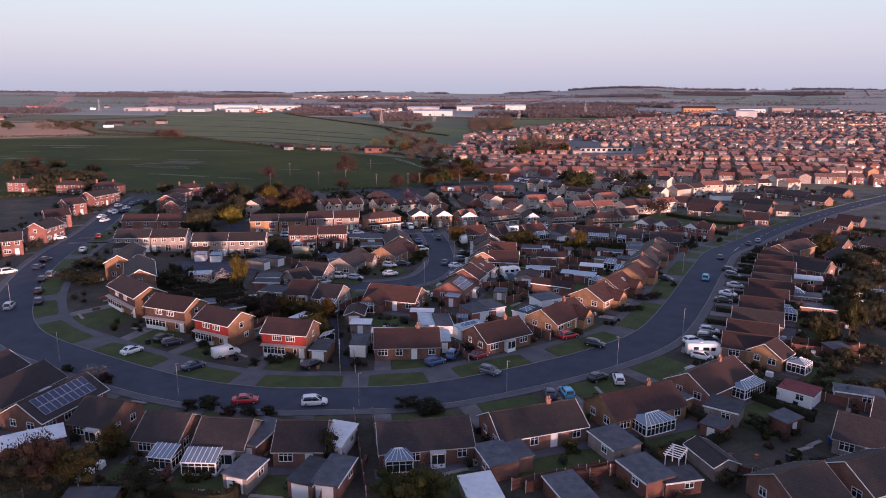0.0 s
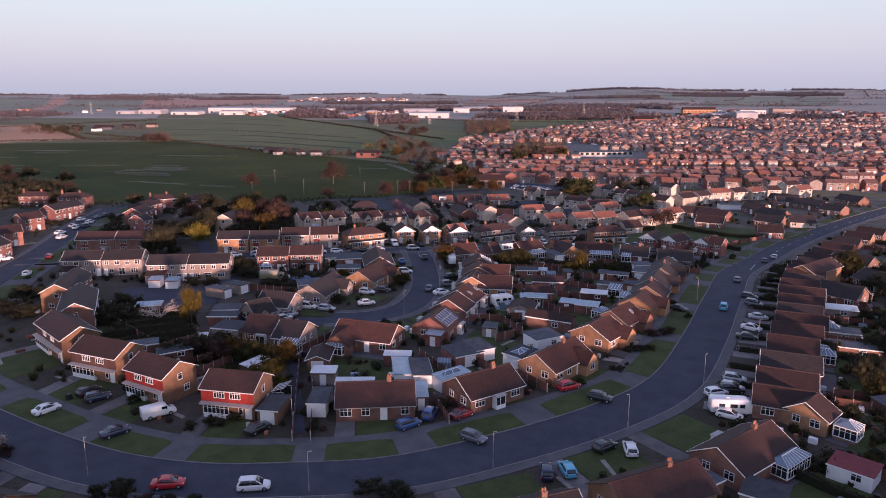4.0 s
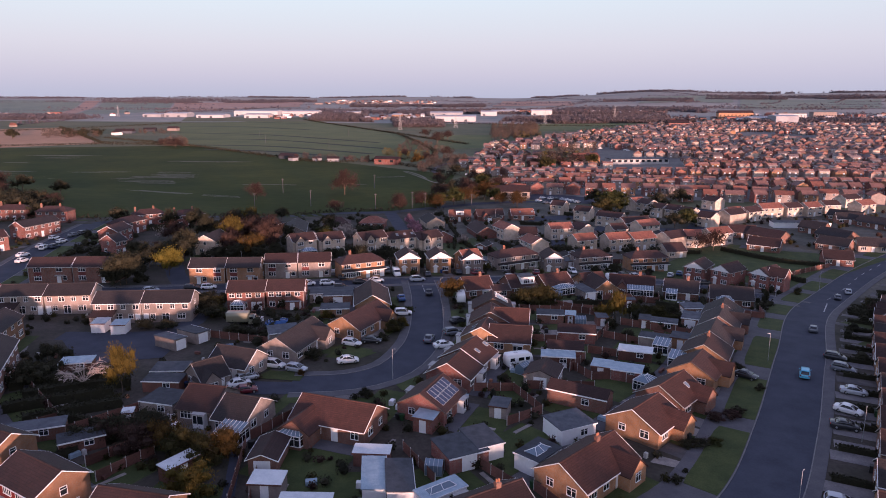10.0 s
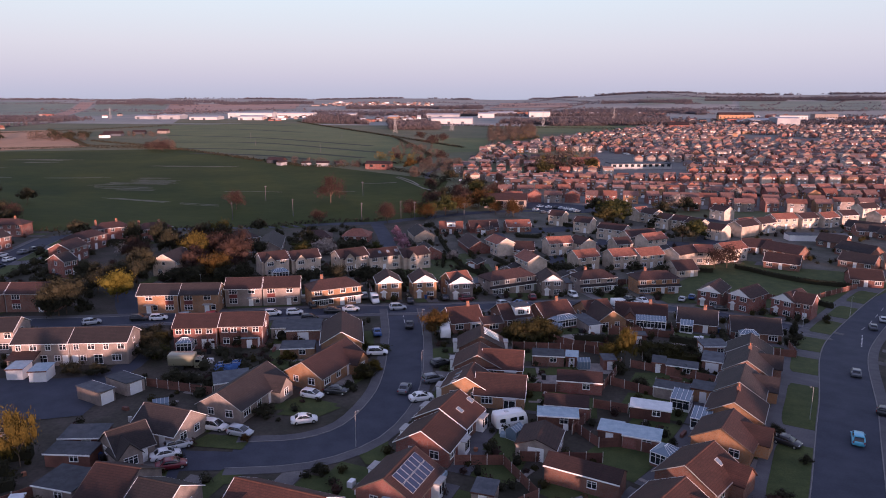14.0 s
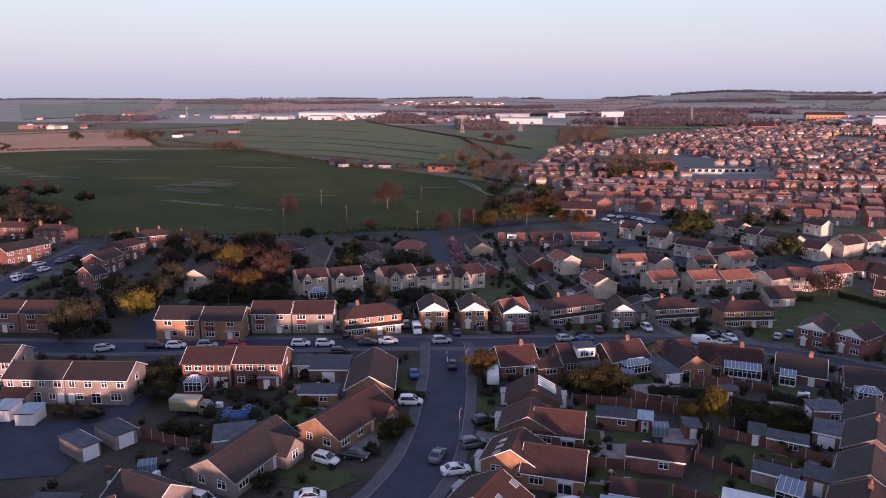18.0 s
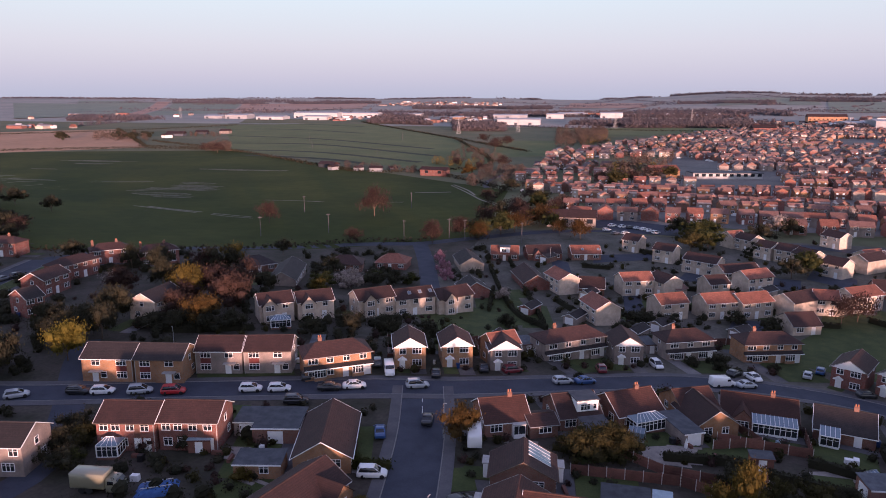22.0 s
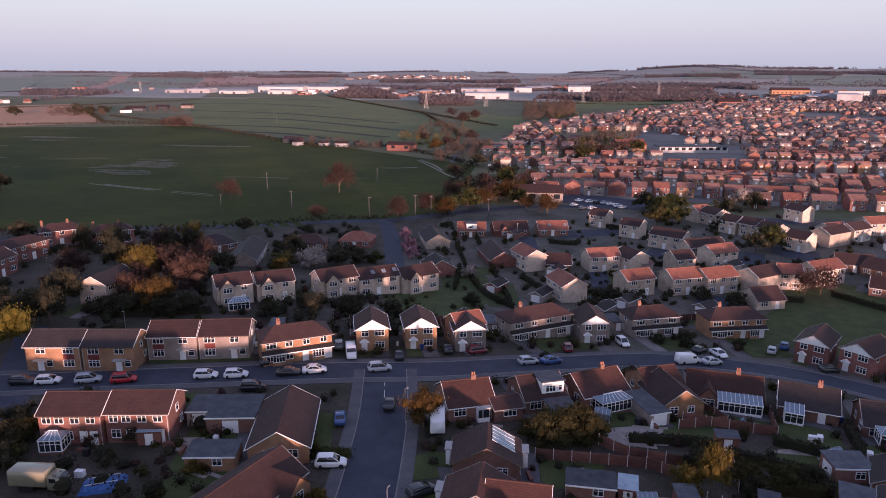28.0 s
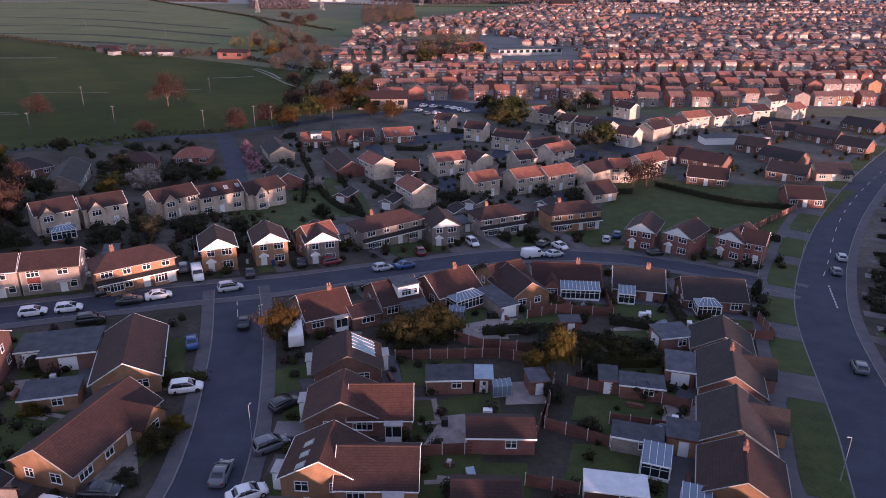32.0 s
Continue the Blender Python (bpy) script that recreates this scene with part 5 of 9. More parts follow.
def wheel(parent, x, y, r=0.32):
    def tyre(bm):
        bmesh.ops.create_cone(bm, cap_ends=True, segments=14, radius1=r, radius2=r, depth=0.2, matrix=Matrix.Rotation(math.pi / 2, 4, "X"))
    def rim(bm):
        bmesh.ops.create_cone(bm, cap_ends=True, segments=10, radius1=r * 0.62, radius2=r * 0.55, depth=0.22, matrix=Matrix.Rotation(math.pi / 2, 4, "X"))
    ob = part("wheel", shared(("tyre", r), tyre, RUBBER), None, parent, m=pose(x, y, r))
    if parent.matrix_basis.translation.y < 190:
        part("rim", shared(("rim", r), rim, STEEL), None, ob)


def vehicle(kind, x, y, rot, colour):
    name = {"car": "car", "van": "van", "motorhome": "motorhome", "caravan": "caravan", "truck": "truck"}[kind]
    top = new(name)
    top.empty_display_size = 0.3
    slope = math.degrees(math.atan2(g(x + math.cos(radians(rot)), y + math.sin(radians(rot))) - g(x - math.cos(radians(rot)), y - math.sin(radians(rot))), 2))
    top.matrix_basis = pose(x, y, g(x, y) + 0.075, 0, -slope, rot)
    words = {"navy": "dark blue", "lightblue": "light blue"}
    tagged(top, f"{words.get(colour, colour)} {'touring ' if kind == 'caravan' else ''}{name} parked on the {'road or drive' if kind == 'car' else 'hard ground'}", name, "parked vehicles")
    p = paint(colour)
    if kind == "car":
        style = int(abs(x * 7 + y * 3)) % 3
        tall = (1.48, 1.66, 1.46)[style]
        tail = (-1.86, -2.05, -1.5)[style]
        back = (-1.95, -2.15, -2.15)[style]

        def body(bm):
            loft(bm, [(back - 0.06, 0.66, 0.42, 0.74, 0.05), (back, 0.80, 0.30, 0.94, 0.06), (back + 0.25, 0.86, 0.24, 1.0, 0.05), (-0.9, 0.89, 0.2, 1.0, 0.05), (0.3, 0.89, 0.2, 0.98, 0.05), (1.0, 0.87, 0.2, 0.95, 0.06), (1.6, 0.84, 0.24, 0.84, 0.09), (1.92, 0.76, 0.3, 0.70, 0.1), (2.02, 0.58, 0.38, 0.60, 0.1)])
            # dark sills and wheel openings read from the tyres; door mirrors
            for q in (-1, 1):
                box(bm, 0.72, 0.86, q * 0.93 - 0.07, q * 0.93 + 0.07, 0.95, 1.06)

        def cabin(bm):
            loft(bm, [(tail - 0.05, 0.72, 0.9, 0.99, 0.02), (tail + (0.28 if style < 2 else 0.55), 0.76, 0.9, tall - 0.1, 0.12), (-0.5, 0.80, 0.9, tall - 0.03, 0.14), (0.25, 0.79, 0.9, tall - 0.08, 0.15), (1.12, 0.74, 0.88, 0.98, 0.04)])

        def roofpanel(bm):
            u = tail + (0.26 if style < 2 else 0.52)
            loft(bm, [(u - 0.06, 0.60, tall - 0.15, tall - 0.06, 0.05), (u + 0.2, 0.66, tall - 0.10, tall - 0.01, 0.06), (-0.4, 0.67, tall - 0.08, tall + 0.01, 0.06), (0.28, 0.64, tall - 0.14, tall - 0.04, 0.05)])
            for q in (-1, 1):
                tube(bm, [Vector((tail + 0.02, q * 0.72, 0.95)), Vector((u + 0.12, q * 0.64, tall - 0.07))], [0.13, 0.10], 5)
                tube(bm, [Vector((-0.42, q * 0.80, 0.95)), Vector((-0.40, q * 0.66, tall - 0.05))], [0.05, 0.05], 4)
                tube(bm, [Vector((1.06, q * 0.72, 0.97)), Vector((0.26, q * 0.63, tall - 0.09))], [0.05, 0.05], 4)
        part("body", shared(("car_body", style, colour), body, p), None, top)
        part("cabin_glass", shared(("car_cabin", style), cabin, CARGLASS), None, top)
        part("roof", shared(("car_roof", style, colour), roofpanel, p), None, top)
        for s in (-1, 1) if y < 200 else ():
            part("headlight", shared(("headlight",), lambda b: box(b, -0.06, 0.06, -0.14, 0.14, -0.07, 0.07), LAMPGLASS), None, top, m=pose(1.90, s * 0.60, 0.66, 0, -15, 0))
            part("tail_light", shared(("tail_light",), lambda b: box(b, -0.05, 0.05, -0.12, 0.12, -0.1, 0.1), TAILGLASS), None, top, m=pose(back, s * 0.68, 0.80))
        axles = (-1.28, 1.32)
        half, r = 0.78, 0.32
    elif kind in ("caravan", "motorhome"):
        long = 5.4 if kind == "caravan" else 6.6
        def body(bm):
            loft(bm, [(-long / 2, 0.95, 0.55, 2.2, 0.1), (-long / 2 + 0.25, 1.1, 0.4, 2.6, 0.08), (long / 2 - 1.1, 1.1, 0.4, 2.65, 0.08), (long / 2 - 0.35, 1.08, 0.4, 2.4, 0.1), (long / 2, 0.95, 0.5, 1.5, 0.12)])
        part("body", shared(("caravan_body", long), body, p), None, top)
        for s in (-1, 1):
            for xx, w in ((-1.6, 0.9), (0.2, 1.1), (1.5, 0.8)):
                part("window_pane", shared(("caravan_pane", w), lambda b: box(b, -w / 2, w / 2, -0.02, 0.02, 0, 0.6), CARGLASS), None, top, m=pose(xx, s * 1.1, 1.35))
        part("front_window", shared(("caravan_front",), lambda b: box(b, -0.03, 0.03, -0.75, 0.75, 0, 0.6), CARGLASS), None, top, m=pose(long / 2 - 0.2, 0, 1.5, 0, -18, 0))
        part("roof_vent", shared(("roof_vent",), lambda b: box(b, -0.3, 0.3, -0.3, 0.3, 0, 0.12), LAMPGLASS), None, top, m=pose(-0.6, 0, 2.62))
        axles = (0.0,) if kind == "caravan" else (-1.6, 2.2)
        half, r = 0.95, 0.33
    else:
        long = 5.2 if kind == "van" else 6.8
        tall = 2.0 if kind == "van" else 3.0
        def body(bm):
            if kind == "van":
                loft(bm, [(-long / 2, 0.86, 0.3, tall - 0.05, 0.06), (-long / 2 + 0.1, 0.95, 0.25, tall, 0.08), (0.9, 0.96, 0.25, tall, 0.08), (1.75, 0.94, 0.25, 1.2, 0.12), (2.4, 0.9, 0.28, 1.0, 0.12), (2.6, 0.75, 0.35, 0.8, 0.1)])
            else:
                loft(bm, [(-long / 2, 1.2, 1.0, tall, 0.05), (-long / 2 + 0.05, 1.22, 0.95, tall, 0.05), (1.3, 1.22, 0.95, tall, 0.05), (1.35, 1.2, 1.0, tall, 0.05)])
        part("body", shared((kind + "_body", colour), body, p), None, top)
        if kind == "truck":
            part("cab", shared(("truck_cab", colour), lambda b: loft(b, [(1.5, 1.1, 0.5, 2.4, 0.1), (2.7, 1.1, 0.5, 2.3, 0.15), (3.4, 1.0, 0.5, 1.5, 0.1)]), p), None, top)
            part("chassis", shared(("truck_chassis",), lambda b: box(b, -3.2, 3.2, -0.5, 0.5, 0.55, 0.9), RUBBER), None, top)
        zx = 1.45 if kind == "van" else 3.1
        part("windscreen", shared((kind + "_screen",), lambda b: box(b, -0.03, 0.03, -0.8, 0.8, -0.35, 0.35), CARGLASS), None, top, m=pose(zx, 0, 1.62 if kind == "van" else 1.95, 0, -42 if kind == "van" else -38, 0))
        for s in (-1, 1):
            part("side_window", shared((kind + "_side",), lambda b: box(b, -0.4, 0.4, -0.02, 0.02, 0, 0.5), CARGLASS), None, top, m=pose(0.75 if kind == "van" else 2.2, s * (0.93 if kind == "van" else 1.1), 1.2 if kind == "van" else 1.6))
        axles = (-1.5, 1.6) if kind == "van" else (-2.0, -1.0, 2.6)
        half, r = 0.86, 0.34 if kind == "van" else 0.48
    for ax in axles:
        for s in (-1, 1):
            wheel(top, ax, s * half, r)
    return top


def street_lamp(x, y):
    top = new("street_lamp")
    top.empty_display_size = 0.2
    top.matrix_basis = pose(x, y, g(x, y) + 0.05, 0, 0, (x * 13) % 360)
    tagged(top, "slim grey steel street lamp beside the road", "lamp post", "street lamps")
    bm = bmesh.new()
    tube(bm, [Vector((0, 0, -0.3)), Vector((0, 0, 1.2)), Vector((0, 0, 1.25)), Vector((0, 0, 5.6))], [0.075, 0.075, 0.045, 0.035], 8)
    part("pole", bm, STEEL, top)
    bm = bmesh.new()
    tube(bm, [Vector((0, 0, 5.55)), Vector((0.1, 0, 5.66)), Vector((0.35, 0, 5.7))], [0.03, 0.03, 0.025], 6)
    part("arm", bm, STEEL, top)
    bm = bmesh.new()
    loft(bm, [(0.3, 0.05, 5.66, 5.73, 0.01), (0.42, 0.07, 5.65, 5.74, 0.02), (0.58, 0.04, 5.67, 5.71, 0.01)])
    part("lantern", bm, STEEL, top)


POST = shared(("post",), lambda b: box(b, -0.05, 0.05, -0.05, 0.05, -0.4, 1.75), POSTS)


def nearest_road(p):
    best = (1e9, None)
    for line, half in ROADS:
        for a, b in zip(line, line[1:]):
            a, b = Vector(a), Vector(b)
            t = max(0, min(1, (p - a).dot(b - a) / (b - a).length_squared))
            q = a.lerp(b, t)
            if (q - p).length < best[0]:
                best = ((q - p).length, q)
    return best


def fence(points, panel=3.0, material=None, h=1.6):
    """Concrete posts with wooden panels between them along a line on the ground."""
    def make(bm):
        n = 7
        prof = []
        for i in range(n):
            prof += [(0.02 if i % 2 else -0.02, 0.05 + i * (h - 0.05) / n), (0.02 if i % 2 else -0.02, 0.05 + (i + 1) * (h - 0.05) / n)]
        back = [(yy - 0.04, zz) for yy, zz in reversed(prof)]
        extrude_x(bm, prof + back, -panel / 2 + 0.05, panel / 2 - 0.05)
    me = shared(("fence_panel", panel, h), make, WOOD)
    if any(nearest_road(Vector(p))[0] < 5.5 for p in points) or any(nearest_road((Vector(p) + Vector(q)) / 2)[0] < 5.5 for p, q in zip(points, points[1:])):
        return None
    a = Vector(points[0])
    top = new("fence")
    top.empty_display_size = 0.2
    top.matrix_basis = pose(a.x, a.y, g(a.x, a.y))
    tagged(top, "brown timber panel fence with pale concrete posts", "fence", "garden fences")
    base = Vector((a.x, a.y, g(a.x, a.y)))
    for p, q in zip(points, points[1:]):
        p, q = Vector(p), Vector(q)
        n = max(1, round((q - p).length / panel))
        rot = math.degrees(math.atan2(q.y - p.y, q.x - p.x))
        for i in range(n + 1):
            c = p.lerp(q, i / n)
            part("post", POST, None, top, m=pose(c.x - base.x, c.y - base.y, g(c.x, c.y) - base.z, 0, 0, rot))
            if i < n:
                c = p.lerp(q, (i + 0.5) / n)
                ob = part("fence_panel", me, None, top, m=pose(c.x - base.x, c.y - base.y, g(c.x, c.y) - base.z, 0, 0, rot))
                ob.scale.x = (q - p).length / n / panel
    return top


def hedge(points, width=1.0, h=1.5, colour="dark"):
    rnd = random.Random(int(points[0][0] * 13 + points[0][1]))
    verts, faces = [], []
    # dense inner growth, then loose leaves over it
    line = curve_points(points, 0.8)
    for i, p in enumerate(line):
        d = (line[min(i + 1, len(line) - 1)] - line[max(i - 1, 0)]).normalized()
        n = Vector((-d.y, d.x)) * width * 0.42
        z = g(p.x, p.y)
        for q, zz in ((-n, -0.1), (-n * rnd.uniform(0.8, 1.0), h * rnd.uniform(0.78, 0.9)), (n * rnd.uniform(0.8, 1.0), h * rnd.uniform(0.78, 0.9)), (n, -0.1)):
            verts.append((p.x + q.x, p.y + q.y, z + zz))
        if i:
            k = 4 * i
            faces.extend((k - 4 + j, k - 3 + j, k + 1 + j, k + j) for j in range(3))
    k = 4 * (len(line) - 1)
    faces.extend(((0, 1, 2, 3), (k + 3, k + 2, k + 1, k)))
    for p in curve_points(points, 0.4):
        for _ in range(int(10 + 5 * width)):
            x, y = p.x + rnd.uniform(-1, 1) * width / 2, p.y + rnd.uniform(-1, 1) * width / 2
            leaf(verts, faces, x, y, g(x, y) + h * (1 - rnd.random() ** 2.2 * 0.95) + rnd.gauss(0, 0.06), rnd.uniform(0.14, 0.28), rnd)
    me = bpy.data.meshes.new("hedge")
    me.from_pydata(verts, [], faces)
    return tagged(part("hedge", me, LEAF[colour], None), "clipped dark green garden hedge", "hedge", "garden hedges")


def patch(what, corners):
    """A paved or grassed piece of a garden."""
    k = int(abs(corners[0][0] * 7 + corners[0][1] * 3)) % 9
    if what == "yard":
        sheet("driveway", corners, 5, 5, 0.07 + 0.001 * k, TARMAC, "grey tarmac yard between the houses", "driveway")
    elif what == "patio":
        sheet("patio", corners, 5, 5, 0.075 + 0.001 * k, SLABS, "pale weathered slab patio in a garden", "patio")
    else:
        sheet("back_lawn", corners, 5, 5, 0.085 + 0.001 * k, GRASS, "mown garden lawn", "lawn")


# ---- the houses of the estate ----
house("bung", -72.3, 88.9, 79, 12.4, 8.0, wall='brick', flag='solar', roof='dark')
house("bung", -82.1, 92.5, 82, 12.6, 8.0, wall='brick', roof='dark')
house("bung", -91.4, 98.3, 86, 8.4, 8.0, wall='brick', roof='dark')
house("bung", -61.9, 86.2, -8, 6.5, 8.0, wall='brick', roof='dark')
house("bung", -50.2, 83.2, -2, 6.6, 8.0, wall='brick', roof='dark')
house("bung", -41.2, 82.6, 2, 7.1, 8.0, wall='pale', roof='dark')
house("bung", -30.6, 83.3, 8, 6.8, 8.0, wall='brick', roof='dark')
house("bung", -14.1, 85.9, 17, 12.8, 8.0, wall='brick', roof='dark')
house("bung", 1.1, 92.4, 27, 13.6, 8.0, wall='brick', flag='chimney', roof='dark')
house("bung", 16.9, 101.0, 32, 13.5, 8.0, wall='ochre', flag='chimney')
house("bung", 30.9, 112.3, 44, 13.0, 8.0, wall='brick', flag='chimney')
house("bung", 48.0, 94.7, -30, 7.1, 8.0, wall='pale', roof='dark')
house("bung", 55.1, 100.7, -29, 6.3, 8.0, wall='pale', roof='dark')
house("bung", 43.8, 83.9, 29, 9.4, 8.0, wall='brick', roof='dark')
house("bung", 33.4, 79.4, 30, 7.9, 8.0, wall='brick', roof='dark')
house("gar", 25.0, 86.5, -67, 6.3, 3.4, wall='pale', roof='dark')
house("two", -89.2, 140.4, -37, 15.0, 6.8, wall='umber', clad='dark')
house("two", -74.6, 131.1, -15, 10.7, 6.8, wall='umber', clad='dark')
house("two", -60.8, 124.4, -22, 9.4, 6.8, wall='umber', clad='red')
house("two", -45.4, 120.3, -4, 9.0, 6.8, wall='umber', clad='red')
house("bung", -23.1, 122.7, 12, 12.3, 8.0, wall='brick', flag='chimney')
house("bung", -6.1, 129.1, 41, 10.9, 8.0, wall='brick', flag='chimney')
house("bung", 6.3, 141.7, 54, 12.3, 8.0, wall='ochre', flag='chimney+fgable2', roof='rust')
house("bung", 15.4, 156.7, 56, 8.0, 8.6, wall='ochre', flag='fgable2', roof='rust')
house("bung", 26.5, 177.5, 65, 7.4, 8.0, wall='ochre', flag='fgable2', roof='brown')
house("bung", 30.1, 187.0, 70, 7.6, 8.2, wall='ochre', flag='chimney', roof='brown')
house("bung", 20.6, 166.4, 56, 8.6, 8.0, wall='brick', flag='sky+fgable2', roof='rust')
# dark tiles on these three stand in for their unlit west slopes
house("bung", 33.0, 196.1, 71, 9.0, 7.6, wall='ochre', flag='fgable2', roof='dark')
house("bung", 37.0, 207.6, 72, 9.6, 7.6, wall='brick', flag='chimney+fgable2', roof='dark')
house("bung", 39.6, 217.2, 73, 6.8, 8.0, wall='ochre', roof='dark')
house("bung", -30.6, 150.0, -11, 12.4, 8.0, wall='brick', flag='fgable3', roof='rust')
house("gar", -37.3, 138.9, 97, 6.6, 3.8, wall='brick')
house("bung", -52.8, 151.5, -5, 6.2, 8.2, wall='pale')
house("bung", -45.6, 148.9, -9, 5.8, 8.2, wall='pale', roof='dark')
house("bung", -58.3, 161.3, 54, 5.2, 6.2, wall='pale', roof='dark', flag='fgable')
house("bung", -55.8, 168.0, -11, 8.2, 7.0, wall='pale', roof='dark')
house("bung", -49.6, 180.7, 81, 14.0, 8.0, wall='pale', roof='dark', flag='fgable2')
house("bung", -40.3, 195.1, 74, 14.1, 8.0, wall='ochre', flag='fgable2')
house("bung", -42.4, 211.8, 107, 14.0, 8.0, wall='ochre')
house("bung", -17.7, 157.9, 76, 8.6, 8.0, wall='red', flag='solar')
house("bung", -15.8, 169.7, 77, 6.6, 8.0, wall='red', roof='rust')
house("bung", -14.3, 177.6, 74, 7.2, 8.4, wall='brick', flag='sky2', roof='rust')
house("bung", -12.7, 189.8, -95, 6.6, 8.3, wall='ochre', flag='sky3', roof='rust')
house("bung", -12.4, 200.3, 93, 6.8, 8.4, wall='brick', roof='rust')
house("bung", -13.1, 210.3, 98, 6.6, 8.6, wall='brick', flag='glaze')
house("bung", -7.8, 200.5, 1, 7.3, 7.0, wall='brick', roof='rust')
house("bung", -7.2, 188.9, -1, 8.2, 7.0, wall='ochre')
house("two", -92.5, 227.6, 13, 9.5, 6.8, wall='ochre', roof='dark', flag='terrace')
house("two", -83.1, 229.6, 13, 8.9, 6.8, wall='ochre', roof='dark', flag='terrace')
house("two", -75.1, 236.3, 15, 8.8, 6.8, wall='pale', flag='terrace')
house("two", -66.4, 238.8, 17, 8.9, 6.8, wall='pale', flag='terrace')
house("hip", -53.6, 240.0, 35, 12.5, 6.6, wall='ochre', flag='canopy')
house("gab", -41.8, 249.4, 111, 8.0, 6.0, wall='ochre', roof='rust', flag='white')
house("gab", -33.4, 253.6, 111, 8.0, 6.0, wall='ochre', roof='rust', flag='white')
house("gab", -24.0, 255.4, 109, 8.0, 6.0, wall='pale', flag='white')
house("hip", -12.2, 268.3, 37, 14.6, 6.6, wall='pale', flag='canopy')
house("gab", -0.3, 270.5, 104, 8.0, 6.0, wall='pale', flag='white')
house("hip", 12.2, 279.9, 25, 11.1, 6.6, wall='pale', flag='canopy')
house("hip", 30.2, 285.6, 19, 12.9, 6.6, wall='ochre', flag='canopy')
house("gab", 44.7, 273.6, 62, 9.0, 6.0, wall='red', flag='white')
house("gab", 52.7, 270.2, 47, 9.0, 6.0, wall='red', flag='white')
house("gab", 63.1, 268.1, 46, 9.0, 6.0, wall='red', flag='white')
house("two", -71.6, 206.8, 13, 8.7, 6.8, wall='red', flag='terrace')
house("two", -62.8, 209.3, 13, 8.8, 6.8, wall='red', flag='terrace')
# brown brick on these two stands in for shade on buff walls
house("two", -135.0, 221.2, 13, 11.5, 6.8, wall='brick', flag='terrace')
house("two", -123.3, 223.7, 11, 11.7, 6.8, wall='brick', flag='terrace')
house("two", -121.8, 194.9, 14, 10.3, 6.8, wall='pale', roof='dark', flag='terrace')
house("two", -111.4, 197.4, 14, 10.4, 6.8, wall='pale', roof='dark', flag='terrace')
house("two", -95.9, 193.3, 13, 10.5, 6.8, wall='pale', roof='dark', flag='terrace')
house("two", -85.4, 195.7, 13, 10.7, 6.8, wall='pale', roof='dark', flag='terrace')
house("bung", -19.1, 226.6, 26, 7.3, 8.0, wall='brick', roof='rust', flag='chimney')
window(house("gar", -12.9, 226.1, 26, 3.2, 4.8, wall='brick'), 0.2, -2.4, 0.9, 0, 1.9, 1.1, 3)
house("bung", -8.4, 232.1, 27, 7.0, 8.0, wall='brick', flag='dormer+dright')
house("bung", 0.4, 236.8, 34, 8.4, 8.0, wall='brick', roof='rust', flag='chimney')
house("bung", 10.6, 242.2, 27, 6.6, 8.0, wall='ochre', roof='rust')
house("bung", 12.7, 236.9, -68, 8.6, 6.8, wall='ochre')
house("bung", 21.7, 243.2, -5, 11.6, 8.0, wall='brick', roof='rust', flag='chimney+fgable')
house("bung", 34.5, 242.2, -12, 8.6, 8.0, wall='brick', roof='dark', flag='chimney')
house("bung", 46.1, 238.3, -7, 10.3, 8.0, wall='brick', roof='dark')
house("two", -81.5, 267.9, 39, 8.0, 6.8, wall='stone', flag='fgable')
house("two", -74.1, 273.7, 37, 8.7, 6.8, wall='stone', flag='fgable')
house("two", -62.4, 283.1, 43, 9.7, 6.8, wall='stone', flag='fgable')
house("two", -53.9, 289.0, 38, 10.6, 6.8, wall='stone', flag='sky3')
house("two", -45.5, 295.6, 49, 10.9, 6.8, wall='stone', flag='fgable')
house("two", -110.0, 262.5, 92, 11.0, 6.8, wall='stone', roof='dark')
house("hip", -160.8, 306.9, 46, 11.6, 6.6, wall='red', flag='chimney2')
house("hip", -147.0, 312.1, 47, 11.8, 6.6, wall='red', flag='chimney2')
house("two", -150.7, 270.9, 95, 9.9, 6.8, wall='red')
house("hip", -246.8, 309.5, -2, 17.7, 6.6, wall='red', flag='chimney2')
house("hip", -220.5, 306.3, 9, 13.0, 6.6, wall='red', flag='chimney2')
house("hip", -201.0, 305.1, 9, 12.8, 6.6, wall='red', flag='chimney2')
house("two", -186.7, 276.6, 80, 15.3, 6.8, wall='red', roof='dark')
house("two", -182.6, 251.7, 62, 7.7, 6.8, wall='red')
house("two", -171.4, 226.6, 46, 8.2, 6.8, wall='red')
house("hip", -156.7, 286.7, 83, 13.1, 6.6, wall='red')
house("two", -155.8, 184.9, 37, 5.5, 6.8, wall='red', roof='dark')
house("two", -109.4, 169.4, 109, 17.0, 6.6, wall='umber', roof='dark')
house("two", -97.6, 156.2, 121, 17.6, 6.8, wall='brick', roof='dark')
house("bung", -54.0, 355.5, 113, 15.2, 8.0, wall='stone', roof='dark')
house("bung", -43.8, 371.1, 10, 10.0, 8.0, wall='brick', roof='bright', flag='dormer')
house("bung", -30.6, 375.9, 20, 12.6, 8.0, wall='red', flag='fgable')
house("bung", -15.7, 379.6, 16, 10.7, 8.0, wall='brick', roof='bright', flag='sky2')
house("bung", -29.9, 338.0, 113, 16.8, 8.0, wall='red')
house("two", -19.4, 332.6, 122, 10.1, 6.8, wall='stone', roof='bright')
house("two", -6.8, 303.7, 118, 10.0, 6.8, wall='stone', roof='bright')
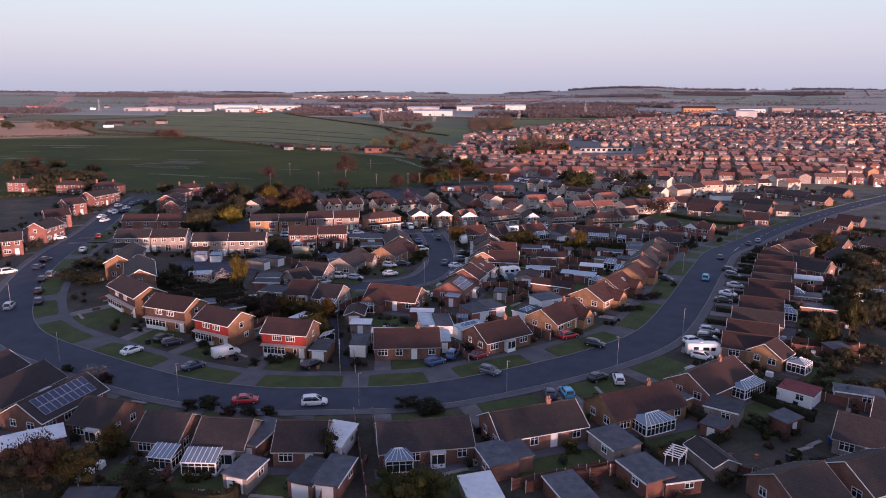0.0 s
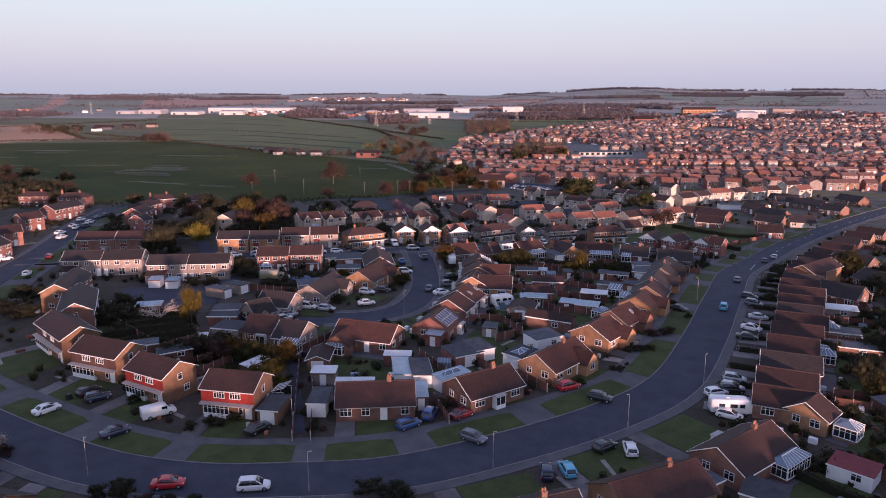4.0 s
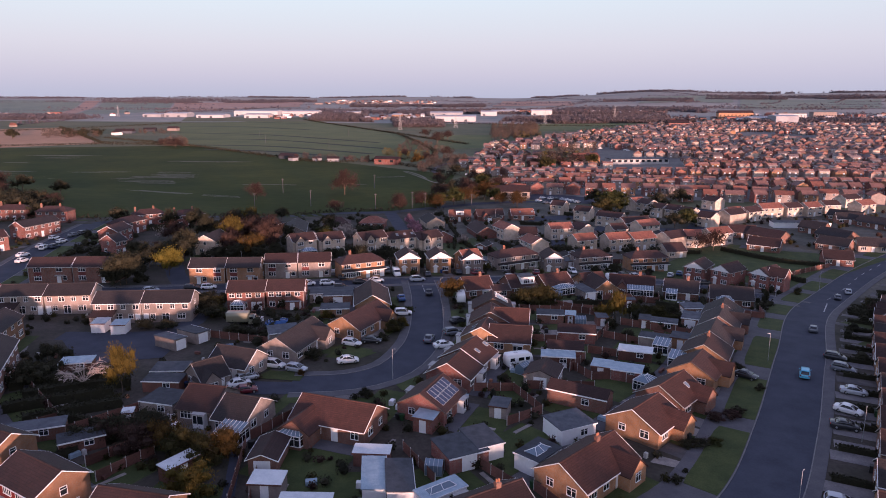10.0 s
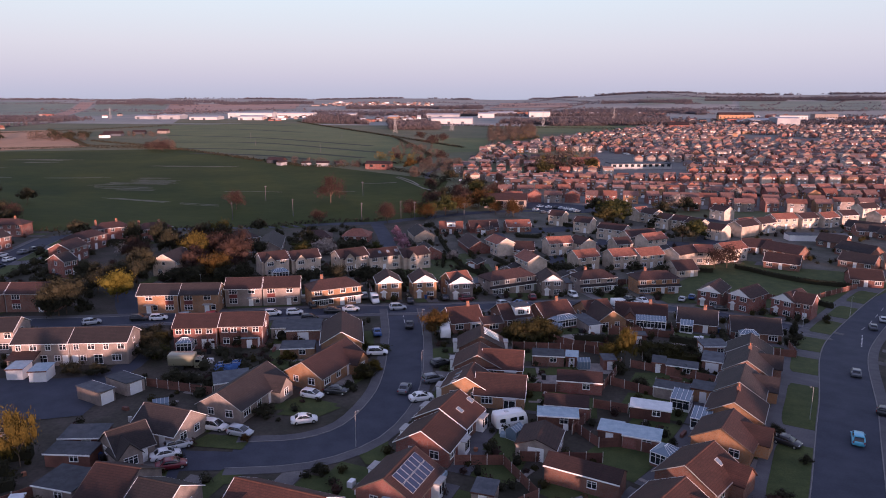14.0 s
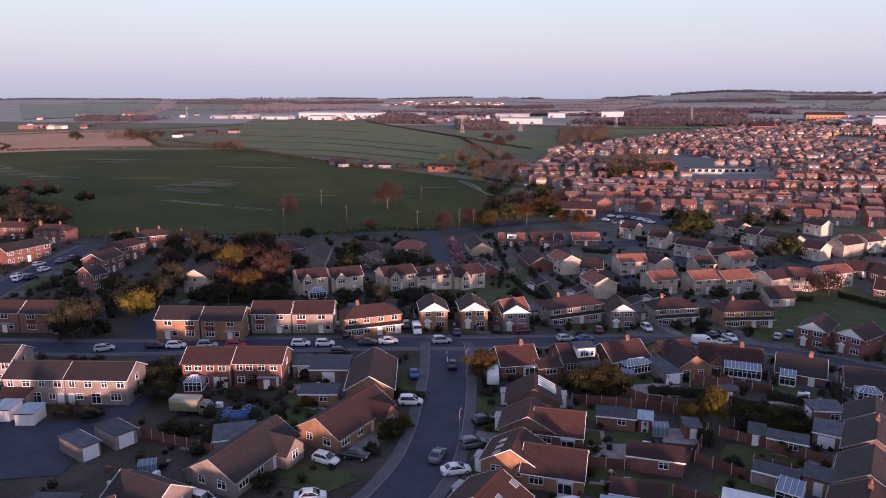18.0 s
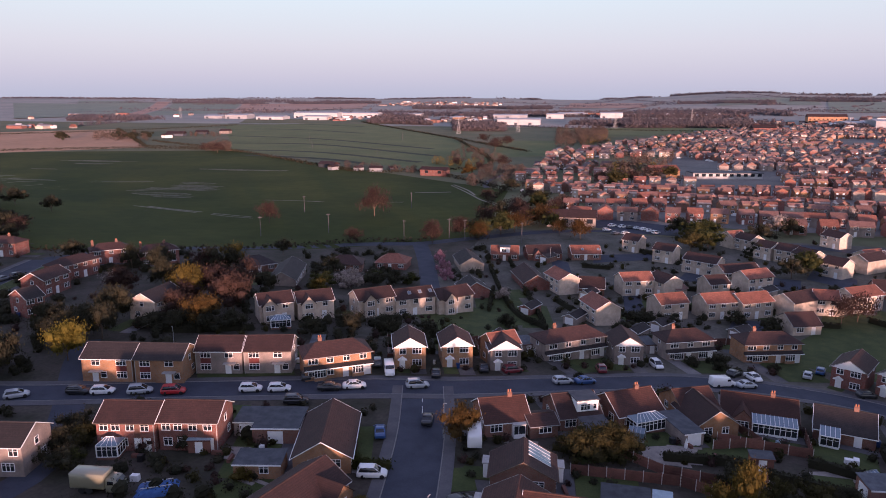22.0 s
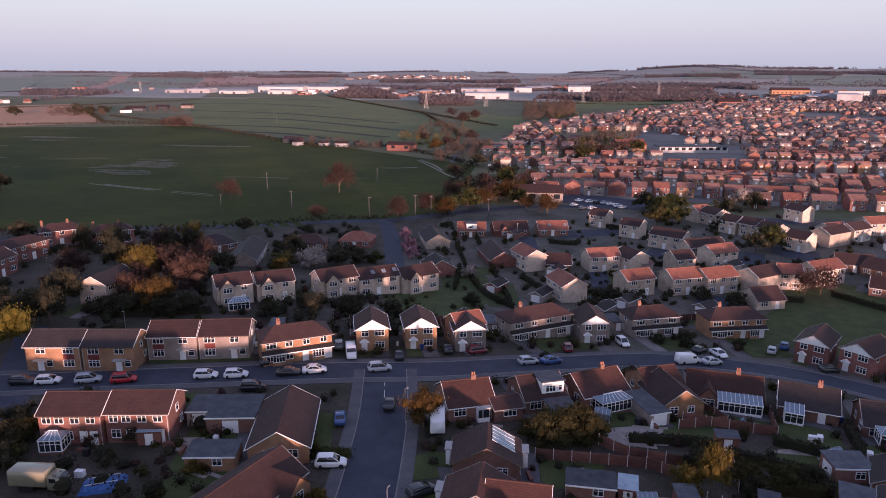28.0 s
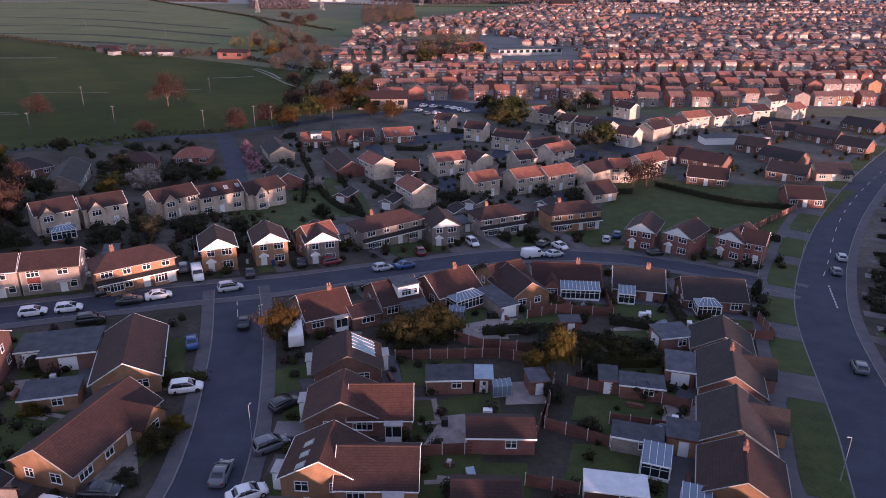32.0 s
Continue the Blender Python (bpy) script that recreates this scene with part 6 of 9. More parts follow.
house("two", 1.9, 335.7, 24, 9.6, 6.8, wall='stone', roof='bright')
house("two", 10.7, 336.5, -52, 7.9, 6.8, wall='stone')
house("two", 10.6, 313.8, 31, 8.5, 6.8, wall='stone', roof='bright')
house("two", 23.3, 318.0, 28, 10.0, 6.8, wall='stone', roof='bright')
house("two", 32.1, 320.7, 31, 9.9, 6.8, wall='stone', roof='bright')
house("two", 44.9, 325.4, 41, 11.5, 6.8, wall='stone')
house("two", 52.3, 328.6, 0, 6.2, 6.8, wall='stone', roof='bright')
house("two", 62.5, 335.2, 34, 10.9, 6.8, wall='stone', roof='bright')
house("bung", 42.1, 310.5, 22, 7.6, 8.0, wall='stone')
house("two", 2.0, 397.7, -26, 6.7, 6.8, wall='stone')
house("two", 13.3, 382.1, -25, 7.5, 6.8, wall='stone')
house("two", 24.6, 367.1, -30, 11.6, 6.8, wall='stone')
house("two", 33.2, 355.5, 29, 13.2, 6.8, wall='stone')
house("two", 37.1, 348.8, 36, 9.9, 6.8, wall='stone', roof='bright')
house("two", 24.7, 338.0, 27, 6.4, 6.8, wall='stone')
house("two", 40.2, 415.6, 35, 7.0, 6.8, wall='stone', roof='bright')
house("two", 45.0, 410.5, -53, 8.4, 6.8, wall='stone')
house("two", 49.7, 397.0, -45, 6.9, 6.8, wall='stone')
house("two", 55.8, 392.6, -38, 7.1, 6.8, wall='stone')
house("two", 60.8, 386.3, -52, 7.8, 6.8, wall='stone')
house("two", 66.9, 373.8, -44, 7.4, 6.8, wall='stone')
house("two", 79.4, 425.1, -53, 8.7, 6.8, wall='stone')
house("two", 81.4, 390.7, 34, 8.6, 6.8, wall='stone', roof='bright')
house("bung", 108.4, 366.1, -38, 9.9, 8.0, wall='brick', roof='dark')
house("bung", 133.2, 399.5, -38, 14.4, 8.0, wall='brick', roof='dark')
house("bung", 139.5, 382.0, -48, 14.6, 8.0, wall='brick', roof='dark')
house("bung", 111.1, 349.1, -54, 13.3, 8.0, wall='brick', roof='dark')
house("bung", 144.0, 366.0, -50, 10.2, 8.0, wall='brick', roof='dark')
house("bung", 117.0, 331.7, -7, 10.2, 8.0, wall='stone', roof='dark')
house("bung", 96.2, 306.6, -9, 9.1, 8.0, wall='red')
house("bung", -99.9, 309.9, 108, 20.7, 8.0, wall='pale', roof='dark')
house("hipb", -91.9, 336.2, 17, 11.3, 9.0, wall='brick')
house("hipb", -78.7, 346.8, 6, 10.6, 9.0, wall='red', roof='bright')
house("hipb", -115.4, 317.4, 54, 10.9, 9.0, wall='brick', roof='dark')
house("bung", -44.2, 318.3, 117, 9.0, 8.0, wall='red', roof='dark')
house("bung", -10.5, 332.8, 5, 7.4, 8.0, wall='brick')
house("two", -139.8, 254.1, 75, 4.5, 6.8, wall='red', roof='dark')
house("two", -24.8, 256.9, 37, 6.0, 6.0, wall='ochre', roof='bright')
house("two", 65.7, 265.6, -32, 4.8, 6.5, wall='red')
house("two", 79.4, 384.8, 41, 11.6, 6.8, wall='stone')
house("two", 89.2, 393.4, 39, 9.6, 6.8, wall='stone')
house("two", 100.7, 406.1, 25, 11.9, 6.8, wall='stone', roof='bright')
house("two", 111.5, 409.5, 30, 9.6, 6.8, wall='stone')
house("two", 121.4, 412.8, 31, 9.3, 6.8, wall='stone', roof='bright')
house("two", 132.6, 420.8, 21, 8.7, 6.8, wall='stone')
house("two", 150.9, 445.9, 30, 11.1, 6.8, wall='stone')
house("two", 149.8, 425.3, 37, 11.6, 6.8, wall='stone', roof='bright')
house("bung", 131.7, 392.6, -7, 11.0, 8.0, wall='brick', roof='dark')
house("bung", 104.3, 331.0, -37, 11.0, 8.0, wall='brick', roof='dark')
house("bung", 78.1, 325.9, -23, 11.1, 8.0, wall='brick')
house("bung", 76.0, 351.7, -4, 10.4, 8.0, wall='brick')
house("bung", 84.2, 344.3, -44, 13.8, 8.0, wall='brick')
house("bung", 166.4, 400.4, -59, 13.2, 8.0, wall='brick', roof='dark')
house("two", -160.0, 205.2, 94, 10.5, 6.8, wall='red', roof='dark')
house("bung", 77.1, 194.8, -42, 9.7, 8.0, wall='brick', roof='dark')
house("bung", 96.9, 216.2, -72, 13.5, 8.0, wall='brick', roof='dark')
house("bung", 105.9, 254.8, -47, 11.8, 8.0, wall='brick', roof='dark')
house("bung", 123.8, 255.0, -44, 12.6, 8.0, wall='brick', roof='dark')
house("two", 80.8, 220.3, 44, 16.0, 6.8, wall='ochre')
house("gar", 2.5, 291.2, 62, 6.4, 3.4, wall='pale', roof='dark')
house("gar", 8.6, 300.4, 57, 5.8, 3.4, wall='pale', roof='dark')
house("gar", 27.2, 300.2, 48, 5.1, 3.4, wall='pale', roof='dark')
house("gar", 44.0, 312.3, 46, 6.1, 3.4, wall='stone', roof='dark')
house("gar", -12.9, 298.9, 69, 6.5, 3.4, wall='pale', roof='dark')
house("gar", -10.8, 325.4, 60, 5.2, 3.4, wall='stone', roof='dark')
house("gar", 14.5, 336.6, 46, 4.9, 3.4, wall='stone', roof='mid')
house("gar", 23.9, 344.1, 50, 5.7, 3.4, wall='stone', roof='dark')
house("gar", 40.2, 341.9, 48, 5.7, 3.4, wall='stone', roof='dark')
house("gar", 55.2, 328.3, 41, 5.9, 3.4, wall='stone', roof='mid')
house("gar", -25.1, 303.7, 70, 6.2, 3.4, wall='red', roof='dark')
house("gar", -27.9, 370.0, 62, 6.2, 3.4, wall='brick', roof='dark')
house("gar", 21.0, 369.4, 48, 6.0, 3.4, wall='stone', roof='dark')


# ---- vehicles, trees, lamps, sheds ----
vehicle("car", -64.4, 227.5, 19, "white")
vehicle("car", -59.5, 228.9, 19, "white")
vehicle("car", -54.2, 225.0, 19, "black")
vehicle("car", -51.0, 231.7, 19, "black")
vehicle("car", -47.0, 233.6, 23, "white")
vehicle("car", -36.2, 237.1, 26, "silver")
vehicle("car", -89.0, 219.7, 22, "white")
vehicle("car", -93.2, 218.6, 15, "black")
vehicle("car", -82.7, 221.6, 27, "silver")
vehicle("car", -76.9, 223.0, 23, "red")
vehicle("car", -30.6, 224.2, 100, "black")
vehicle("car", -36.6, 218.2, 111, "blue")
vehicle("car", -33.3, 206.3, 15, "white")
vehicle("van", -43.5, 242.3, -67, "white")
vehicle("car", -47.2, 245.7, 112, "grey")
vehicle("car", -57.5, 235.4, 118, "black")
vehicle("car", -34.7, 243.8, 106, "black")
vehicle("car", -26.7, 250.0, 104, "black")
vehicle("car", -21.2, 251.1, 40, "maroon")
vehicle("car", -11.3, 248.7, 34, "silver")
vehicle("car", -7.2, 250.6, 37, "blue")
vehicle("car", -4.7, 259.6, 104, "maroon")
vehicle("car", 6.4, 267.7, -68, "white")
vehicle("van", 18.4, 260.9, 29, "white")
vehicle("car", 25.2, 268.0, -61, "white")
vehicle("car", 23.0, 262.1, 30, "silver")
vehicle("car", 21.6, 268.9, 56, "black")
vehicle("car", 36.7, 274.5, 73, "silver")
vehicle("car", 40.1, 278.6, 72, "blue")
vehicle("car", 45.1, 266.0, 23, "black")
vehicle("car", -37.1, 175.5, 24, "white")
vehicle("car", -50.0, 171.0, -5, "white")
vehicle("car", -45.3, 169.9, -10, "silver")
vehicle("car", -52.7, 161.8, 38, "white")
vehicle("car", -52.5, 164.7, 40, "silver")
vehicle("car", -50.4, 159.4, 30, "maroon")
vehicle("car", -39.2, 184.7, -11, "white")
vehicle("car", -35.6, 187.0, 0, "black")
vehicle("car", -24.1, 189.9, 88, "grey")
vehicle("car", -19.8, 194.7, 34, "grey")
vehicle("car", -20.0, 202.7, 45, "black")
vehicle("car", -20.5, 186.7, 29, "white")
vehicle("car", 35.8, 180.2, -36, "black")
vehicle("car", -102.3, 214.4, 40, "silver")
vehicle("car", 46.5, 182.9, 72, "lightblue")
vehicle("car", 58.1, 213.7, 71, "grey")
vehicle("car", 79.2, 257.5, 72, "grey")
vehicle("car", 85.2, 266.3, 71, "silver")
vehicle("car", 48.4, 167.9, -35, "white")
vehicle("car", 45.8, 162.1, -15, "black")
vehicle("car", 55.3, 193.1, -27, "black")
vehicle("car", 54.4, 186.4, -31, "grey")
vehicle("car", 52.2, 175.9, -18, "silver")
vehicle("car", 37.5, 140.5, -15, "silver")
vehicle("car", 36.1, 136.8, -22, "silver")
vehicle("car", 32.9, 126.3, -24, "white")
vehicle("car", 35.9, 135.8, 1, "black")
vehicle("car", 32.9, 134.4, 23, "white")
vehicle("motorhome", 33.5, 128.1, -0, "white")
vehicle("car", -45.0, 97.2, 16, "red")
vehicle("car", -33.7, 98.1, 15, "white")
vehicle("car", -75.4, 115.1, 61, "white")
vehicle("car", -60.1, 109.5, 51, "navy")
vehicle("car", -70.0, 120.3, 42, "navy")
vehicle("car", -72.9, 122.1, 69, "black")
vehicle("van", -56.9, 116.1, 44, "white")
vehicle("car", -39.2, 113.3, 59, "black")
vehicle("car", -16.8, 117.3, 42, "blue")
vehicle("car", -14.0, 121.2, 82, "blue")
vehicle("car", -8.9, 121.6, 45, "maroon")
vehicle("car", -6.5, 114.4, -26, "grey")
vehicle("car", 8.4, 133.9, 33, "red")
vehicle("car", 13.3, 130.2, -19, "black")
vehicle("car", 4.0, 106.3, 94, "navy")
vehicle("car", 6.8, 107.2, 106, "lightblue")
vehicle("car", 16.0, 113.8, 93, "white")
vehicle("car", 12.5, 114.1, 43, "black")
vehicle("car", -166.1, 245.6, 78, "white")
vehicle("car", -167.3, 256.0, 111, "white")
vehicle("car", -155.9, 206.1, 56, "white")
vehicle("car", -136.9, 190.7, 111, "white")
vehicle("car", -144.7, 210.6, 114, "maroon")
vehicle("car", -139.9, 163.1, 57, "white")
vehicle("car", -119.5, 147.8, 118, "black")
vehicle("car", -113.8, 140.2, 121, "navy")
vehicle("car", -125.8, 157.5, 116, "black")
vehicle("car", -126.7, 162.0, 113, "grey")
vehicle("car", -135.4, 168.7, 98, "navy")
vehicle("car", -139.5, 177.2, 98, "black")
vehicle("car", -118.2, 136.3, 113, "silver")
vehicle("truck", -66.9, 193.4, 9, "khaki")
vehicle("caravan", -21.8, 219.3, 103, "white")
vehicle("caravan", -5.1, 179.4, 28, "white")
tree(-107.0, 231.0, 8, 4.2, "willow")
tree(-93.1, 255.9, 8, 4, "amber")
tree(-108.2, 271.9, 10.5, 4.6, "yellow")
tree(-103.1, 260.5, 7, 4, "russet")
tree(-93.4, 269.3, 10, 5.5, "russet")
tree(-102.0, 277.1, 10, 4.5, "russet")
tree(-101.8, 290.9, 9, 4.5, "russet")
tree(-114.9, 253.9, 9, 4.5, "dark")
tree(-135.0, 296.8, 9, 4.5, "dark")
tree(-123.2, 303.0, 8, 4, "russet")
tree(-148.2, 301.1, 8, 3.5, "dark")
tree(-115.3, 245.9, 7, 4, "dark")
tree(-126.6, 246.7, 6, 4, "dark")
tree(-86.7, 307.0, 4.5, 4, "olive")
tree(-81.8, 314.0, 5, 5, "blossom")
tree(-76.2, 320.5, 4, 3.5, "olive")
tree(-60.8, 346.2, 4.5, 2.5, "pink")
tree(-56.1, 333.7, 4.5, 2.5, "pink")
tree(-65.5, 359.4, 4.5, 2.2, "pink")
tree(-78.8, 394.5, 9, 4.5, "russet")
tree(-69.0, 409.6, 8, 6, "russet")
tree(-106.8, 379.7, 7, 4, "russet")
tree(-123.0, 446.1, 15, 8, "russet")
tree(-164.5, 416.1, 10, 6, "russet")
tree(-53.2, 414.0, 9, 6, "olive")
tree(-48.5, 421.9, 9, 6, "orange")
tree(-46.3, 440.8, 9, 7, "russet")
tree(-39.5, 438.4, 9, 6, "orange")
tree(-34.5, 450.3, 8, 6, "olive")
tree(-61.2, 405.5, 8, 6, "olive")
tree(-19.5, 413.7, 9, 5, "orange")
tree(-28.9, 421.0, 7, 4, "orange")
tree(26.3, 426.7, 8, 6, "olive")
tree(32.3, 432.1, 8, 6, "olive")
tree(21.3, 435.2, 8, 6, "dark")
tree(61.6, 446.7, 9, 5, "blossom")
tree(99.7, 485.4, 8, 5, "blossom")
tree(46.7, 398.3, 6, 4, "dark")
tree(51.8, 366.4, 7, 5, "dark")
tree(58.0, 371.9, 7, 5, "olive")
tree(58.9, 321.6, 8, 5, "russet")
tree(36.6, 325.3, 4, 4, "dark")
tree(-3.6, 220.3, 4.4, 4.4, "golive")
tree(-6.8, 219.7, 4.2, 3.2, "golive")
tree(-0.3, 221.4, 4.2, 3.2, "golive")
tree(-23.9, 219.0, 6, 3.2, "amber")
tree(15.1, 210.9, 7, 2.2, "yellow")
tree(12.1, 210.3, 4, 2.2, "yellow")
tree(-71.4, 156.2, 8.5, 2.4, "yellow")
tree(-53.6, 139.6, 5, 2.4, "amber")
tree(-46.6, 137.3, 4.5, 3, "golive")
tree(-43.8, 139.4, 5, 2.4, "amber")
tree(-50.3, 138.3, 4.5, 3, "golive")
tree(-43.8, 129.6, 4.5, 3.2, "yellow")
tree(-58.8, 143.4, 4, 3.5, "dark")
tree(-62.7, 141.8, 4, 3, "dark")
tree(-56.7, 138.2, 4.5, 3.5, "russet")
tree(-88.0, 158.0, 4, 3.5, "dark")
tree(-90.2, 156.3, 4.5, 3.5, "dark")
tree(-113.8, 218.5, 9, 5, "dark")
tree(-60.5, 69.5, 7.5, 3.6, "russet")
tree(-55.7, 70.2, 6, 3, "golive")
tree(-56.2, 78.9, 5, 2.2, "golive")
tree(-61.7, 67.9, 6, 4, "dark")
tree(-12.3, 72.7, 5, 4, "olive")
tree(-15.6, 73.4, 4, 3, "olive")
tree(-47.8, 69.7, 4, 4, "dark")
tree(-26.7, 81.5, 5, 2.4, "dark")
tree(64.9, 140.9, 8, 2.6, "golive")
tree(58.3, 135.4, 5.5, 2.4, "golive")
tree(97.2, 238.1, 8, 5, "golive")
tree(71.7, 148.3, 6, 3.2, "dark")
tree(60.2, 143.5, 5, 3, "dark")
tree(110.6, 226.7, 6, 5, "dark")
tree(92.9, 198.4, 6, 5, "dark")
tree(92.3, 207.4, 6, 5, "dark")
tree(-74.3, 101.8, 3, 2, "blossom")
tree(-18.8, 99.0, 2, 2, "dark")
tree(-15.1, 98.9, 2, 2.2, "dark")
tree(-50.5, 95.6, 1.8, 1.8, "dark")
tree(-118.8, 159.9, 3, 4, "dark")
tree(-112.8, 158.1, 3, 4, "dark")
tree(-302.4, 367.2, 9, 6, "dark")
tree(-302.3, 385.9, 7, 6, "dark")
tree(-302.0, 405.9, 9, 6, "dark")
tree(-318.0, 408.4, 10, 5, "russet")
tree(-275.0, 368.0, 5, 6, "dark")
tree(-262.0, 362.0, 4.5, 6, "dark")
tree(-286.0, 372.0, 7, 6, "russet")
tree(-250.0, 357.0, 3.5, 6, "dark")
tree(-290.0, 358.0, 6, 6, "dark")
tree(-316.0, 390.0, 8, 7, "dark")
tree(-270.8, 396.9, 8, 5, "dark")
tree(-120.7, 313.3, 9, 4, "yellow")
tree(-1.5, 222.2, 5, 4, "golive")
street_lamp(-86.6, 109.5)
street_lamp(-57.3, 98.5)
street_lamp(-26.5, 98.4)
street_lamp(-3.2, 107.0)
street_lamp(16.6, 120.9)
street_lamp(31.7, 138.2)
street_lamp(-33.8, 113.3)
street_lamp(-26.9, 169.2)
street_lamp(-26.8, 219.6)
street_lamp(-22.0, 194.7)
street_lamp(41.9, 189.2)
street_lamp(78.2, 268.8)
street_lamp(61.9, 254.2)
street_lamp(-89.4, 240.5)
street_lamp(-118.2, 136.7)
street_lamp(-26.9, 368.4)
street_lamp(46.7, 158.3)
shed(-95.6, 184.8, 13, 2.9, 3.6, 2.3, "blue", "white")
shed(-90.8, 184.6, 15, 3.0, 3.6, 2.3, "blue", "white")
shed(-75.2, 178.0, 160, 6.0, 2.9, 2.4, "felt", "pale")
shed(-72.8, 182.6, 158, 6.0, 3.4, 2.4, "felt", "pale")
shed(-51.6, 214.6, 14, 7, 7, 2.7, "felt", "brick")
shed(-48.8, 203.4, 14, 6.5, 4, 2.4, "felt", "ochre")
shed(-56.7, 214.6, 14, 4, 5, 2.6, "felt", "pale")
shed(-11.1, 143.8, 35, 6, 6, 2.5, "felt", "red")
shed(-8.4, 146.7, 35, 4, 6, 2.5, "felt", "white")
shed(4.1, 153.5, 35, 6, 5, 2.6, "felt", "white")
shed(-0.2, 143.9, -35, 4.0, 5.4, 2.6, "felt", "white", True)
shed(-6.7, 158.5, -8, 2.8, 3.2, 2.2, "felt", "pale")
shed(5.9, 164.2, -20, 10, 3.6, 2.7, "brown", "brick")
shed(10.2, 177.7, -12, 3.4, 3.4, 2.3, "blue", "wood")
shed(14.6, 176.4, -13, 5.2, 3.4, 2.3, "blue", "red")
shed(17.0, 186.4, -10, 6.2, 2.8, 2.3, "white", "wood")
shed(2.3, 181.2, 1, 6.2, 2.8, 2.3, "blue", "wood")
shed(-0.2, 172.5, 80, 6.2, 5.8, 2.4, "brown", "pale")
shed(6.0, 195.8, -1, 7.6, 4.4, 2.5, "brown", "red")
shed(3.7, 185.3, -2, 6.8, 4.0, 2.5, "brown", "red")
shed(21.5, 194.8, -17, 5.5, 2.8, 2.3, "felt", "pale")
shed(-48.1, 134.1, 66, 5.0, 2.1, 2.3, "white", "wood")
shed(-34.4, 131.8, 6, 4.2, 3.0, 2.4, "white", "pale")
shed(-16.3, 125.9, 12, 2.2, 5.7, 2.4, "blue", "wood")
shed(-17.4, 152.2, -12, 3.2, 3.4, 2.5, "blue", "red")
shed(-21.1, 135.0, 105, 8, 3, 2.5, "blue", "white")
shed(-17.7, 135.0, 105, 8, 3.4, 2.5, "felt", "white")
shed(-23.0, 141.1, 5, 5, 2.2, 2.2, "white", "wood")
shed(-28.0, 128.4, 8, 6.4, 2.2, 2.2, "white", "wood")
shed(-65.9, 138.3, 40, 6, 3, 2.2, "felt", "wood")
shed(-74.5, 139.8, 30, 8, 3, 2.3, "felt", "brick")
shed(-75.7, 132.6, 30, 4, 4, 2.3, "felt", "brick")
shed(-11.9, 132.7, 45, 6.2, 2.6, 2.6, "blue", "white", True)
shed(-66.5, 163.6, 12, 6, 4, 2.2, "felt", "wood")
shed(-65.0, 158.8, 6, 6.5, 3.2, 2.2, "felt", "wood")
shed(-60.3, 151.4, -6, 6.0, 5.0, 2.5, "felt", "pale")
shed(-85.2, 163.4, 20, 5.5, 3.0, 2.3, "blue", "wood")
shed(-64.4, 147.3, 20, 1.6, 1.6, 1.7, "white", "pale")
shed(33.4, 220.1, 10, 5, 4, 2.6, "felt", "brick")
shed(31.4, 210.4, -15, 3.6, 5.0, 2.6, "felt", "brick")
shed(26.8, 194.9, -17, 3.7, 3.4, 2.6, "felt", "ochre")
shed(21.1, 207.6, -10, 2.3, 3.4, 2.2, "felt", "wood")
shed(25.0, 205.7, -12, 5.4, 2.9, 2.3, "felt", "wood")
shed(19.1, 224.2, 5, 3, 2, 2.2, "felt", "wood")
shed(0.4, 207.3, 2, 5.9, 3.4, 2.3, "felt", "brick")
shed(4.9, 207.6, -2, 2.2, 3.0, 2.2, "blue", "wood")
shed(11.7, 207.0, 10, 2.4, 3, 2.2, "felt", "wood")
shed(15.6, 81.2, -60, 6, 4.5, 2.5, "felt", "wood")
shed(12.5, 89.0, -60, 6, 4.5, 2.5, "felt", "pale")
shed(30.7, 102.2, -28, 5.0, 4.6, 2.5, "felt", "pale")
shed(22.4, 102.2, 40, 8.6, 2.0, 2.5, "felt", "ochre")
shed(28.0, 96.2, -38, 3.3, 3.4, 2.2, "felt", "wood")
shed(5.8, 75.3, -65, 7, 4, 2.4, "felt", "wood")
shed(-3.7, 82.4, -65, 6, 4, 2.5, "felt", "brick")
shed(-1.3, 84.0, -65, 5, 3.4, 2.4, "felt", "brick")
shed(-5.1, 74.1, -70, 6, 4, 2.4, "white", "pale")
shed(-37.1, 83.8, 80, 8, 3.4, 2.6, "felt", "brick")
shed(-35.5, 74.8, 80, 5, 3.4, 2.4, "felt", "pale")
shed(-26.8, 74.9, 80, 6, 3.4, 2.4, "felt", "brick")
shed(-23.9, 75.5, 85, 7, 3.4, 2.4, "felt", "brick")
shed(-26.2, 84.6, 85, 7, 3.6, 2.6, "white", "white")
shed(-68.2, 78.3, 40, 8, 4, 2.4, "white", "brick")
shed(-51.1, 65.5, 10, 6, 4, 2.4, "felt", "wood")
shed(19.5, 80.6, 20, 5, 3, 2.2, "felt", "wood")
shed(38.8, 99.5, 40, 4, 3, 2.3, "felt", "wood")
shed(44.6, 110.4, -38, 5.4, 4.4, 2.3, "redfelt", "white")
shed(53.7, 110.4, -15, 7, 3, 2.4, "felt", "brick")
shed(-38.6, 118.2, -1, 3.3, 5.4, 2.5, "felt", "umber")
shed(-32.1, 121.6, 5, 3.0, 5.8, 2.5, "felt", "white")
shed(63.8, 163.9, -15, 8, 3.5, 2.4, "felt", "pale")
shed(63.2, 155.2, -15, 9, 3.5, 2.4, "felt", "brick")
shed(70.4, 180.6, -15, 8, 3.4, 2.4, "white", "pale")
shed(80.8, 168.7, -15, 6, 4, 2.4, "blue", "white")
shed(58.4, 131.1, 20, 4, 3, 2.3, "felt", "wood")
shed(-54.3, 185.7, 30, 6, 5, 2.6, "felt", "pale")
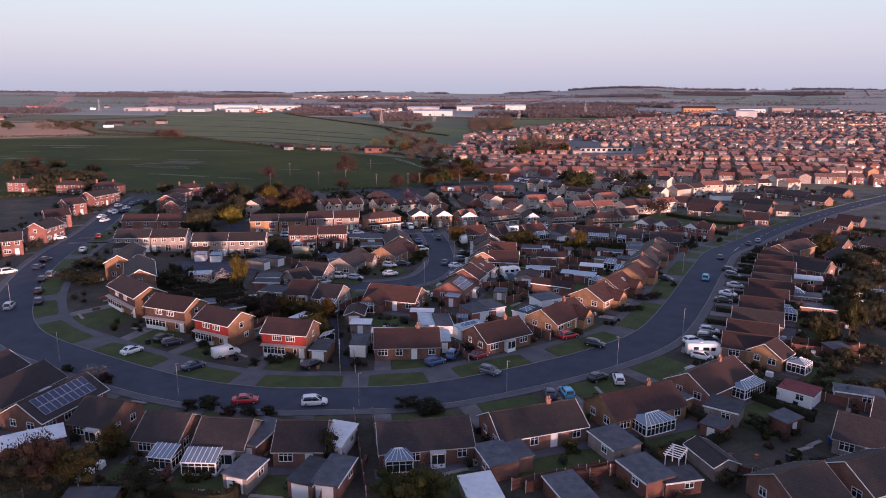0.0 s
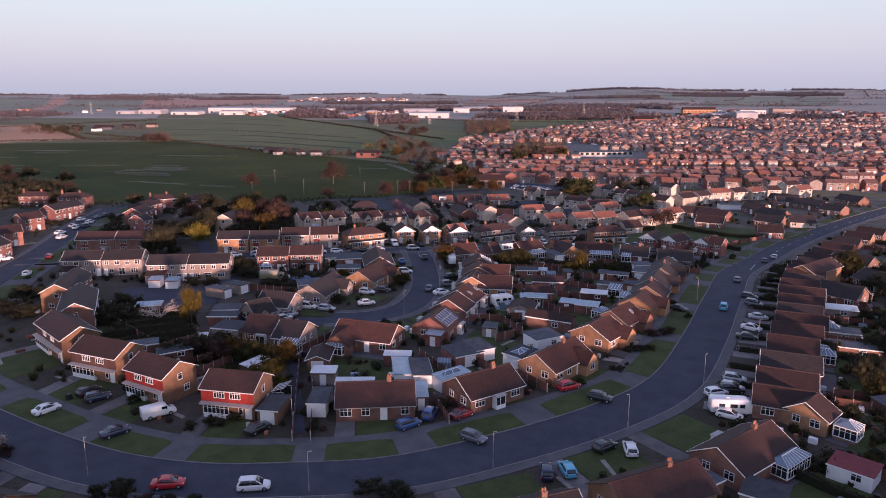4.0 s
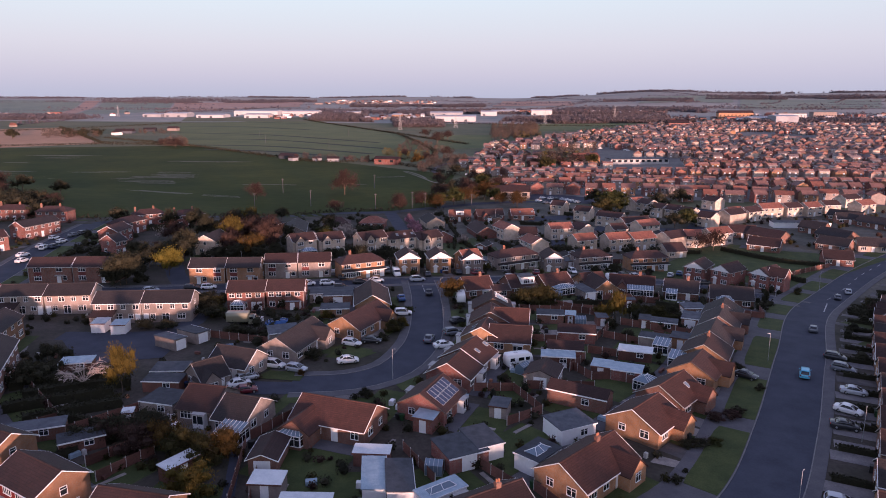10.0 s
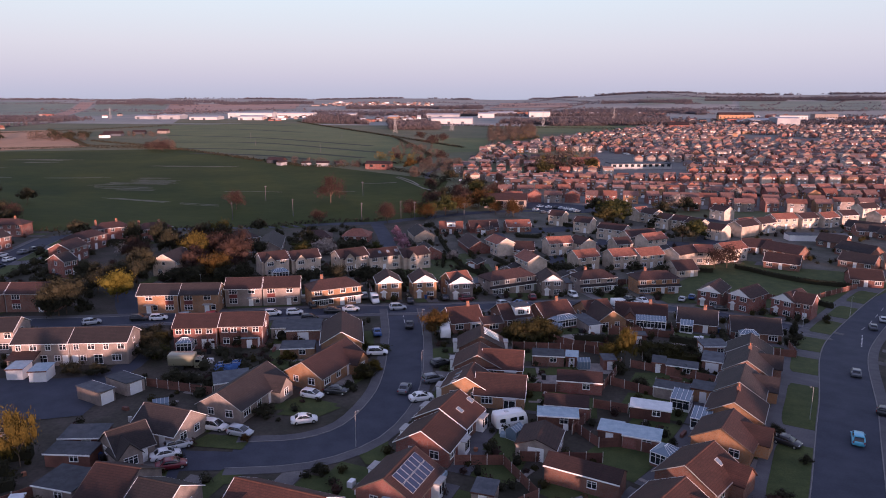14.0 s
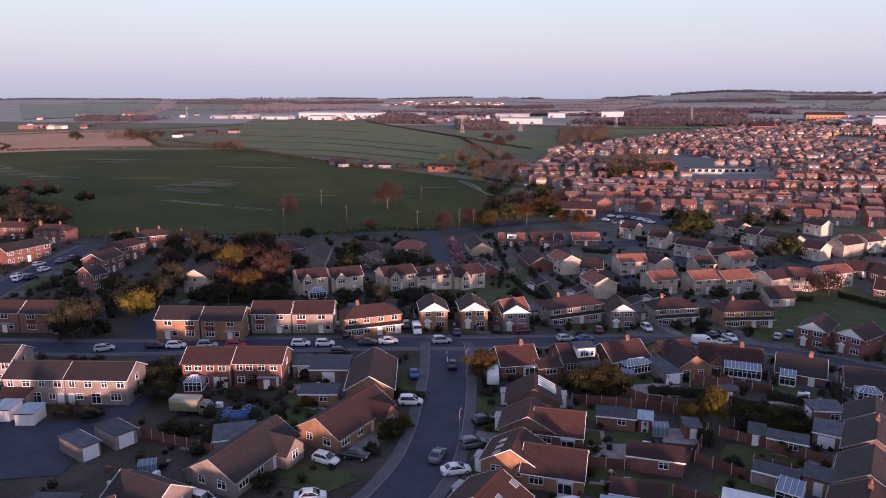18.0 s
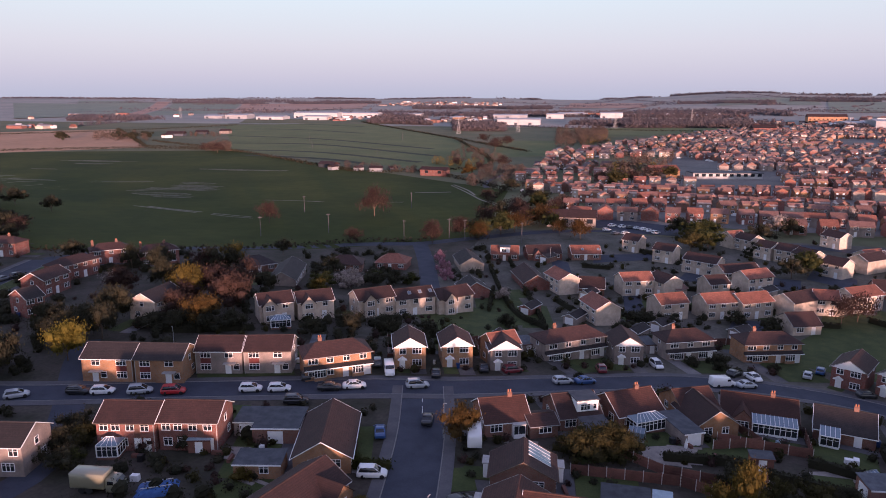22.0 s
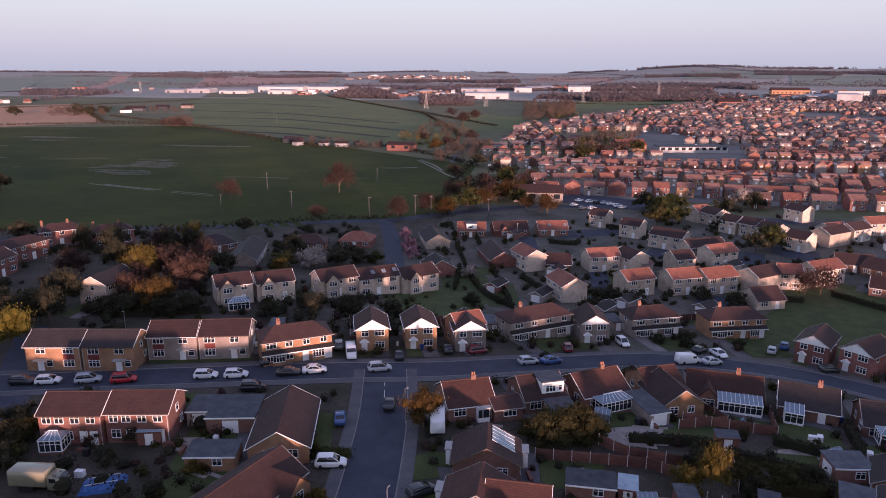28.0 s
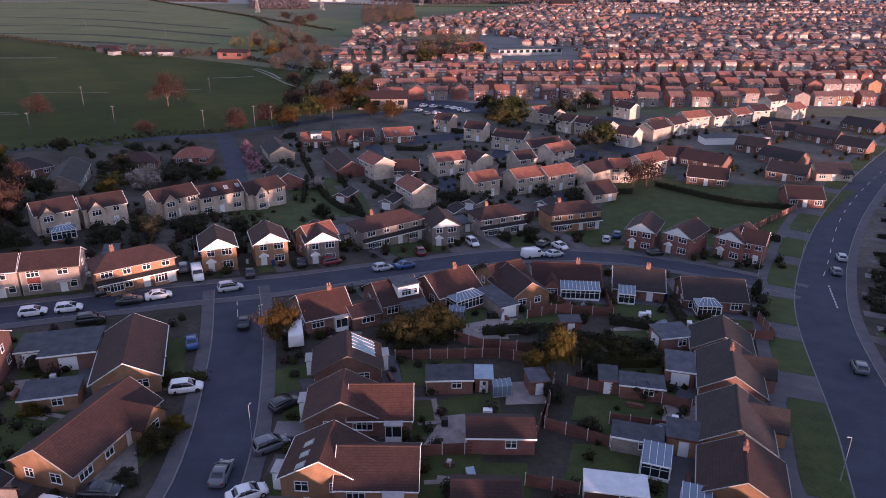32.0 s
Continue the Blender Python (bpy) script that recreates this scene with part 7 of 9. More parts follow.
conservatory(-16.6, 80.7, 14, 3.6, 3.6)
conservatory(18.8, 96.4, 33, 5.5, 4)
conservatory(48.6, 121.8, 50, 3.0, 3.2)
conservatory(36.5, 111.2, 44, 6, 3)
conservatory(3.4, 232.2, 35, 5.4, 2.8)
conservatory(43.6, 232.8, -5, 3.8, 2.8)
conservatory(-76.6, 261.7, 30, 4.4, 3.2)
conservatory(63.1, 168.2, -20, 3.4, 3)
conservatory(56.6, 152.4, -20, 3.4, 3)
conservatory(63.0, 165.8, -20, 4, 3)
conservatory(56.1, 150.8, -20, 4, 3)
shed(106.6, 378.4, 5, 24, 6, 2.5, "felt", "white")
hedge([(18.9, 221.3), (24.5, 219.8), (30.0, 218.6)])
hedge([(5.7, 222.0), (14.8, 223.4), (17.6, 222.8)])
hedge([(61.8, 321.9), (76.9, 306.2), (90.9, 300.6)])
hedge([(-46.1, 354.5), (-29.5, 302.7), (-18.7, 287.2)])
fence([(-33.1, 110.9), (-42.6, 142.8)])
fence([(-30.4, 111.2), (-39.1, 140.6)])
fence([(-26.3, 94.4), (-19.3, 73.3)])
fence([(-23.4, 94.8), (-16.4, 73.7)])
fence([(-1.4, 77.5), (10.0, 83.5)])
fence([(52.2, 136.1), (66.9, 133.7)])
fence([(-62.0, 133.7), (-56.9, 141.8)])
fence([(72.7, 283.5), (92.1, 300.6)])
fence([(-23.3, 175.5), (-22.0, 190.9)])
tree(-143.9, 876.6, 14, 9, "russet")
tree(-141.7, 938.2, 12, 8, "russet")
tree(-178.0, 980.4, 12, 8, "russet")
tree(-104.3, 706.3, 10, 7, "russet")
tree(-118.4, 634.9, 9, 6, "amber")
tree(-114.1, 657.1, 8, 6, "russet")
tree(-142.6, 697.5, 8, 6, "russet")
tree(-72.6, 558.7, 8, 6, "dark")
tree(-56.3, 521.7, 8, 6, "russet")
tree(-47.6, 506.9, 8, 6, "golive")
tree(-63.8, 437.1, 9, 6, "russet")
tree(-60.1, 455.8, 9, 6, "dark")
tree(-55.1, 470.6, 9, 7, "russet")
tree(-45.1, 441.9, 8, 6, "golive")
tree(-34.3, 457.0, 7, 5, "dark")
tree(-33.4, 492.6, 8, 6, "russet")
tree(-77.0, 504.3, 8, 5, "russet")
tree(-8.5, 599.3, 10, 8, "golive")
tree(0.8, 614.9, 10, 8, "russet")
tree(14.8, 639.5, 10, 8, "russet")
tree(-18.5, 610.2, 9, 7, "russet")
tree(27.5, 657.5, 9, 7, "golive")
tree(-6.1, 682.4, 9, 8, "russet")
tree(-419.2, 770.5, 10, 9, "russet")
tree(-444.3, 788.0, 9, 8, "russet")
tree(-633.6, 908.4, 12, 9, "dark")
tree(-629.8, 932.4, 12, 9, "dark")
tree(-668.9, 924.4, 12, 9, "dark")
tree(-710.1, 870.5, 14, 9, "dark")
tree(-234.1, 323.0, 9, 6, "dark")
tree(-234.9, 333.2, 9, 6, "dark")
tree(-222.4, 330.4, 8, 5, "russet")
tree(-76.6, 389.2, 8, 4, "russet")
tree(23.2, 402.6, 8, 6, "golive")
tree(30.2, 408.1, 8, 6, "olive")
tree(52.6, 426.7, 8, 6, "dark")
tree(-109.8, 243.8, 8, 4, "dark")
tree(-115.0, 241.3, 7, 4, "dark")
tree(-117.4, 237.9, 6, 4, "dark")
tree(-123.1, 282.5, 9, 3.5, "dark")
tree(-121.6, 304.0, 9, 4, "dark")
tree(-118.2, 309.2, 8, 3.5, "dark")
tree(-171.6, 303.9, 7, 4, "dark")
tree(-131.3, 276.2, 7, 4.5, "russet")
tree(-104.0, 252.9, 4, 4, "dark")
tree(-97.1, 253.6, 5, 4, "dark")
tree(-90.9, 254.2, 5, 4, "dark")
tree(-86.1, 256.7, 5, 3.5, "dark")
tree(-106.4, 268.8, 7, 4, "russet")
tree(-107.7, 281.6, 8, 4, "russet")
tree(-96.7, 290.6, 6, 3.5, "dark")
tree(-88.8, 319.5, 7, 4, "dark")
tree(-83.9, 298.1, 4.5, 3, "yellow")
tree(-78.1, 307.0, 4.5, 3.5, "blossom")
tree(-74.3, 315.0, 5, 4, "dark")
tree(-69.1, 320.9, 5, 4, "dark")
tree(-64.8, 323.3, 4, 3, "olive")
tree(-67.5, 258.6, 4, 3, "dark")
tree(-61.6, 266.0, 4.5, 3.5, "dark")
tree(-52.8, 267.6, 4.5, 3.5, "dark")
tree(-43.4, 269.2, 4, 3, "dark")
tree(-122.5, 349.6, 6, 3.5, "dark")
tree(-139.4, 280.8, 5, 3, "bare")
tree(-28.6, 286.4, 3.5, 2.5, "dark")
tree(-0.7, 291.3, 4, 3, "dark")
tree(1.9, 302.8, 4, 3.5, "dark")
tree(10.7, 303.1, 4, 3.5, "dark")
tree(35.5, 307.9, 4, 3, "dark")
tree(19.4, 272.9, 3.6, 2.2, "dark")
tree(13.6, 272.1, 2.5, 1.5, "dark")
tree(-69.2, 405.7, 8, 4, "russet")
tree(-60.0, 401.0, 8, 4.5, "orange")
tree(-53.4, 424.5, 9, 5, "olive")
tree(-50.4, 452.0, 10, 6, "russet")
tree(-38.9, 445.9, 10, 6, "orange")
tree(-34.9, 464.6, 10, 6, "russet")
tree(-46.7, 482.3, 9, 6, "olive")
tree(-20.4, 419.6, 7, 3.5, "orange")
tree(30.5, 426.7, 8, 5, "olive")
tree(67.1, 444.4, 8, 5, "dark")
tree(59.6, 380.9, 7, 4.5, "olive")
tree(54.3, 318.5, 7, 4, "russet")
tree(5.1, 304.1, 4, 3, "dark")
tree(27.7, 311.1, 4, 3, "dark")
tree(-34.6, 315.3, 4, 2.5, "blossom")
tree(-32.5, 430.5, 8, 5, "olive")
vehicle("car", -7.4, 448.1, 41, "white")
vehicle("car", -2.8, 446.4, 41, "white")
vehicle("car", 0.6, 444.6, 41, "black")
vehicle("car", 3.8, 444.1, 41, "silver")
vehicle("car", 6.7, 442.1, 40, "white")
vehicle("car", 9.5, 438.8, 40, "white")
vehicle("car", 11.5, 435.4, 40, "white")
vehicle("car", -5.6, 429.2, 40, "grey")
vehicle("car", -1.4, 430.4, 40, "white")
vehicle("car", -9.4, 436.1, 41, "white")
hedge([(-42.4, 370.4), (-30.2, 329.0), (-19.7, 291.1)])
hedge([(-102.3, 250.6), (-93.2, 252.8), (-81.2, 257.9)])
tree(-82.0, 205.9, 4, 3, "dark")
tree(-80.1, 201.3, 4, 3, "dark")
tree(-78.7, 202.9, 3.5, 3, "golive")
tree(-75.8, 196.6, 3.5, 3, "dark")
tree(-65.5, 185.9, 3, 2.5, "dark")
tree(-68.8, 204.9, 3, 2, "russet")
tree(-63.3, 206.5, 3, 2, "dark")
tree(-38.7, 209.7, 3, 1.8, "russet")
tree(-36.7, 207.9, 2.5, 1.6, "olive")
tree(-32.7, 194.2, 3, 2, "golive")
tree(-31.6, 197.9, 2.5, 1.5, "yellow")
tree(-34.1, 189.2, 1.6, 1.2, "dark")
tree(-65.3, 210.5, 3, 1.8, "dark")
tree(-50.2, 200.8, 2.2, 1.6, "yellow")
tree(14.0, 216.6, 3, 2, "dark")
tree(20.0, 214.1, 3.5, 2.5, "golive")
tree(24.1, 214.7, 3.5, 2.5, "golive")
tree(28.5, 215.8, 3.2, 2.5, "dark")
tree(16.8, 197.4, 2.5, 1.6, "dark")
tree(13.7, 204.5, 2.5, 1.5, "dark")
tree(25.0, 205.3, 2.5, 2, "dark")
tree(20.6, 211.6, 3, 2.2, "dark")
tree(-8.4, 251.5, 2, 1.2, "dark")
tree(30.3, 274.3, 2.5, 1.5, "dark")
tree(19.2, 271.9, 2.5, 1.5, "dark")
tree(4.5, 207.1, 2.2, 1.4, "olive")
patch("patio", [(-3.3, 194.0), (2.1, 195.2), (3.0, 201.5), (-0.4, 200.8)])
patch("patio", [(7.4, 203.2), (12.6, 203.5), (12.7, 208.8), (8.1, 208.4)])
patch("patio", [(2.4, 221.0), (11.1, 222.0), (11.6, 228.3), (3.6, 226.9)])
patch("patio", [(25.3, 197.7), (30.2, 198.8), (31.9, 204.4), (27.2, 203.3)])
patch("patio", [(25.4, 223.2), (32.7, 224.1), (32.7, 228.2), (25.8, 225.4)])
patch("patio", [(-39.1, 188.9), (-33.1, 190.1), (-35.8, 196.2), (-39.6, 196.3)])
patch("patio", [(-55.9, 205.1), (-51.8, 205.9), (-53.7, 209.2), (-57.2, 208.5)])
patch("lawn", [(15.0, 200.0), (24.6, 199.8), (26.2, 206.4), (16.6, 205.1)])
patch("lawn", [(0.1, 201.7), (6.0, 202.9), (6.0, 206.0), (0.5, 204.9)])
patch("lawn", [(24.0, 219.2), (30.5, 219.7), (31.3, 225.0), (25.6, 224.4)])
patch("lawn", [(11.8, 187.5), (18.0, 187.5), (19.4, 195.2), (14.4, 195.5)])
patch("lawn", [(-2.8, 187.4), (3.9, 188.1), (3.9, 194.7), (-2.3, 193.4)])
patch("lawn", [(2.4, 226.8), (7.4, 228.2), (6.9, 232.4), (2.3, 230.4)])
patch("lawn", [(10.1, 223.0), (16.0, 224.6), (16.5, 229.0), (10.9, 227.3)])
patch("lawn", [(-46.0, 178.5), (-34.8, 180.9), (-34.0, 182.9), (-41.3, 184.8)])
tree(-49.8, 112.5, 1.5, 1.1, "dark")
tree(-47.3, 114.3, 1.6, 1.2, "dark")
tree(-44.5, 116.0, 1.5, 1.1, "dark")
tree(-63.5, 120.1, 1.5, 1.2, "dark")
tree(-52.9, 93.9, 1.8, 1.3, "dark")
tree(-50.0, 94.3, 2, 1.4, "dark")
tree(-45.9, 92.6, 1.8, 1.3, "russet")
tree(-42.8, 93.0, 1.8, 1.3, "dark")
tree(-39.6, 93.5, 1.8, 1.3, "dark")
tree(-81.9, 105.2, 1.5, 1, "dark")
tree(-15.6, 96.7, 1.8, 1.2, "dark")
tree(-13.6, 97.6, 1.8, 1.2, "dark")
tree(-72.3, 101.8, 2, 1.3, "russet")
tree(-94.6, 167.1, 3.5, 2, "dark")
tree(-123.6, 172.3, 3, 2.5, "dark")
tree(-118.2, 170.8, 3, 2, "dark")
tree(-111.3, 158.1, 2.5, 2, "dark")
tree(-31.0, 114.0, 1.8, 1, "dark")
tree(-32.5, 195.3, 2.5, 1.8, "dark")
tree(-44.5, 176.9, 2.2, 2, "dark")
tree(-43.8, 168.3, 1.2, 0.8, "orange")
tree(-81.8, 187.3, 2.5, 2.2, "dark")
tree(-86.9, 187.5, 2.5, 2.2, "dark")
tree(-80.7, 196.8, 3.5, 1.6, "dark")
tree(-75.1, 197.7, 3, 1.8, "olive")
tree(-67.2, 138.9, 3, 2.5, "dark")
tree(-63.0, 141.2, 3.5, 2.5, "russet")
tree(-29.8, 161.2, 1.8, 1.2, "dark")
tree(-240.9, 313.5, 9, 6, "dark")
tree(-229.9, 310.5, 8, 6, "dark")
tree(-225.1, 316.0, 9, 6, "dark")
tree(-211.9, 308.8, 7, 5, "dark")
tree(-252.4, 332.0, 9, 6, "dark")
tree(-241.8, 330.1, 9, 6, "dark")
tree(-216.8, 320.5, 7, 5, "dark")
tree(-237.4, 304.8, 8, 6, "dark")
patch("yard", [(-100, 178), (-87, 166), (-73.5, 172), (-76, 188)])
patch("yard", [(-53.4, 158.1), (-51.2, 164.1), (-40.7, 165.2), (-42.0, 160.1)])
patch("yard", [(-42.3, 160.3), (-40.9, 165.4), (-38.4, 171.1), (-31.2, 162.6)])
patch("lawn", [(-51.7, 165.5), (-50.3, 169.3), (-43.1, 169.5), (-43.1, 165.6)])
patch("lawn", [(-42.6, 177.3), (-40.9, 183.9), (-33.1, 181.5), (-35.8, 177.5)])
patch("lawn", [(-43.8, 155.7), (-43.3, 160.1), (-39.7, 160.9), (-40.6, 157.0)])
patch("lawn", [(-26.1, 167.3), (-22.8, 172.2), (-20.7, 165.1), (-24.1, 164.6)])
patch("lawn", [(-97.6, 225.0), (-81.7, 231.6), (-79.6, 228.8), (-94.9, 222.2)])
patch("lawn", [(-78.9, 232.4), (-62.0, 238.8), (-60.1, 236.2), (-76.9, 230.0)])
patch("lawn", [(-42.2, 312.3), (-31.3, 321.1), (-21.0, 292.1), (-34.2, 281.9)])
patch("lawn", [(-24.0, 210.9), (-20.6, 212.2), (-18.6, 206.5), (-22.1, 205.2)])
patch("lawn", [(2.9, 229.3), (6.0, 230.8), (6.4, 227.0), (3.1, 225.5)])
patch("patio", [(2.6, 223.8), (8.8, 225.9), (9.6, 220.7), (3.8, 220.5)])
patch("yard", [(0.1, 304.8), (6.1, 306.9), (3.7, 332.4), (-1.1, 331.1)])
patch("yard", [(25.2, 306.0), (42.1, 306.2), (44.1, 315.6), (27.6, 315.0)])
patch("yard", [(15.7, 354.1), (51.3, 350.1), (54.3, 364.5), (20.3, 370.6)])
patch("yard", [(-22.8, 345.2), (-14.8, 333.7), (-20.6, 369.8), (-27.2, 375.2)])
patch("yard", [(56.4, 366.5), (68.3, 355.9), (72.4, 370.7), (61.1, 380.0)])
patch("yard", [(-11.9, 372.1), (17.6, 387.3), (18.2, 397.1), (-12.6, 384.9)])
patch("lawn", [(9.2, 317.1), (21.3, 322.4), (21.6, 328.4), (10.2, 323.7)])
patch("lawn", [(32.9, 322.3), (43.5, 326.2), (44.5, 332.9), (34.2, 329.0)])
patch("lawn", [(47.4, 312.8), (59.9, 311.8), (64.3, 326.7), (51.7, 325.3)])
patch("lawn", [(-24.6, 286.6), (-16.9, 290.6), (-21.6, 312.6), (-27.7, 311.3)])
hedge([(7.0, 316.5), (22.9, 323.3)])
hedge([(22.8, 322.8), (32.5, 329.7)])
hedge([(31.2, 320.4), (44.7, 325.5)])
hedge([(-7.4, 320.7), (-8.5, 349.1)])
hedge([(17.5, 342.4), (32.6, 341.4)])
hedge([(-20.0, 319.6), (-12.7, 307.0)])
hedge([(42.3, 313.7), (52.9, 314.3)])
hedge([(-15.3, 364.3), (-5.7, 363.6)])
hedge([(1.6, 396.7), (23.0, 381.5)])
hedge([(42.6, 400.8), (60.0, 391.5)])
hedge([(-35.5, 299.4), (-39.4, 326.2)])
hedge([(59.9, 353.7), (71.0, 344.4)])
conservatory(-72.1, 201.7, 17, 3.0, 2.6)
shed(-60.6, 206.9, 17, 3.2, 2.4, 2.2, "blue", "wood")
patch("yard", [(-53.3, 165.8), (-51.8, 166.0), (-32.0, 113.5), (-33.7, 113.3)])
shed(-61.8, 249.9, 17, 2.6, 5.2, 2.4, "felt", "brick")
shed(-21.1, 267.8, 24, 2.6, 5.2, 2.4, "felt", "pale")
shed(4.7, 280.8, 24, 2.6, 5.2, 2.4, "felt", "pale")
tree(26.8, 161.9, 1.5, 1.6, "russet")
tree(29.3, 163.0, 1.5, 1.6, "russet")
tree(30.8, 164.6, 1.3, 1.4, "dark")
tree(22.9, 153.1, 1.3, 1.5, "dark")
tree(25.2, 154.0, 1.1, 1.2, "olive")
tree(10.2, 135.9, 1.3, 1.2, "olive")
tree(18.1, 142.7, 1.1, 1.0, "dark")
tree(20.7, 152.7, 1.2, 1.2, "dark")
tree(36.8, 175.0, 1.3, 1.0, "dark")
tree(35.1, 183.7, 1.5, 1.3, "dark")
tree(52.2, 232.0, 2.6, 1.5, "dark")
tree(55.4, 240.8, 4.5, 1.0, "dark")
tree(-1.2, 171.4, 2.2, 1.6, "golive")
tree(-7.2, 170.5, 1.8, 1.2, "dark")
patch("patio", [(15.2, 147.3), (21.1, 145.7), (21.9, 147.1), (16.5, 149.4)])
patch("patio", [(20.8, 156.9), (26.3, 154.2), (27.2, 155.8), (21.8, 159.7)])
patch("patio", [(36.2, 186.0), (39.9, 184.5), (45.7, 204.2), (42.0, 204.6)])
tree(-113.5, 220.7, 9, 4, "dark")
tree(-114.8, 217.1, 6, 3, "dark")
tree(-80.9, 201.5, 3.5, 2.5, "dark")
tree(-82.1, 206.9, 3, 2.2, "dark")
vehicle("car", -175.8, 271.9, 86, "white")
vehicle("car", -168.8, 266.8, 85, "white")
vehicle("car", -170.0, 258.7, 85, "silver")
vehicle("car", -160.4, 238.5, 82, "white")
vehicle("car", -172.4, 277.4, 86, "grey")
vehicle("car", -171.4, 281.4, 85, "black")
vehicle("car", -164.9, 258.2, 84, "navy")
tree(58.2, 153.8, 4, 2.5, "dark")
tree(51.3, 127.5, 3, 2, "dark")
tree(58.7, 128.5, 3, 2.2, "dark")
tree(64.4, 129.2, 3.5, 2.5, "dark")
tree(42.2, 111.9, 2.5, 2, "dark")
tree(47.9, 112.7, 2.5, 2, "golive")
tree(76.9, 156.3, 6, 3.5, "dark")
tree(68.2, 155.2, 5, 3, "dark")
tree(34.8, 99.0, 2.5, 1.8, "dark")
tree(21.4, 89.6, 2.2, 1.6, "dark")
tree(16.2, 90.4, 2, 1.4, "dark")
tree(39.8, 86.8, 2.5, 2, "dark")
tree(26.3, 82.3, 2.2, 1.8, "dark")
tree(59.1, 114.1, 3, 2.4, "dark")
tree(38.9, 116.0, 2.2, 1.8, "dark")
tree(86.2, 175.7, 6, 4, "dark")
tree(76.5, 166.7, 6, 4, "dark")
tree(-2.0, 82.6, 2, 1.6, "dark")
tree(6.6, 88.3, 2, 1.4, "olive")
hedge([(37.1, 109.9), (44.1, 102.5)])
fence([(51.0, 132.5), (58.5, 130.6), (65.4, 128.0)])
fence([(46.0, 112.4), (51.5, 108.5), (55.7, 106.5)])
fence([(5.4, 80.8), (13.9, 84.8)])
fence([(23.3, 87.5), (29.6, 84.1)])


# ---- the middle gardens: bare tree, glazed lean-tos, fences and hedge rows ----
TWIG = varied("pale_twigs", (0.34, 0.28, 0.25), (0.46, 0.39, 0.35), 2.0, 0.9)


def bare_tree(x, y, height, spread):
    """A leafless garden tree: a short trunk that forks into arching pale boughs and twigs."""
    rnd = random.Random(23)
    top = new("tree")
    top.matrix_basis = pose(x, y, g(x, y))
    tagged(top, "leafless pale garden tree with arching twigs", "tree", "trees and shrubs")
    bm = bmesh.new()
    tube(bm, [Vector((0, 0, -0.1)), Vector((0.05, 0, height * 0.18)), Vector((0, 0.05, height * 0.34))], [0.22, 0.17, 0.14])
    part("trunk", bm, TWIG, top)
    bm = bmesh.new()
    ends = []
    for i in range(13):
        a = i * 2.4 + rnd.uniform(-0.3, 0.3)
        r = spread * rnd.uniform(0.55, 0.95)
        p0 = Vector((0, 0, height * rnd.uniform(0.2, 0.34)))
        p2 = Vector((math.cos(a) * r, math.sin(a) * r, height * rnd.uniform(0.55, 0.95)))
        p1 = p0.lerp(p2, 0.5) + Vector((0, 0, height * 0.12))
        tube(bm, [p0, p1, p2], [0.10, 0.06, 0.03], 4)
        ends += [(p1, a), (p1.lerp(p2, 0.5), a), (p2, a)]
    for p, a in ends:
        for _ in range(9):
            b, n = a + rnd.gauss(0, 0.9), rnd.uniform(0.6, 1.5)
            q = p + Vector((math.cos(b) * n, math.sin(b) * n, rnd.uniform(-0.35, 0.6)))
            tube(bm, [p, p.lerp(q, 0.5) + Vector((0, 0, 0.12)), q], [0.035, 0.025, 0.012], 3)
    part("crown", bm, TWIG, top)


bare_tree(-78.6, 156.2, 5.2, 4.4)


def lean_to(x, y, rot, L, W, lo=2.05, hi=2.75):
    """A glazed lean-to whose roof falls to its own -y side, with white bars and a low wall."""
    top = new("conservatory")
    top.matrix_basis = pose(x, y, g(x, y), 0, 0, rot)
    tagged(top, "white framed lean-to conservatory with a sloping glass roof", "conservatory", "conservatories")
    bm = bmesh.new()
    box(bm, -L / 2, L / 2, -W / 2, W / 2, -0.8, 0.45)
    part("base_wall", bm, TRIM, top)
    for sx, sy, turn, length in ((0, -W / 2, 0, L), (-L / 2, 0, -90, W), (L / 2, 0, 90, W)):
        window(top, sx, sy, 0.52, turn, round(length - 0.2, 1), 1.45, max(2, int(length / 0.8)))
    bm = bmesh.new()
    extrude_x(bm, [(-W / 2 - 0.12, lo), (W / 2, hi), (W / 2, hi + 0.05), (-W / 2 - 0.12, lo + 0.05)], -L / 2 - 0.08, L / 2 + 0.08)
    glass = part("roof_glass", bm, ROOFGLASS, top)
    n = max(3, int(L / 0.65))
    for i in range(n + 1):
        xx = -L / 2 + i * L / n
        bm = bmesh.new()
        extrude_x(bm, [(-W / 2 - 0.14, lo + 0.05), (W / 2, hi + 0.05), (W / 2, hi + 0.12), (-W / 2 - 0.14, lo + 0.12)], xx - 0.022, xx + 0.022)
        part("glazing_bar", bm, TRIM, glass)
    bm = bmesh.new()
    box(bm, -L / 2 - 0.1, L / 2 + 0.1, -W / 2 - 0.22, -W / 2 - 0.13, lo - 0.04, lo + 0.1)
    part("gutter", bm, TRIM, top)


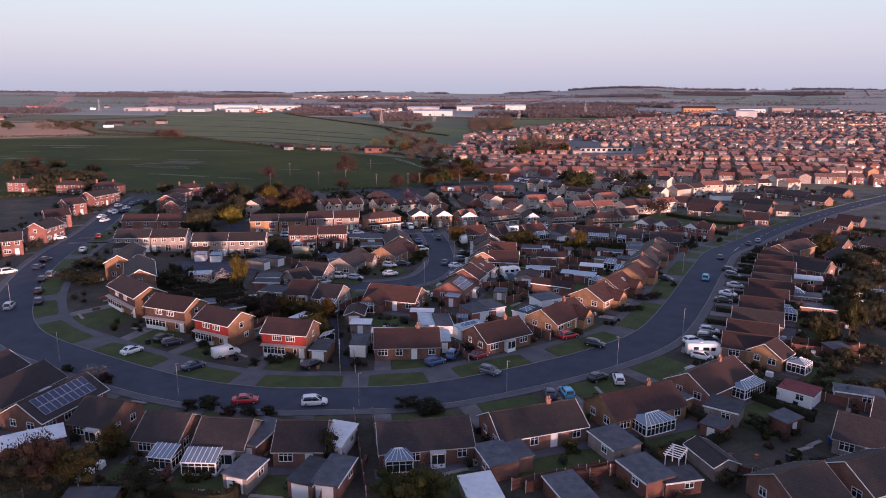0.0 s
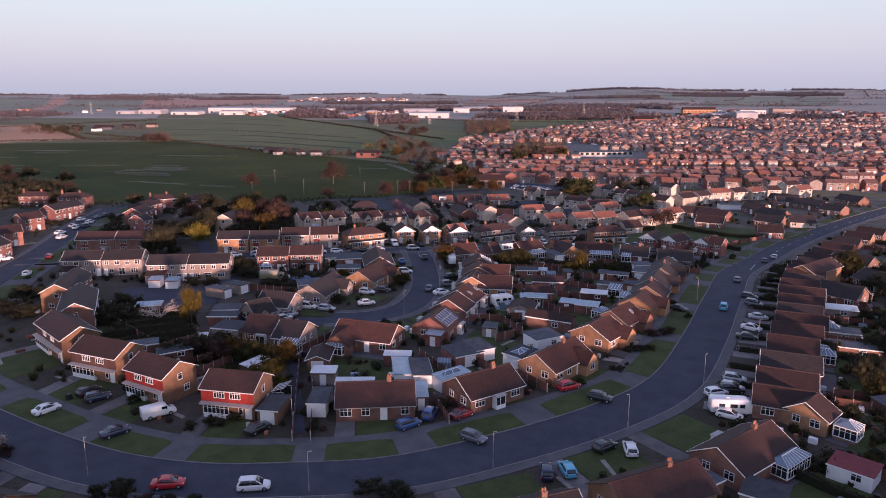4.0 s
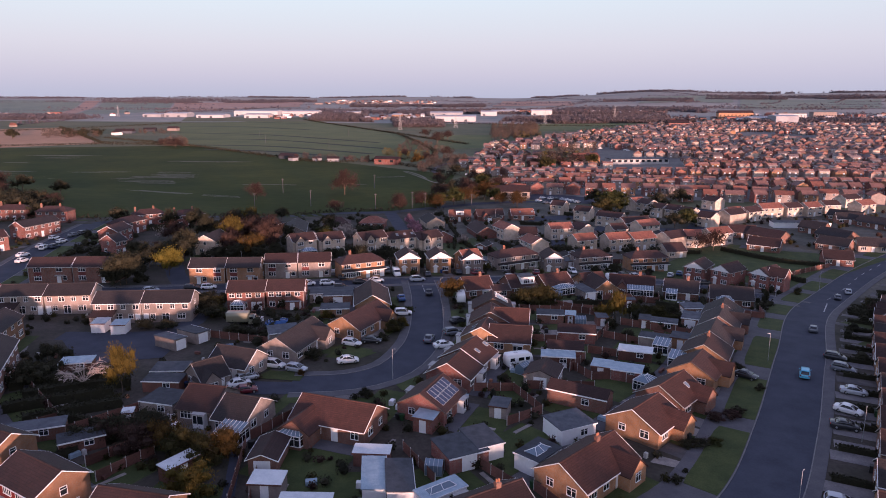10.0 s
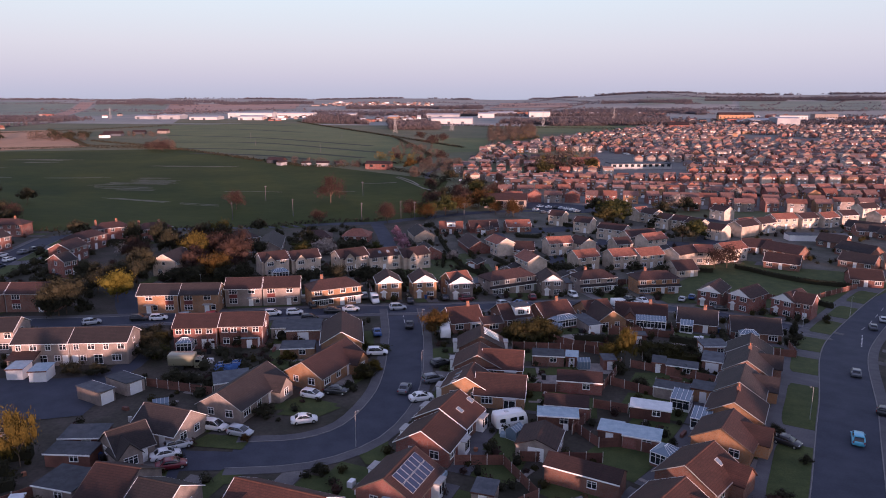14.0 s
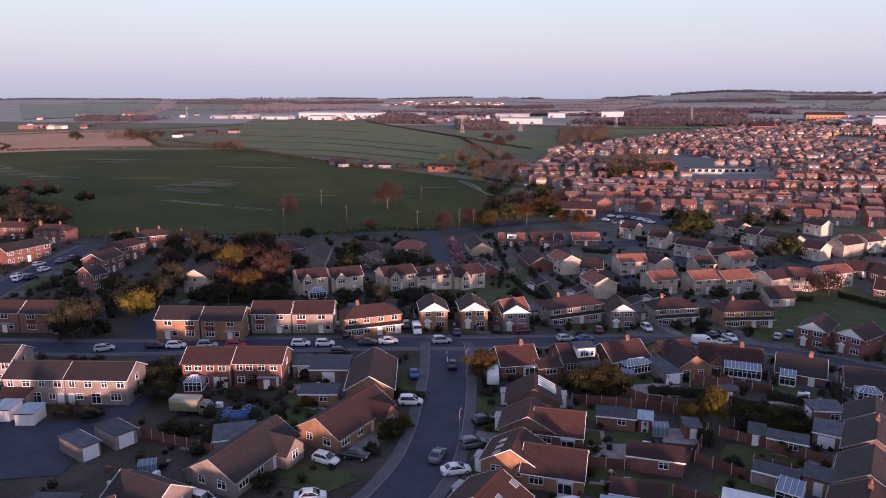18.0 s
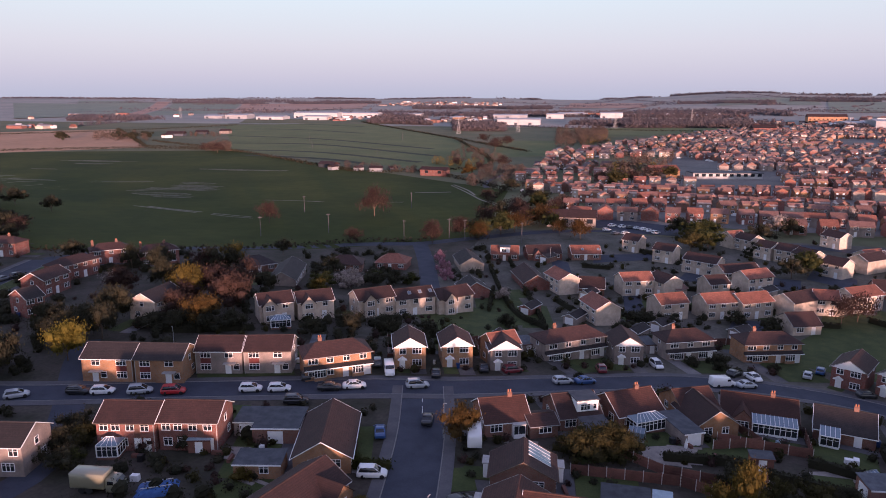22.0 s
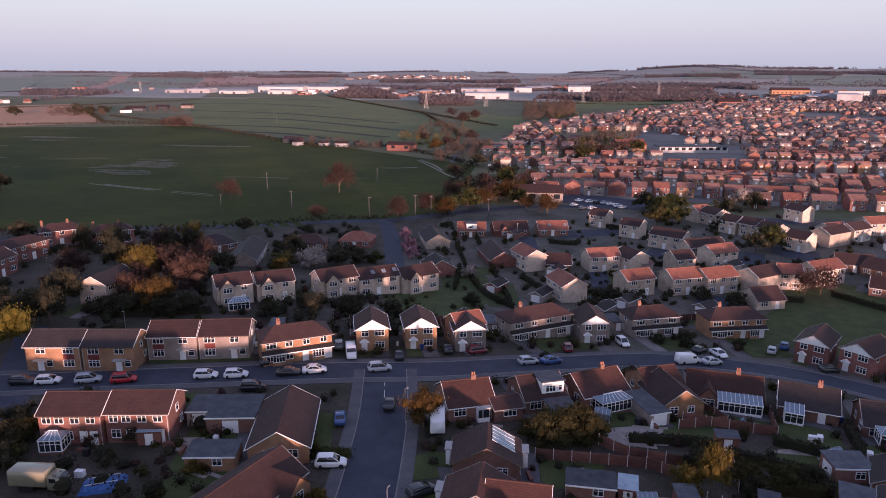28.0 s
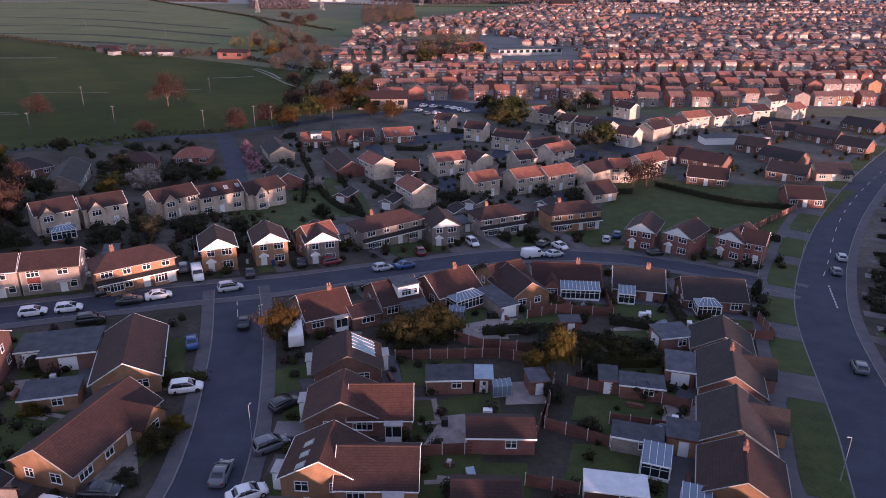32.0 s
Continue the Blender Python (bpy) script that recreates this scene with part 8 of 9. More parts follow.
house("semi", 44.6, 125.6, 50, 5.0, 6.4, wall="ochre")
lean_to(23.4, 238.1, -5, 6.6, 2.2)
lean_to(31.2, 236.9, -12, 2.7, 2.2)
shed(-4.0, 226.4, 27, 4.0, 5.2, 2.4, "felt", "pale")
shed(8.6, 232.0, 29, 3.3, 7.6, 2.4, "felt", "pale")
for spot in ((-47.8, 77.0, -2, 3.4, 2.6), (-42.3, 76.6, 5, 4.6, 2.8), (-45.0, 143.4, -9, 4.0, 2.8), (-39.3, 124.0, -94, 3.0, 2.0), (24.4, 184.0, -20, 2.8, 3.2), (22.5, 190.8, -20, 3.0, 3.0)):
    lean_to(*spot)
conservatory(-35.6, 144.2, -11, 3.6, 3.0)
conservatory(17.2, 171.4, 56, 3.2, 3.0)

for line in (
    [(-3.1, 193.3), (9.5, 194.2), (13.8, 206.4)], [(-7.0, 214.0), (7.6, 215.0), (11.4, 213.6)], [(8.1, 188.5), (13.6, 187.2)], [(4.7, 179.8), (8.3, 174.8), (11.7, 175.6), (16.9, 173.7)],
    [(4.5, 178.2), (7.5, 184.5)], [(14.3, 208.3), (11.6, 198.5), (18.5, 194.9)], [(15.9, 207.8), (21.0, 205.9), (27.1, 203.7), (30.3, 202.1)], [(-71.5, 140.5), (-64.5, 150.3)],
    [(-58.2, 130.6), (-54.4, 138.3)], [(-42.6, 144.2), (-38.1, 154.1)], [(-19.5, 145.0), (-13.4, 137.2)], [(-8.1, 142.2), (-2.9, 137.7)], [(-0.5, 138.0), (4.6, 132.2)],
    [(-11.9, 166.5), (-5.1, 167.6), (0.0, 159.7), (-5.3, 154.7)], [(-14.0, 126.1), (-10.7, 119.0)], [(-70.0, 184.5), (-56.4, 182.7)], [(-3.0, 169.0), (8.6, 170.4)],
    [(-2.6, 222.5), (5.5, 217.5), (15.0, 216.5)], [(18.6, 212.0), (19.2, 222.0)], [(19.5, 199.4), (26.4, 197.6)],
):
    fence(line, 2.4)
hedge([(-86.4, 151.2), (-79.0, 155.6), (-71.8, 159.1)], 1.9, 1.9)
hedge([(-85.9, 146.3), (-79.0, 150.8), (-72.1, 154.8)], 1.9, 1.9)
hedge([(-91.5, 154.0), (-84.0, 158.6), (-77.0, 162.5)], 1.7, 1.7)
hedge([(-80.0, 143.4), (-74.2, 147.7), (-68.4, 151.6)], 1.6, 1.7)
hedge([(-37.9, 208.1), (-31.7, 208.9)], 1.2, 1.2, "olive")
hedge([(20.4, 213.2), (29.0, 213.7)], 2.2, 1.6, "golive")


# ---- row of bungalows along the outer side of the main road ----
def east_row():
    """Close-set bungalows with their ridges across the road's line; the west ends stand about twelve metres from the road."""
    ends = [Vector(p) for p in ((36.5, 127), (39.2, 134.3), (42.2, 142), (46.0, 150.6), (49.2, 158.4), (52.2, 165.3), (54.8, 172), (57.4, 179.5), (60.4, 188), (63.6, 196.5), (67, 205), (70.4, 213.5),
                                (74, 222.5), (78.4, 232), (83.5, 242), (89.5, 253), (96, 264), (103.5, 275), (111.5, 286), (120, 297), (129, 308))]
    for k, p in enumerate(ends):
        rot = -17.0 - max(0, k - 9) * 2.2
        long = 8.6 + (k % 3) * 0.5
        c = p + Vector((math.cos(radians(rot)), math.sin(radians(rot)))) * long / 2 + Vector((-math.sin(radians(rot)), math.cos(radians(rot)))) * 3.2
        house("semi", c.x, c.y, rot, long, 6.5, wall=("brick", "ochre", "brick")[k % 3], roof=("brown", "brown", "dark", "brown")[k % 4])


east_row()


def shade_trees():
    """Unseen trees added south, behind the flight, for shade: tall west, low east."""
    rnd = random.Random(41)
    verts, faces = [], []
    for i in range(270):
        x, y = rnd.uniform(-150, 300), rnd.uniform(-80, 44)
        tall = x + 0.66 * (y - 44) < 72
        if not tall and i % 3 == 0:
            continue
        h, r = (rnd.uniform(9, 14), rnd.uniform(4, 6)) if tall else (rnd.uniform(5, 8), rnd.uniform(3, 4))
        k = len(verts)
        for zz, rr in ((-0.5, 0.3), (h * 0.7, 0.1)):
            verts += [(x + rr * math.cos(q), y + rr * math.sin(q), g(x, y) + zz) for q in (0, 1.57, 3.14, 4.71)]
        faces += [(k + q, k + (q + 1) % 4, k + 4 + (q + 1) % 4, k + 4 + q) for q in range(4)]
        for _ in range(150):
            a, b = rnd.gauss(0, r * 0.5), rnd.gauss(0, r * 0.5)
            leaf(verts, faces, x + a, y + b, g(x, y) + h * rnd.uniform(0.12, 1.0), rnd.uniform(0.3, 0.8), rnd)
    me = bpy.data.meshes.new("shade_belt")
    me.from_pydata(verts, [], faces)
    tagged(part("garden_tree_belt", me, LEAF["dark"], None), "unseen dark trees added behind the flight to cast shade", "trees", kind="stuff")


shade_trees()


# ---- gardens ----
def gardens():
    rnd = random.Random(21)
    centres = [Vector((q[1], q[2])) for q in PLOTS]
    def free(p, own):
        if nearest_road(p)[0] < 6.5:
            return False
        return all((c - p).length > 5.5 for c in centres if (c - own).length > 0.5)
    for n, (kind, x, y, rot, L, D) in enumerate(list(PLOTS)):
        if kind == "gar" or y > 330:
            continue
        own = Vector((x, y))
        ex = Vector((math.cos(radians(rot)), math.sin(radians(rot))))
        ey = Vector((-ex.y, ex.x))
        dist, q = nearest_road(own)
        way = (q - own).normalized()
        axes = [(ex, L / 2, ey, D), (-ex, L / 2, ey, D), (ey, D / 2, ex, L), (-ey, D / 2, ex, L)]
        axes.sort(key=lambda a: -a[0].dot(way))
        fr, fo, fs, width = axes[0]
        bk, bo = -fr, fo
        reach = min(max(dist - fo - 6.8, 0), 12)
        # front: drive beside a lawn
        if reach > 2 and dist < 35:
            a = own + fr * (fo + 0.1)
            s0, s1 = -width / 2, width / 2
            cut = s0 + 3.0
            sheet("driveway", [tuple(a + fs * s0), tuple(a + fs * cut), tuple(a + fs * cut + fr * (reach + 0.6)), tuple(a + fs * s0 + fr * (reach + 0.6))], 2, 4, 0.05 + 0.001 * (n % 7), DRIVE, "grey concrete or gravel front drive", "driveway")
            if kind == "semi":
                hedge([tuple(a + fs * (cut + 0.5)), tuple(a + fs * (cut + 0.5) + fr * reach * 0.9)], 0.8, 0.9, "dark")
                if n % 3:
                    sheet("front_yard", [tuple(a + fs * (cut + 1.0)), tuple(a + fs * s1), tuple(a + fs * s1 + fr * reach), tuple(a + fs * (cut + 1.0) + fr * reach)], 4, 4, 0.06 + 0.001 * (n % 7), DRIVE, "paved front yard of a bungalow", "driveway")
                continue_front = False
            else:
                continue_front = True
            if continue_front:
                sheet("front_lawn", [tuple(a + fs * (cut + 0.2)), tuple(a + fs * s1), tuple(a + fs * s1 + fr * reach), tuple(a + fs * (cut + 0.2) + fr * reach)], 4, 4, 0.06 + 0.001 * (n % 7), GRASS, "small mown front lawn", "lawn")
        # back: patio, lawn, fences
        deep = rnd.uniform(8, 12)
        if x < -54 and 150 < y < 300:
            continue
        while deep > 3 and not (free(own + bk * (bo + deep), own)):
            deep -= 1.0
        if deep > 4:
            a = own + bk * (bo + 0.1)
            w = width / 2 + 0.8
            pat = rnd.uniform(2.0, 3.5)
            sheet("patio", [tuple(a - fs * w), tuple(a + fs * w), tuple(a + fs * w + bk * pat), tuple(a - fs * w + bk * pat)], 3, 2, 0.05 + 0.001 * (n % 9), PAVE, "grey slab patio behind the house", "patio")
            a2 = a + bk * (pat + 0.1)
            sheet("back_lawn", [tuple(a2 - fs * w), tuple(a2 + fs * (w - 0.8)), tuple(a2 + fs * (w - 0.8) + bk * (deep - pat)), tuple(a2 - fs * w + bk * (deep - pat))], 4, 4, 0.06 + 0.001 * (n % 9), GRASS, "mown back lawn", "lawn")
            if -72 < x < 48 and 112 < y < 238:
                continue
            if n % 2 == 0 and y < 290:
                fence([tuple(a + fs * (w + 0.2)), tuple(a + fs * (w + 0.2) + bk * (deep + 0.3)), tuple(a - fs * w + bk * (deep + 0.3))])
            elif n % 4 == 1:
                hedge([tuple(a + fs * (w + 0.3)), tuple(a + fs * (w + 0.3) + bk * (deep + 0.3)), tuple(a - fs * w + bk * (deep + 0.3))], 1.1, 1.6, "dark")


gardens()


def garden_shrubs():
    """Low shrubs, borders and overgrown corners of the gardens, past counting."""
    rnd = random.Random(33)
    centres = [(q[1], q[2], max(q[4], q[5]) / 2) for q in PLOTS]
    pools = {"dark": ([], []), "golive": ([], []), "russet": ([], [])}
    for n in range(4200):
        x0, y0, r0 = rnd.choice(centres)
        x, y = x0 + rnd.uniform(-16, 16), y0 + rnd.uniform(-16, 16)
        if y > 430 or y > 300 + (x + 198) * 0.84 and x < -80 or y > 285 and x > -40 and n % 2 or 30 < x < 122 and 266 < y < 332 or any((x - a) ** 2 + (y - b) ** 2 < (r + 0.6) ** 2 for a, b, r in centres) or nearest_road(Vector((x, y)))[0] < (12.5 if y < 130 and abs(x + 40) < 95 or x > 20 and y < 240 else 6.6):
            continue
        vs, fs = pools[rnd.choice(("dark", "dark", "golive", "golive", "russet"))]
        s = rnd.uniform(0.5, 1.5) * (1.35 if y > 240 else 1.0)
        h = s * rnd.uniform(0.7, 1.3)
        clump(vs, fs, x, y, s * 0.48, h * 0.85, rnd)
        for _ in range(60):
            u, w = rnd.uniform(0, 6.28), rnd.random()
            q = s * rnd.uniform(0.5, 0.8) * math.sqrt(1 - w * w * 0.8)
            leaf(vs, fs, x + q * math.cos(u), y + q * math.sin(u), g(x, y) + h * (0.1 + 0.95 * w), rnd.uniform(0.10, 0.22), rnd)
    # the overgrown sides
    vs, fs = pools["dark"]
    for n in range(2600):
        x, y = (rnd.uniform(-200, -48), rnd.uniform(160, 385)) if n < 1500 else (rnd.uniform(48, 170), rnd.uniform(55, 330))
        if 30 < x < 122 and 266 < y < 332 or y > 300 + (x + 198) * 0.84 and x < -80 or any((x - a) ** 2 + (y - b) ** 2 < (r + 1.5) ** 2 for a, b, r in centres) or nearest_road(Vector((x, y)))[0] < 7.5 or math.sin(x / 9) + math.sin(y / 11 + x / 17) < -0.2:
            continue
        s = rnd.uniform(1.0, 2.2)
        h = s * rnd.uniform(0.8, 1.6)
        clump(vs, fs, x, y, s * 0.6, h * 0.85, rnd)
        for _ in range(70):
            u, w = rnd.uniform(0, 6.28), rnd.random()
            q = s * rnd.uniform(0.6, 0.92) * math.sqrt(1 - w * w * 0.8)
            leaf(vs, fs, x + q * math.cos(u), y + q * math.sin(u), g(x, y) + h * (0.1 + 0.95 * w), rnd.uniform(0.12, 0.26), rnd)
    for key, (vs, fs) in pools.items():
        me = bpy.data.meshes.new("garden_shrubbery")
        me.from_pydata(vs, [], fs)
        tagged(part("garden_shrubbery", me, LEAF[key], None), f"{LEAFWORD[key]} garden shrubs and borders between the houses", "shrubs", kind="stuff")


garden_shrubs()


# ---- the far estate ----
def far_model(wall, roof, seed):
    """A plain two-storey estate house seen far off."""
    L, D, he, hr = ((8.0, 7.0, 4.6, 6.7), (7.0, 7.4, 4.6, 6.9), (9.5, 7.0, 4.6, 6.5), (6.6, 8.0, 4.6, 6.9))[seed]
    top = new("house")
    top.empty_display_size = 0.3
    tagged(top, f"{WALLWORD[wall]} estate house with a {ROOFWORD[roof]} roof, far off", "house", "houses of the far estate")
    bm = bmesh.new()
    extrude_x(bm, [(-D / 2, -1.5), (D / 2, -1.5), (D / 2, he), (0, hr - 0.15), (-D / 2, he)], -L / 2, L / 2)
    part("wall", bm, WALL[wall], top)
    bm = bmesh.new()
    k = (hr - he) / (D / 2)
    extrude_x(bm, [(-D / 2 - 0.3, he - 0.3 * k), (0, hr - 0.15), (D / 2 + 0.3, he - 0.3 * k), (D / 2 + 0.3, he - 0.3 * k + 0.15), (0, hr), (-D / 2 - 0.3, he - 0.3 * k + 0.15)], -L / 2 - 0.2, L / 2 + 0.2)
    part("roof", bm, ROOF[roof], top)
    for xx, z, w in ((-L * 0.25, 3.2, 1.7), (L * 0.25, 3.2, 1.15), (L * 0.25, 0.9, 1.75)):
        ob = window(top, xx, -D / 2, z, 0, w, 1.15, 2)
    door(top, -L * 0.25, -D / 2, 0, 0)
    return top


def estate():
    rnd = random.Random(9)
    kinds = [far_model(w, r, s) for w, r, s in (("brick", "mid", 0), ("red", "bright", 1), ("pale", "mid", 2), ("red", "mid", 3), ("pale", "bright", 2), ("ochre", "mid", 0))]
    for i, k in enumerate(kinds):
        k.matrix_basis = pose(70 + i * 13, 452 + i, g(70 + i * 13, 452 + i), 0, 0, rnd.uniform(-6, 6))
    places = []
    y = 470.0
    row = 0
    while y < 1430:
        left = -30 if y < 540 else (-62 if y < 620 else -76 if y < 850 else -76 + (y - 850) * 0.45)
        x = left + rnd.uniform(0, 8)
        bend = rnd.uniform(-0.06, 0.10)
        right = 0.62 * y + 40
        while x < right:
            yy = y + (x - left) * bend + rnd.gauss(0, 1.6) + 9 * math.sin(x / 60 + row)
            hole = math.sin(x / 83.0 + 1.3) * math.sin(yy / 97.0) > 0.78 or (-12 < x < 100 and 612 < yy < 700)
            if not hole:
                r = rnd.choice((0, 0, 0, 0, 4, -90) if yy < 650 else (0, -90, -90, 0, -90, 8, -75)) + math.degrees(math.atan(bend)) + rnd.gauss(0, 3)
                places.append((x, yy, r))
            x += rnd.uniform(9.4, 12.0) if y < 650 else rnd.uniform(10.5, 14.5)
        y += (17.0, 27.0)[row % 2] * (1 + (y - 470) / 2500)
        row += 1
    places.sort(key=lambda p: p[1])
    for x, yy, r in places[:45]:
        copy_thing(rnd.choice(kinds), pose(x, yy, g(x, yy), 0, 0, r))
    # the rest, past counting
    pools = {}
    for x, yy, r in places[45:]:
        near = (("red", "mid"), ("pale", "mid"), ("pale", "bright"), ("brick", "mid"), ("ochre", "mid"), ("stone", "mid"), ("red", "bright"))
        beyond = (("stone", "slate"), ("pale", "slate"), ("pale", "mid"), ("pale", "slate"), ("ochre", "mid"), ("brick", "slate"), ("red", "mid"), ("stone", "mid"), ("red", "slate"))
        w, rf = rnd.choice(near if yy < 650 else beyond)
        L, D, he, hr = rnd.choice(((7.0, 6.4, 4.9, 6.6), (7.6, 6.6, 4.9, 6.7), (6.6, 6.4, 4.9, 6.5)) if yy < 650 else ((8.0, 7.0, 4.6, 6.7), (7.0, 7.4, 4.6, 6.9), (9.5, 7.0, 4.6, 6.5), (12, 7.5, 2.6, 5.0)))
        m = pose(x, yy, g(x, yy), 0, 0, r)
        wing = m @ pose(rnd.choice((-1, 1)) * L * 0.23, 0, 0, 0, 0, -90)
        solids = ((("wall", w), [(-1.7, -1.5), (1.7, -1.5), (1.7, he - 0.2), (0, he + 1.15), (-1.7, he - 0.2)], 0.5, D / 2 + 0.9), (("roof", rf), [(-2.0, he - 0.4), (2.0, he - 0.4), (0, he + 1.35)], 0.4, D / 2 + 1.15))
        for (key, prof, x0, x1) in solids if rnd.random() < 0.5 and abs(r) < 30 else ():
            vs, fs = pools.setdefault(key, ([], []))
            k, n = len(vs), len(prof)
            for xx in (x0, x1):
                vs += [tuple(wing @ Vector((xx, py, pz))) for py, pz in prof]
            fs += [(k + i, k + (i + 1) % n, k + n + (i + 1) % n, k + n + i) for i in range(n)] + [tuple(range(k, k + n))[::-1], tuple(range(k + n, k + 2 * n))]
        for key, prof, x0, x1 in ((("wall", w), [(-D / 2, -1.5), (D / 2, -1.5), (D / 2, he), (0, hr - 0.15), (-D / 2, he)], -L / 2, L / 2),
                                  (("roof", rf), [(-D / 2 - 0.3, he - 0.25), (D / 2 + 0.3, he - 0.25), (0, hr)], -L / 2 - 0.2, L / 2 + 0.2)):
            vs, fs = pools.setdefault(key, ([], []))
            k, n = len(vs), len(prof)
            for xx in (x0, x1):
                vs += [tuple(m @ Vector((xx, py, pz))) for py, pz in prof]
            fs += [(k + i, k + (i + 1) % n, k + n + (i + 1) % n, k + n + i) for i in range(n)] + [tuple(range(k, k + n))[::-1], tuple(range(k + n, k + 2 * n))]
        vs, fs = pools.setdefault(("window", ""), ([], []))
        for wx, wz in ((-L * 0.27, 0.9), (L * 0.27, 0.9), (-L * 0.27, 3.2), (L * 0.27, 3.2)):
            if wz > he - 1:
                continue
            k = len(vs)
            for px, py, pz in ((-0.6, -0.06, 0), (0.6, -0.06, 0), (0.6, -0.06, 1), (-0.6, -0.06, 1), (-0.6, 0.05, 0), (0.6, 0.05, 0), (0.6, 0.05, 1), (-0.6, 0.05, 1)):
                vs.append(tuple(m @ Vector((wx + px, -D / 2 + py, wz + pz))))
            fs += [(k, k + 1, k + 2, k + 3), (k + 3, k + 2, k + 6, k + 7), (k + 1, k + 5, k + 6, k + 2), (k + 4, k, k + 3, k + 7), (k + 5, k + 4, k + 7, k + 6), (k + 4, k + 5, k + 1, k)]
    top = new("estate")
    tagged(top, "many brick and stone houses of the far estate", "houses", kind="stuff")
    for (what, key), (vs, fs) in pools.items():
        me = bpy.data.meshes.new(what)
        me.from_pydata(vs, [], fs)
        ob = part(what, me, WALL[key] if what == "wall" else ROOF[key] if what == "roof" else TRIM, top)
        ob["kind"] = "stuff"
    # street trees and hedges between the far houses
    verts, faces = [], []
    for _ in range(1100):
        x, yy, r = rnd.choice(places)
        x, yy = x + rnd.uniform(-9, 9), yy + rnd.uniform(6, 12)
        s = rnd.uniform(1.5, 4.5)
        for _ in range(26):
            leaf(verts, faces, x + rnd.gauss(0, s * 0.5), yy + rnd.gauss(0, s * 0.5), g(x, yy) + rnd.uniform(0.3, 1.6) * s, s * rnd.uniform(0.15, 0.35), rnd)
    for _ in range(16):
        x, yy = rnd.uniform(-22, 30), rnd.uniform(612, 720)
        s = rnd.uniform(3, 5.5)
        for _ in range(60):
            leaf(verts, faces, x + rnd.gauss(0, s * 0.5), yy + rnd.gauss(0, s * 0.5), g(x, yy) + rnd.uniform(0.3, 2.2) * s, s * rnd.uniform(0.12, 0.25), rnd)
    me = bpy.data.meshes.new("estate_trees")
    me.from_pydata(verts, [], faces)
    tagged(part("estate_shrubbery", me, FARLEAF["near"], None), "autumn garden trees among the far houses", "trees", kind="stuff")
    for name, colour in (("far_white_cars", "white"), ("far_dark_cars", "black")):
        verts, faces = [], []
        for _ in range(330):
            x, yy, r = rnd.choice(places)
            bm_x, bm_y = x + rnd.uniform(-6, 6), yy - rnd.uniform(7, 11)
            m = pose(bm_x, bm_y, g(bm_x, bm_y), 0, 0, rnd.choice((0, 90, 20)))
            for x0, x1, w, z0, z1 in ((-2.1, 2.1, 0.85, 0.2, 0.85), (-1.4, 0.9, 0.7, 0.85, 1.45)):
                k = len(verts)
                for sx, sy, sz in ((x0, -w, z0), (x1, -w, z0), (x1, w, z0), (x0, w, z0), (x0, -w, z1), (x1, -w, z1), (x1, w, z1), (x0, w, z1)):
                    verts.append(tuple(m @ Vector((sx, sy, sz))))
                faces += [(k, k + 1, k + 5, k + 4), (k + 1, k + 2, k + 6, k + 5), (k + 2, k + 3, k + 7, k + 6), (k + 3, k, k + 4, k + 7), (k + 4, k + 5, k + 6, k + 7)]
        me = bpy.data.meshes.new("far_cars")
        me.from_pydata(verts, [], faces)
        tagged(part("far_parked_traffic", me, paint(colour), None), f"{colour} cars parked in the far estate", "cars", kind="stuff")
    sheet("estate_ground", [(-30, 462), (330, 440), (800, 1330), (120, 1320)], 40, 60, 0.05, YARD, "grey streets and yards of the far estate", "ground")


estate()


def big_building(name, x, y, rot, L, D, h, wall, label, windows=0, pitched=False, cover=None):
    top = new(name)
    top.empty_display_size = 1
    top.matrix_basis = pose(x, y, g(x, y), 0, 0, rot)
    tagged(top, label, "building", "large buildings far off")
    bm = bmesh.new()
    box(bm, -L / 2, L / 2, -D / 2, D / 2, -4, h)
    part("wall", bm, wall, top)
    bm = bmesh.new()
    if pitched:
        extrude_x(bm, [(-D / 2 - 0.5, h), (D / 2 + 0.5, h), (0, h + D * 0.28)], -L / 2 - 0.5, L / 2 + 0.5)
    else:
        k = D * 0.06 if cover else 0.2
        extrude_x(bm, [(-D / 2 - 0.3, h), (D / 2 + 0.3, h), (D / 2 + 0.3, h + 0.4), (0, h + 0.4 + k), (-D / 2 - 0.3, h + 0.4)], -L / 2 - 0.3, L / 2 + 0.3)
    part("roof", bm, cover or (ROOF["brown"] if pitched else FELT), top)
    if cover:
        for i in range(max(1, int(L / 28))):
            part("loading_door", shared(("loading_door",), lambda b: box(b, -3, 3, -0.2, 0.1, 0, 4.2), FELT), None, top, m=pose(-L / 2 + 8 + i * 28, -D / 2, 0))
    for i in range(windows):
        for z in (2, 6):
            if z + 2 < h:
                bm = bmesh.new()
                box(bm, -1.4, 1.4, -0.15, 0.05, 0, 2.0)
                part("window", shared(("big_window",), lambda b: box(b, -1.4, 1.4, -0.15, 0.05, 0, 2.0), GLASS), None, top, m=pose(-L / 2 + (i + 0.5) * L / windows, -D / 2, z))
                bm.free()


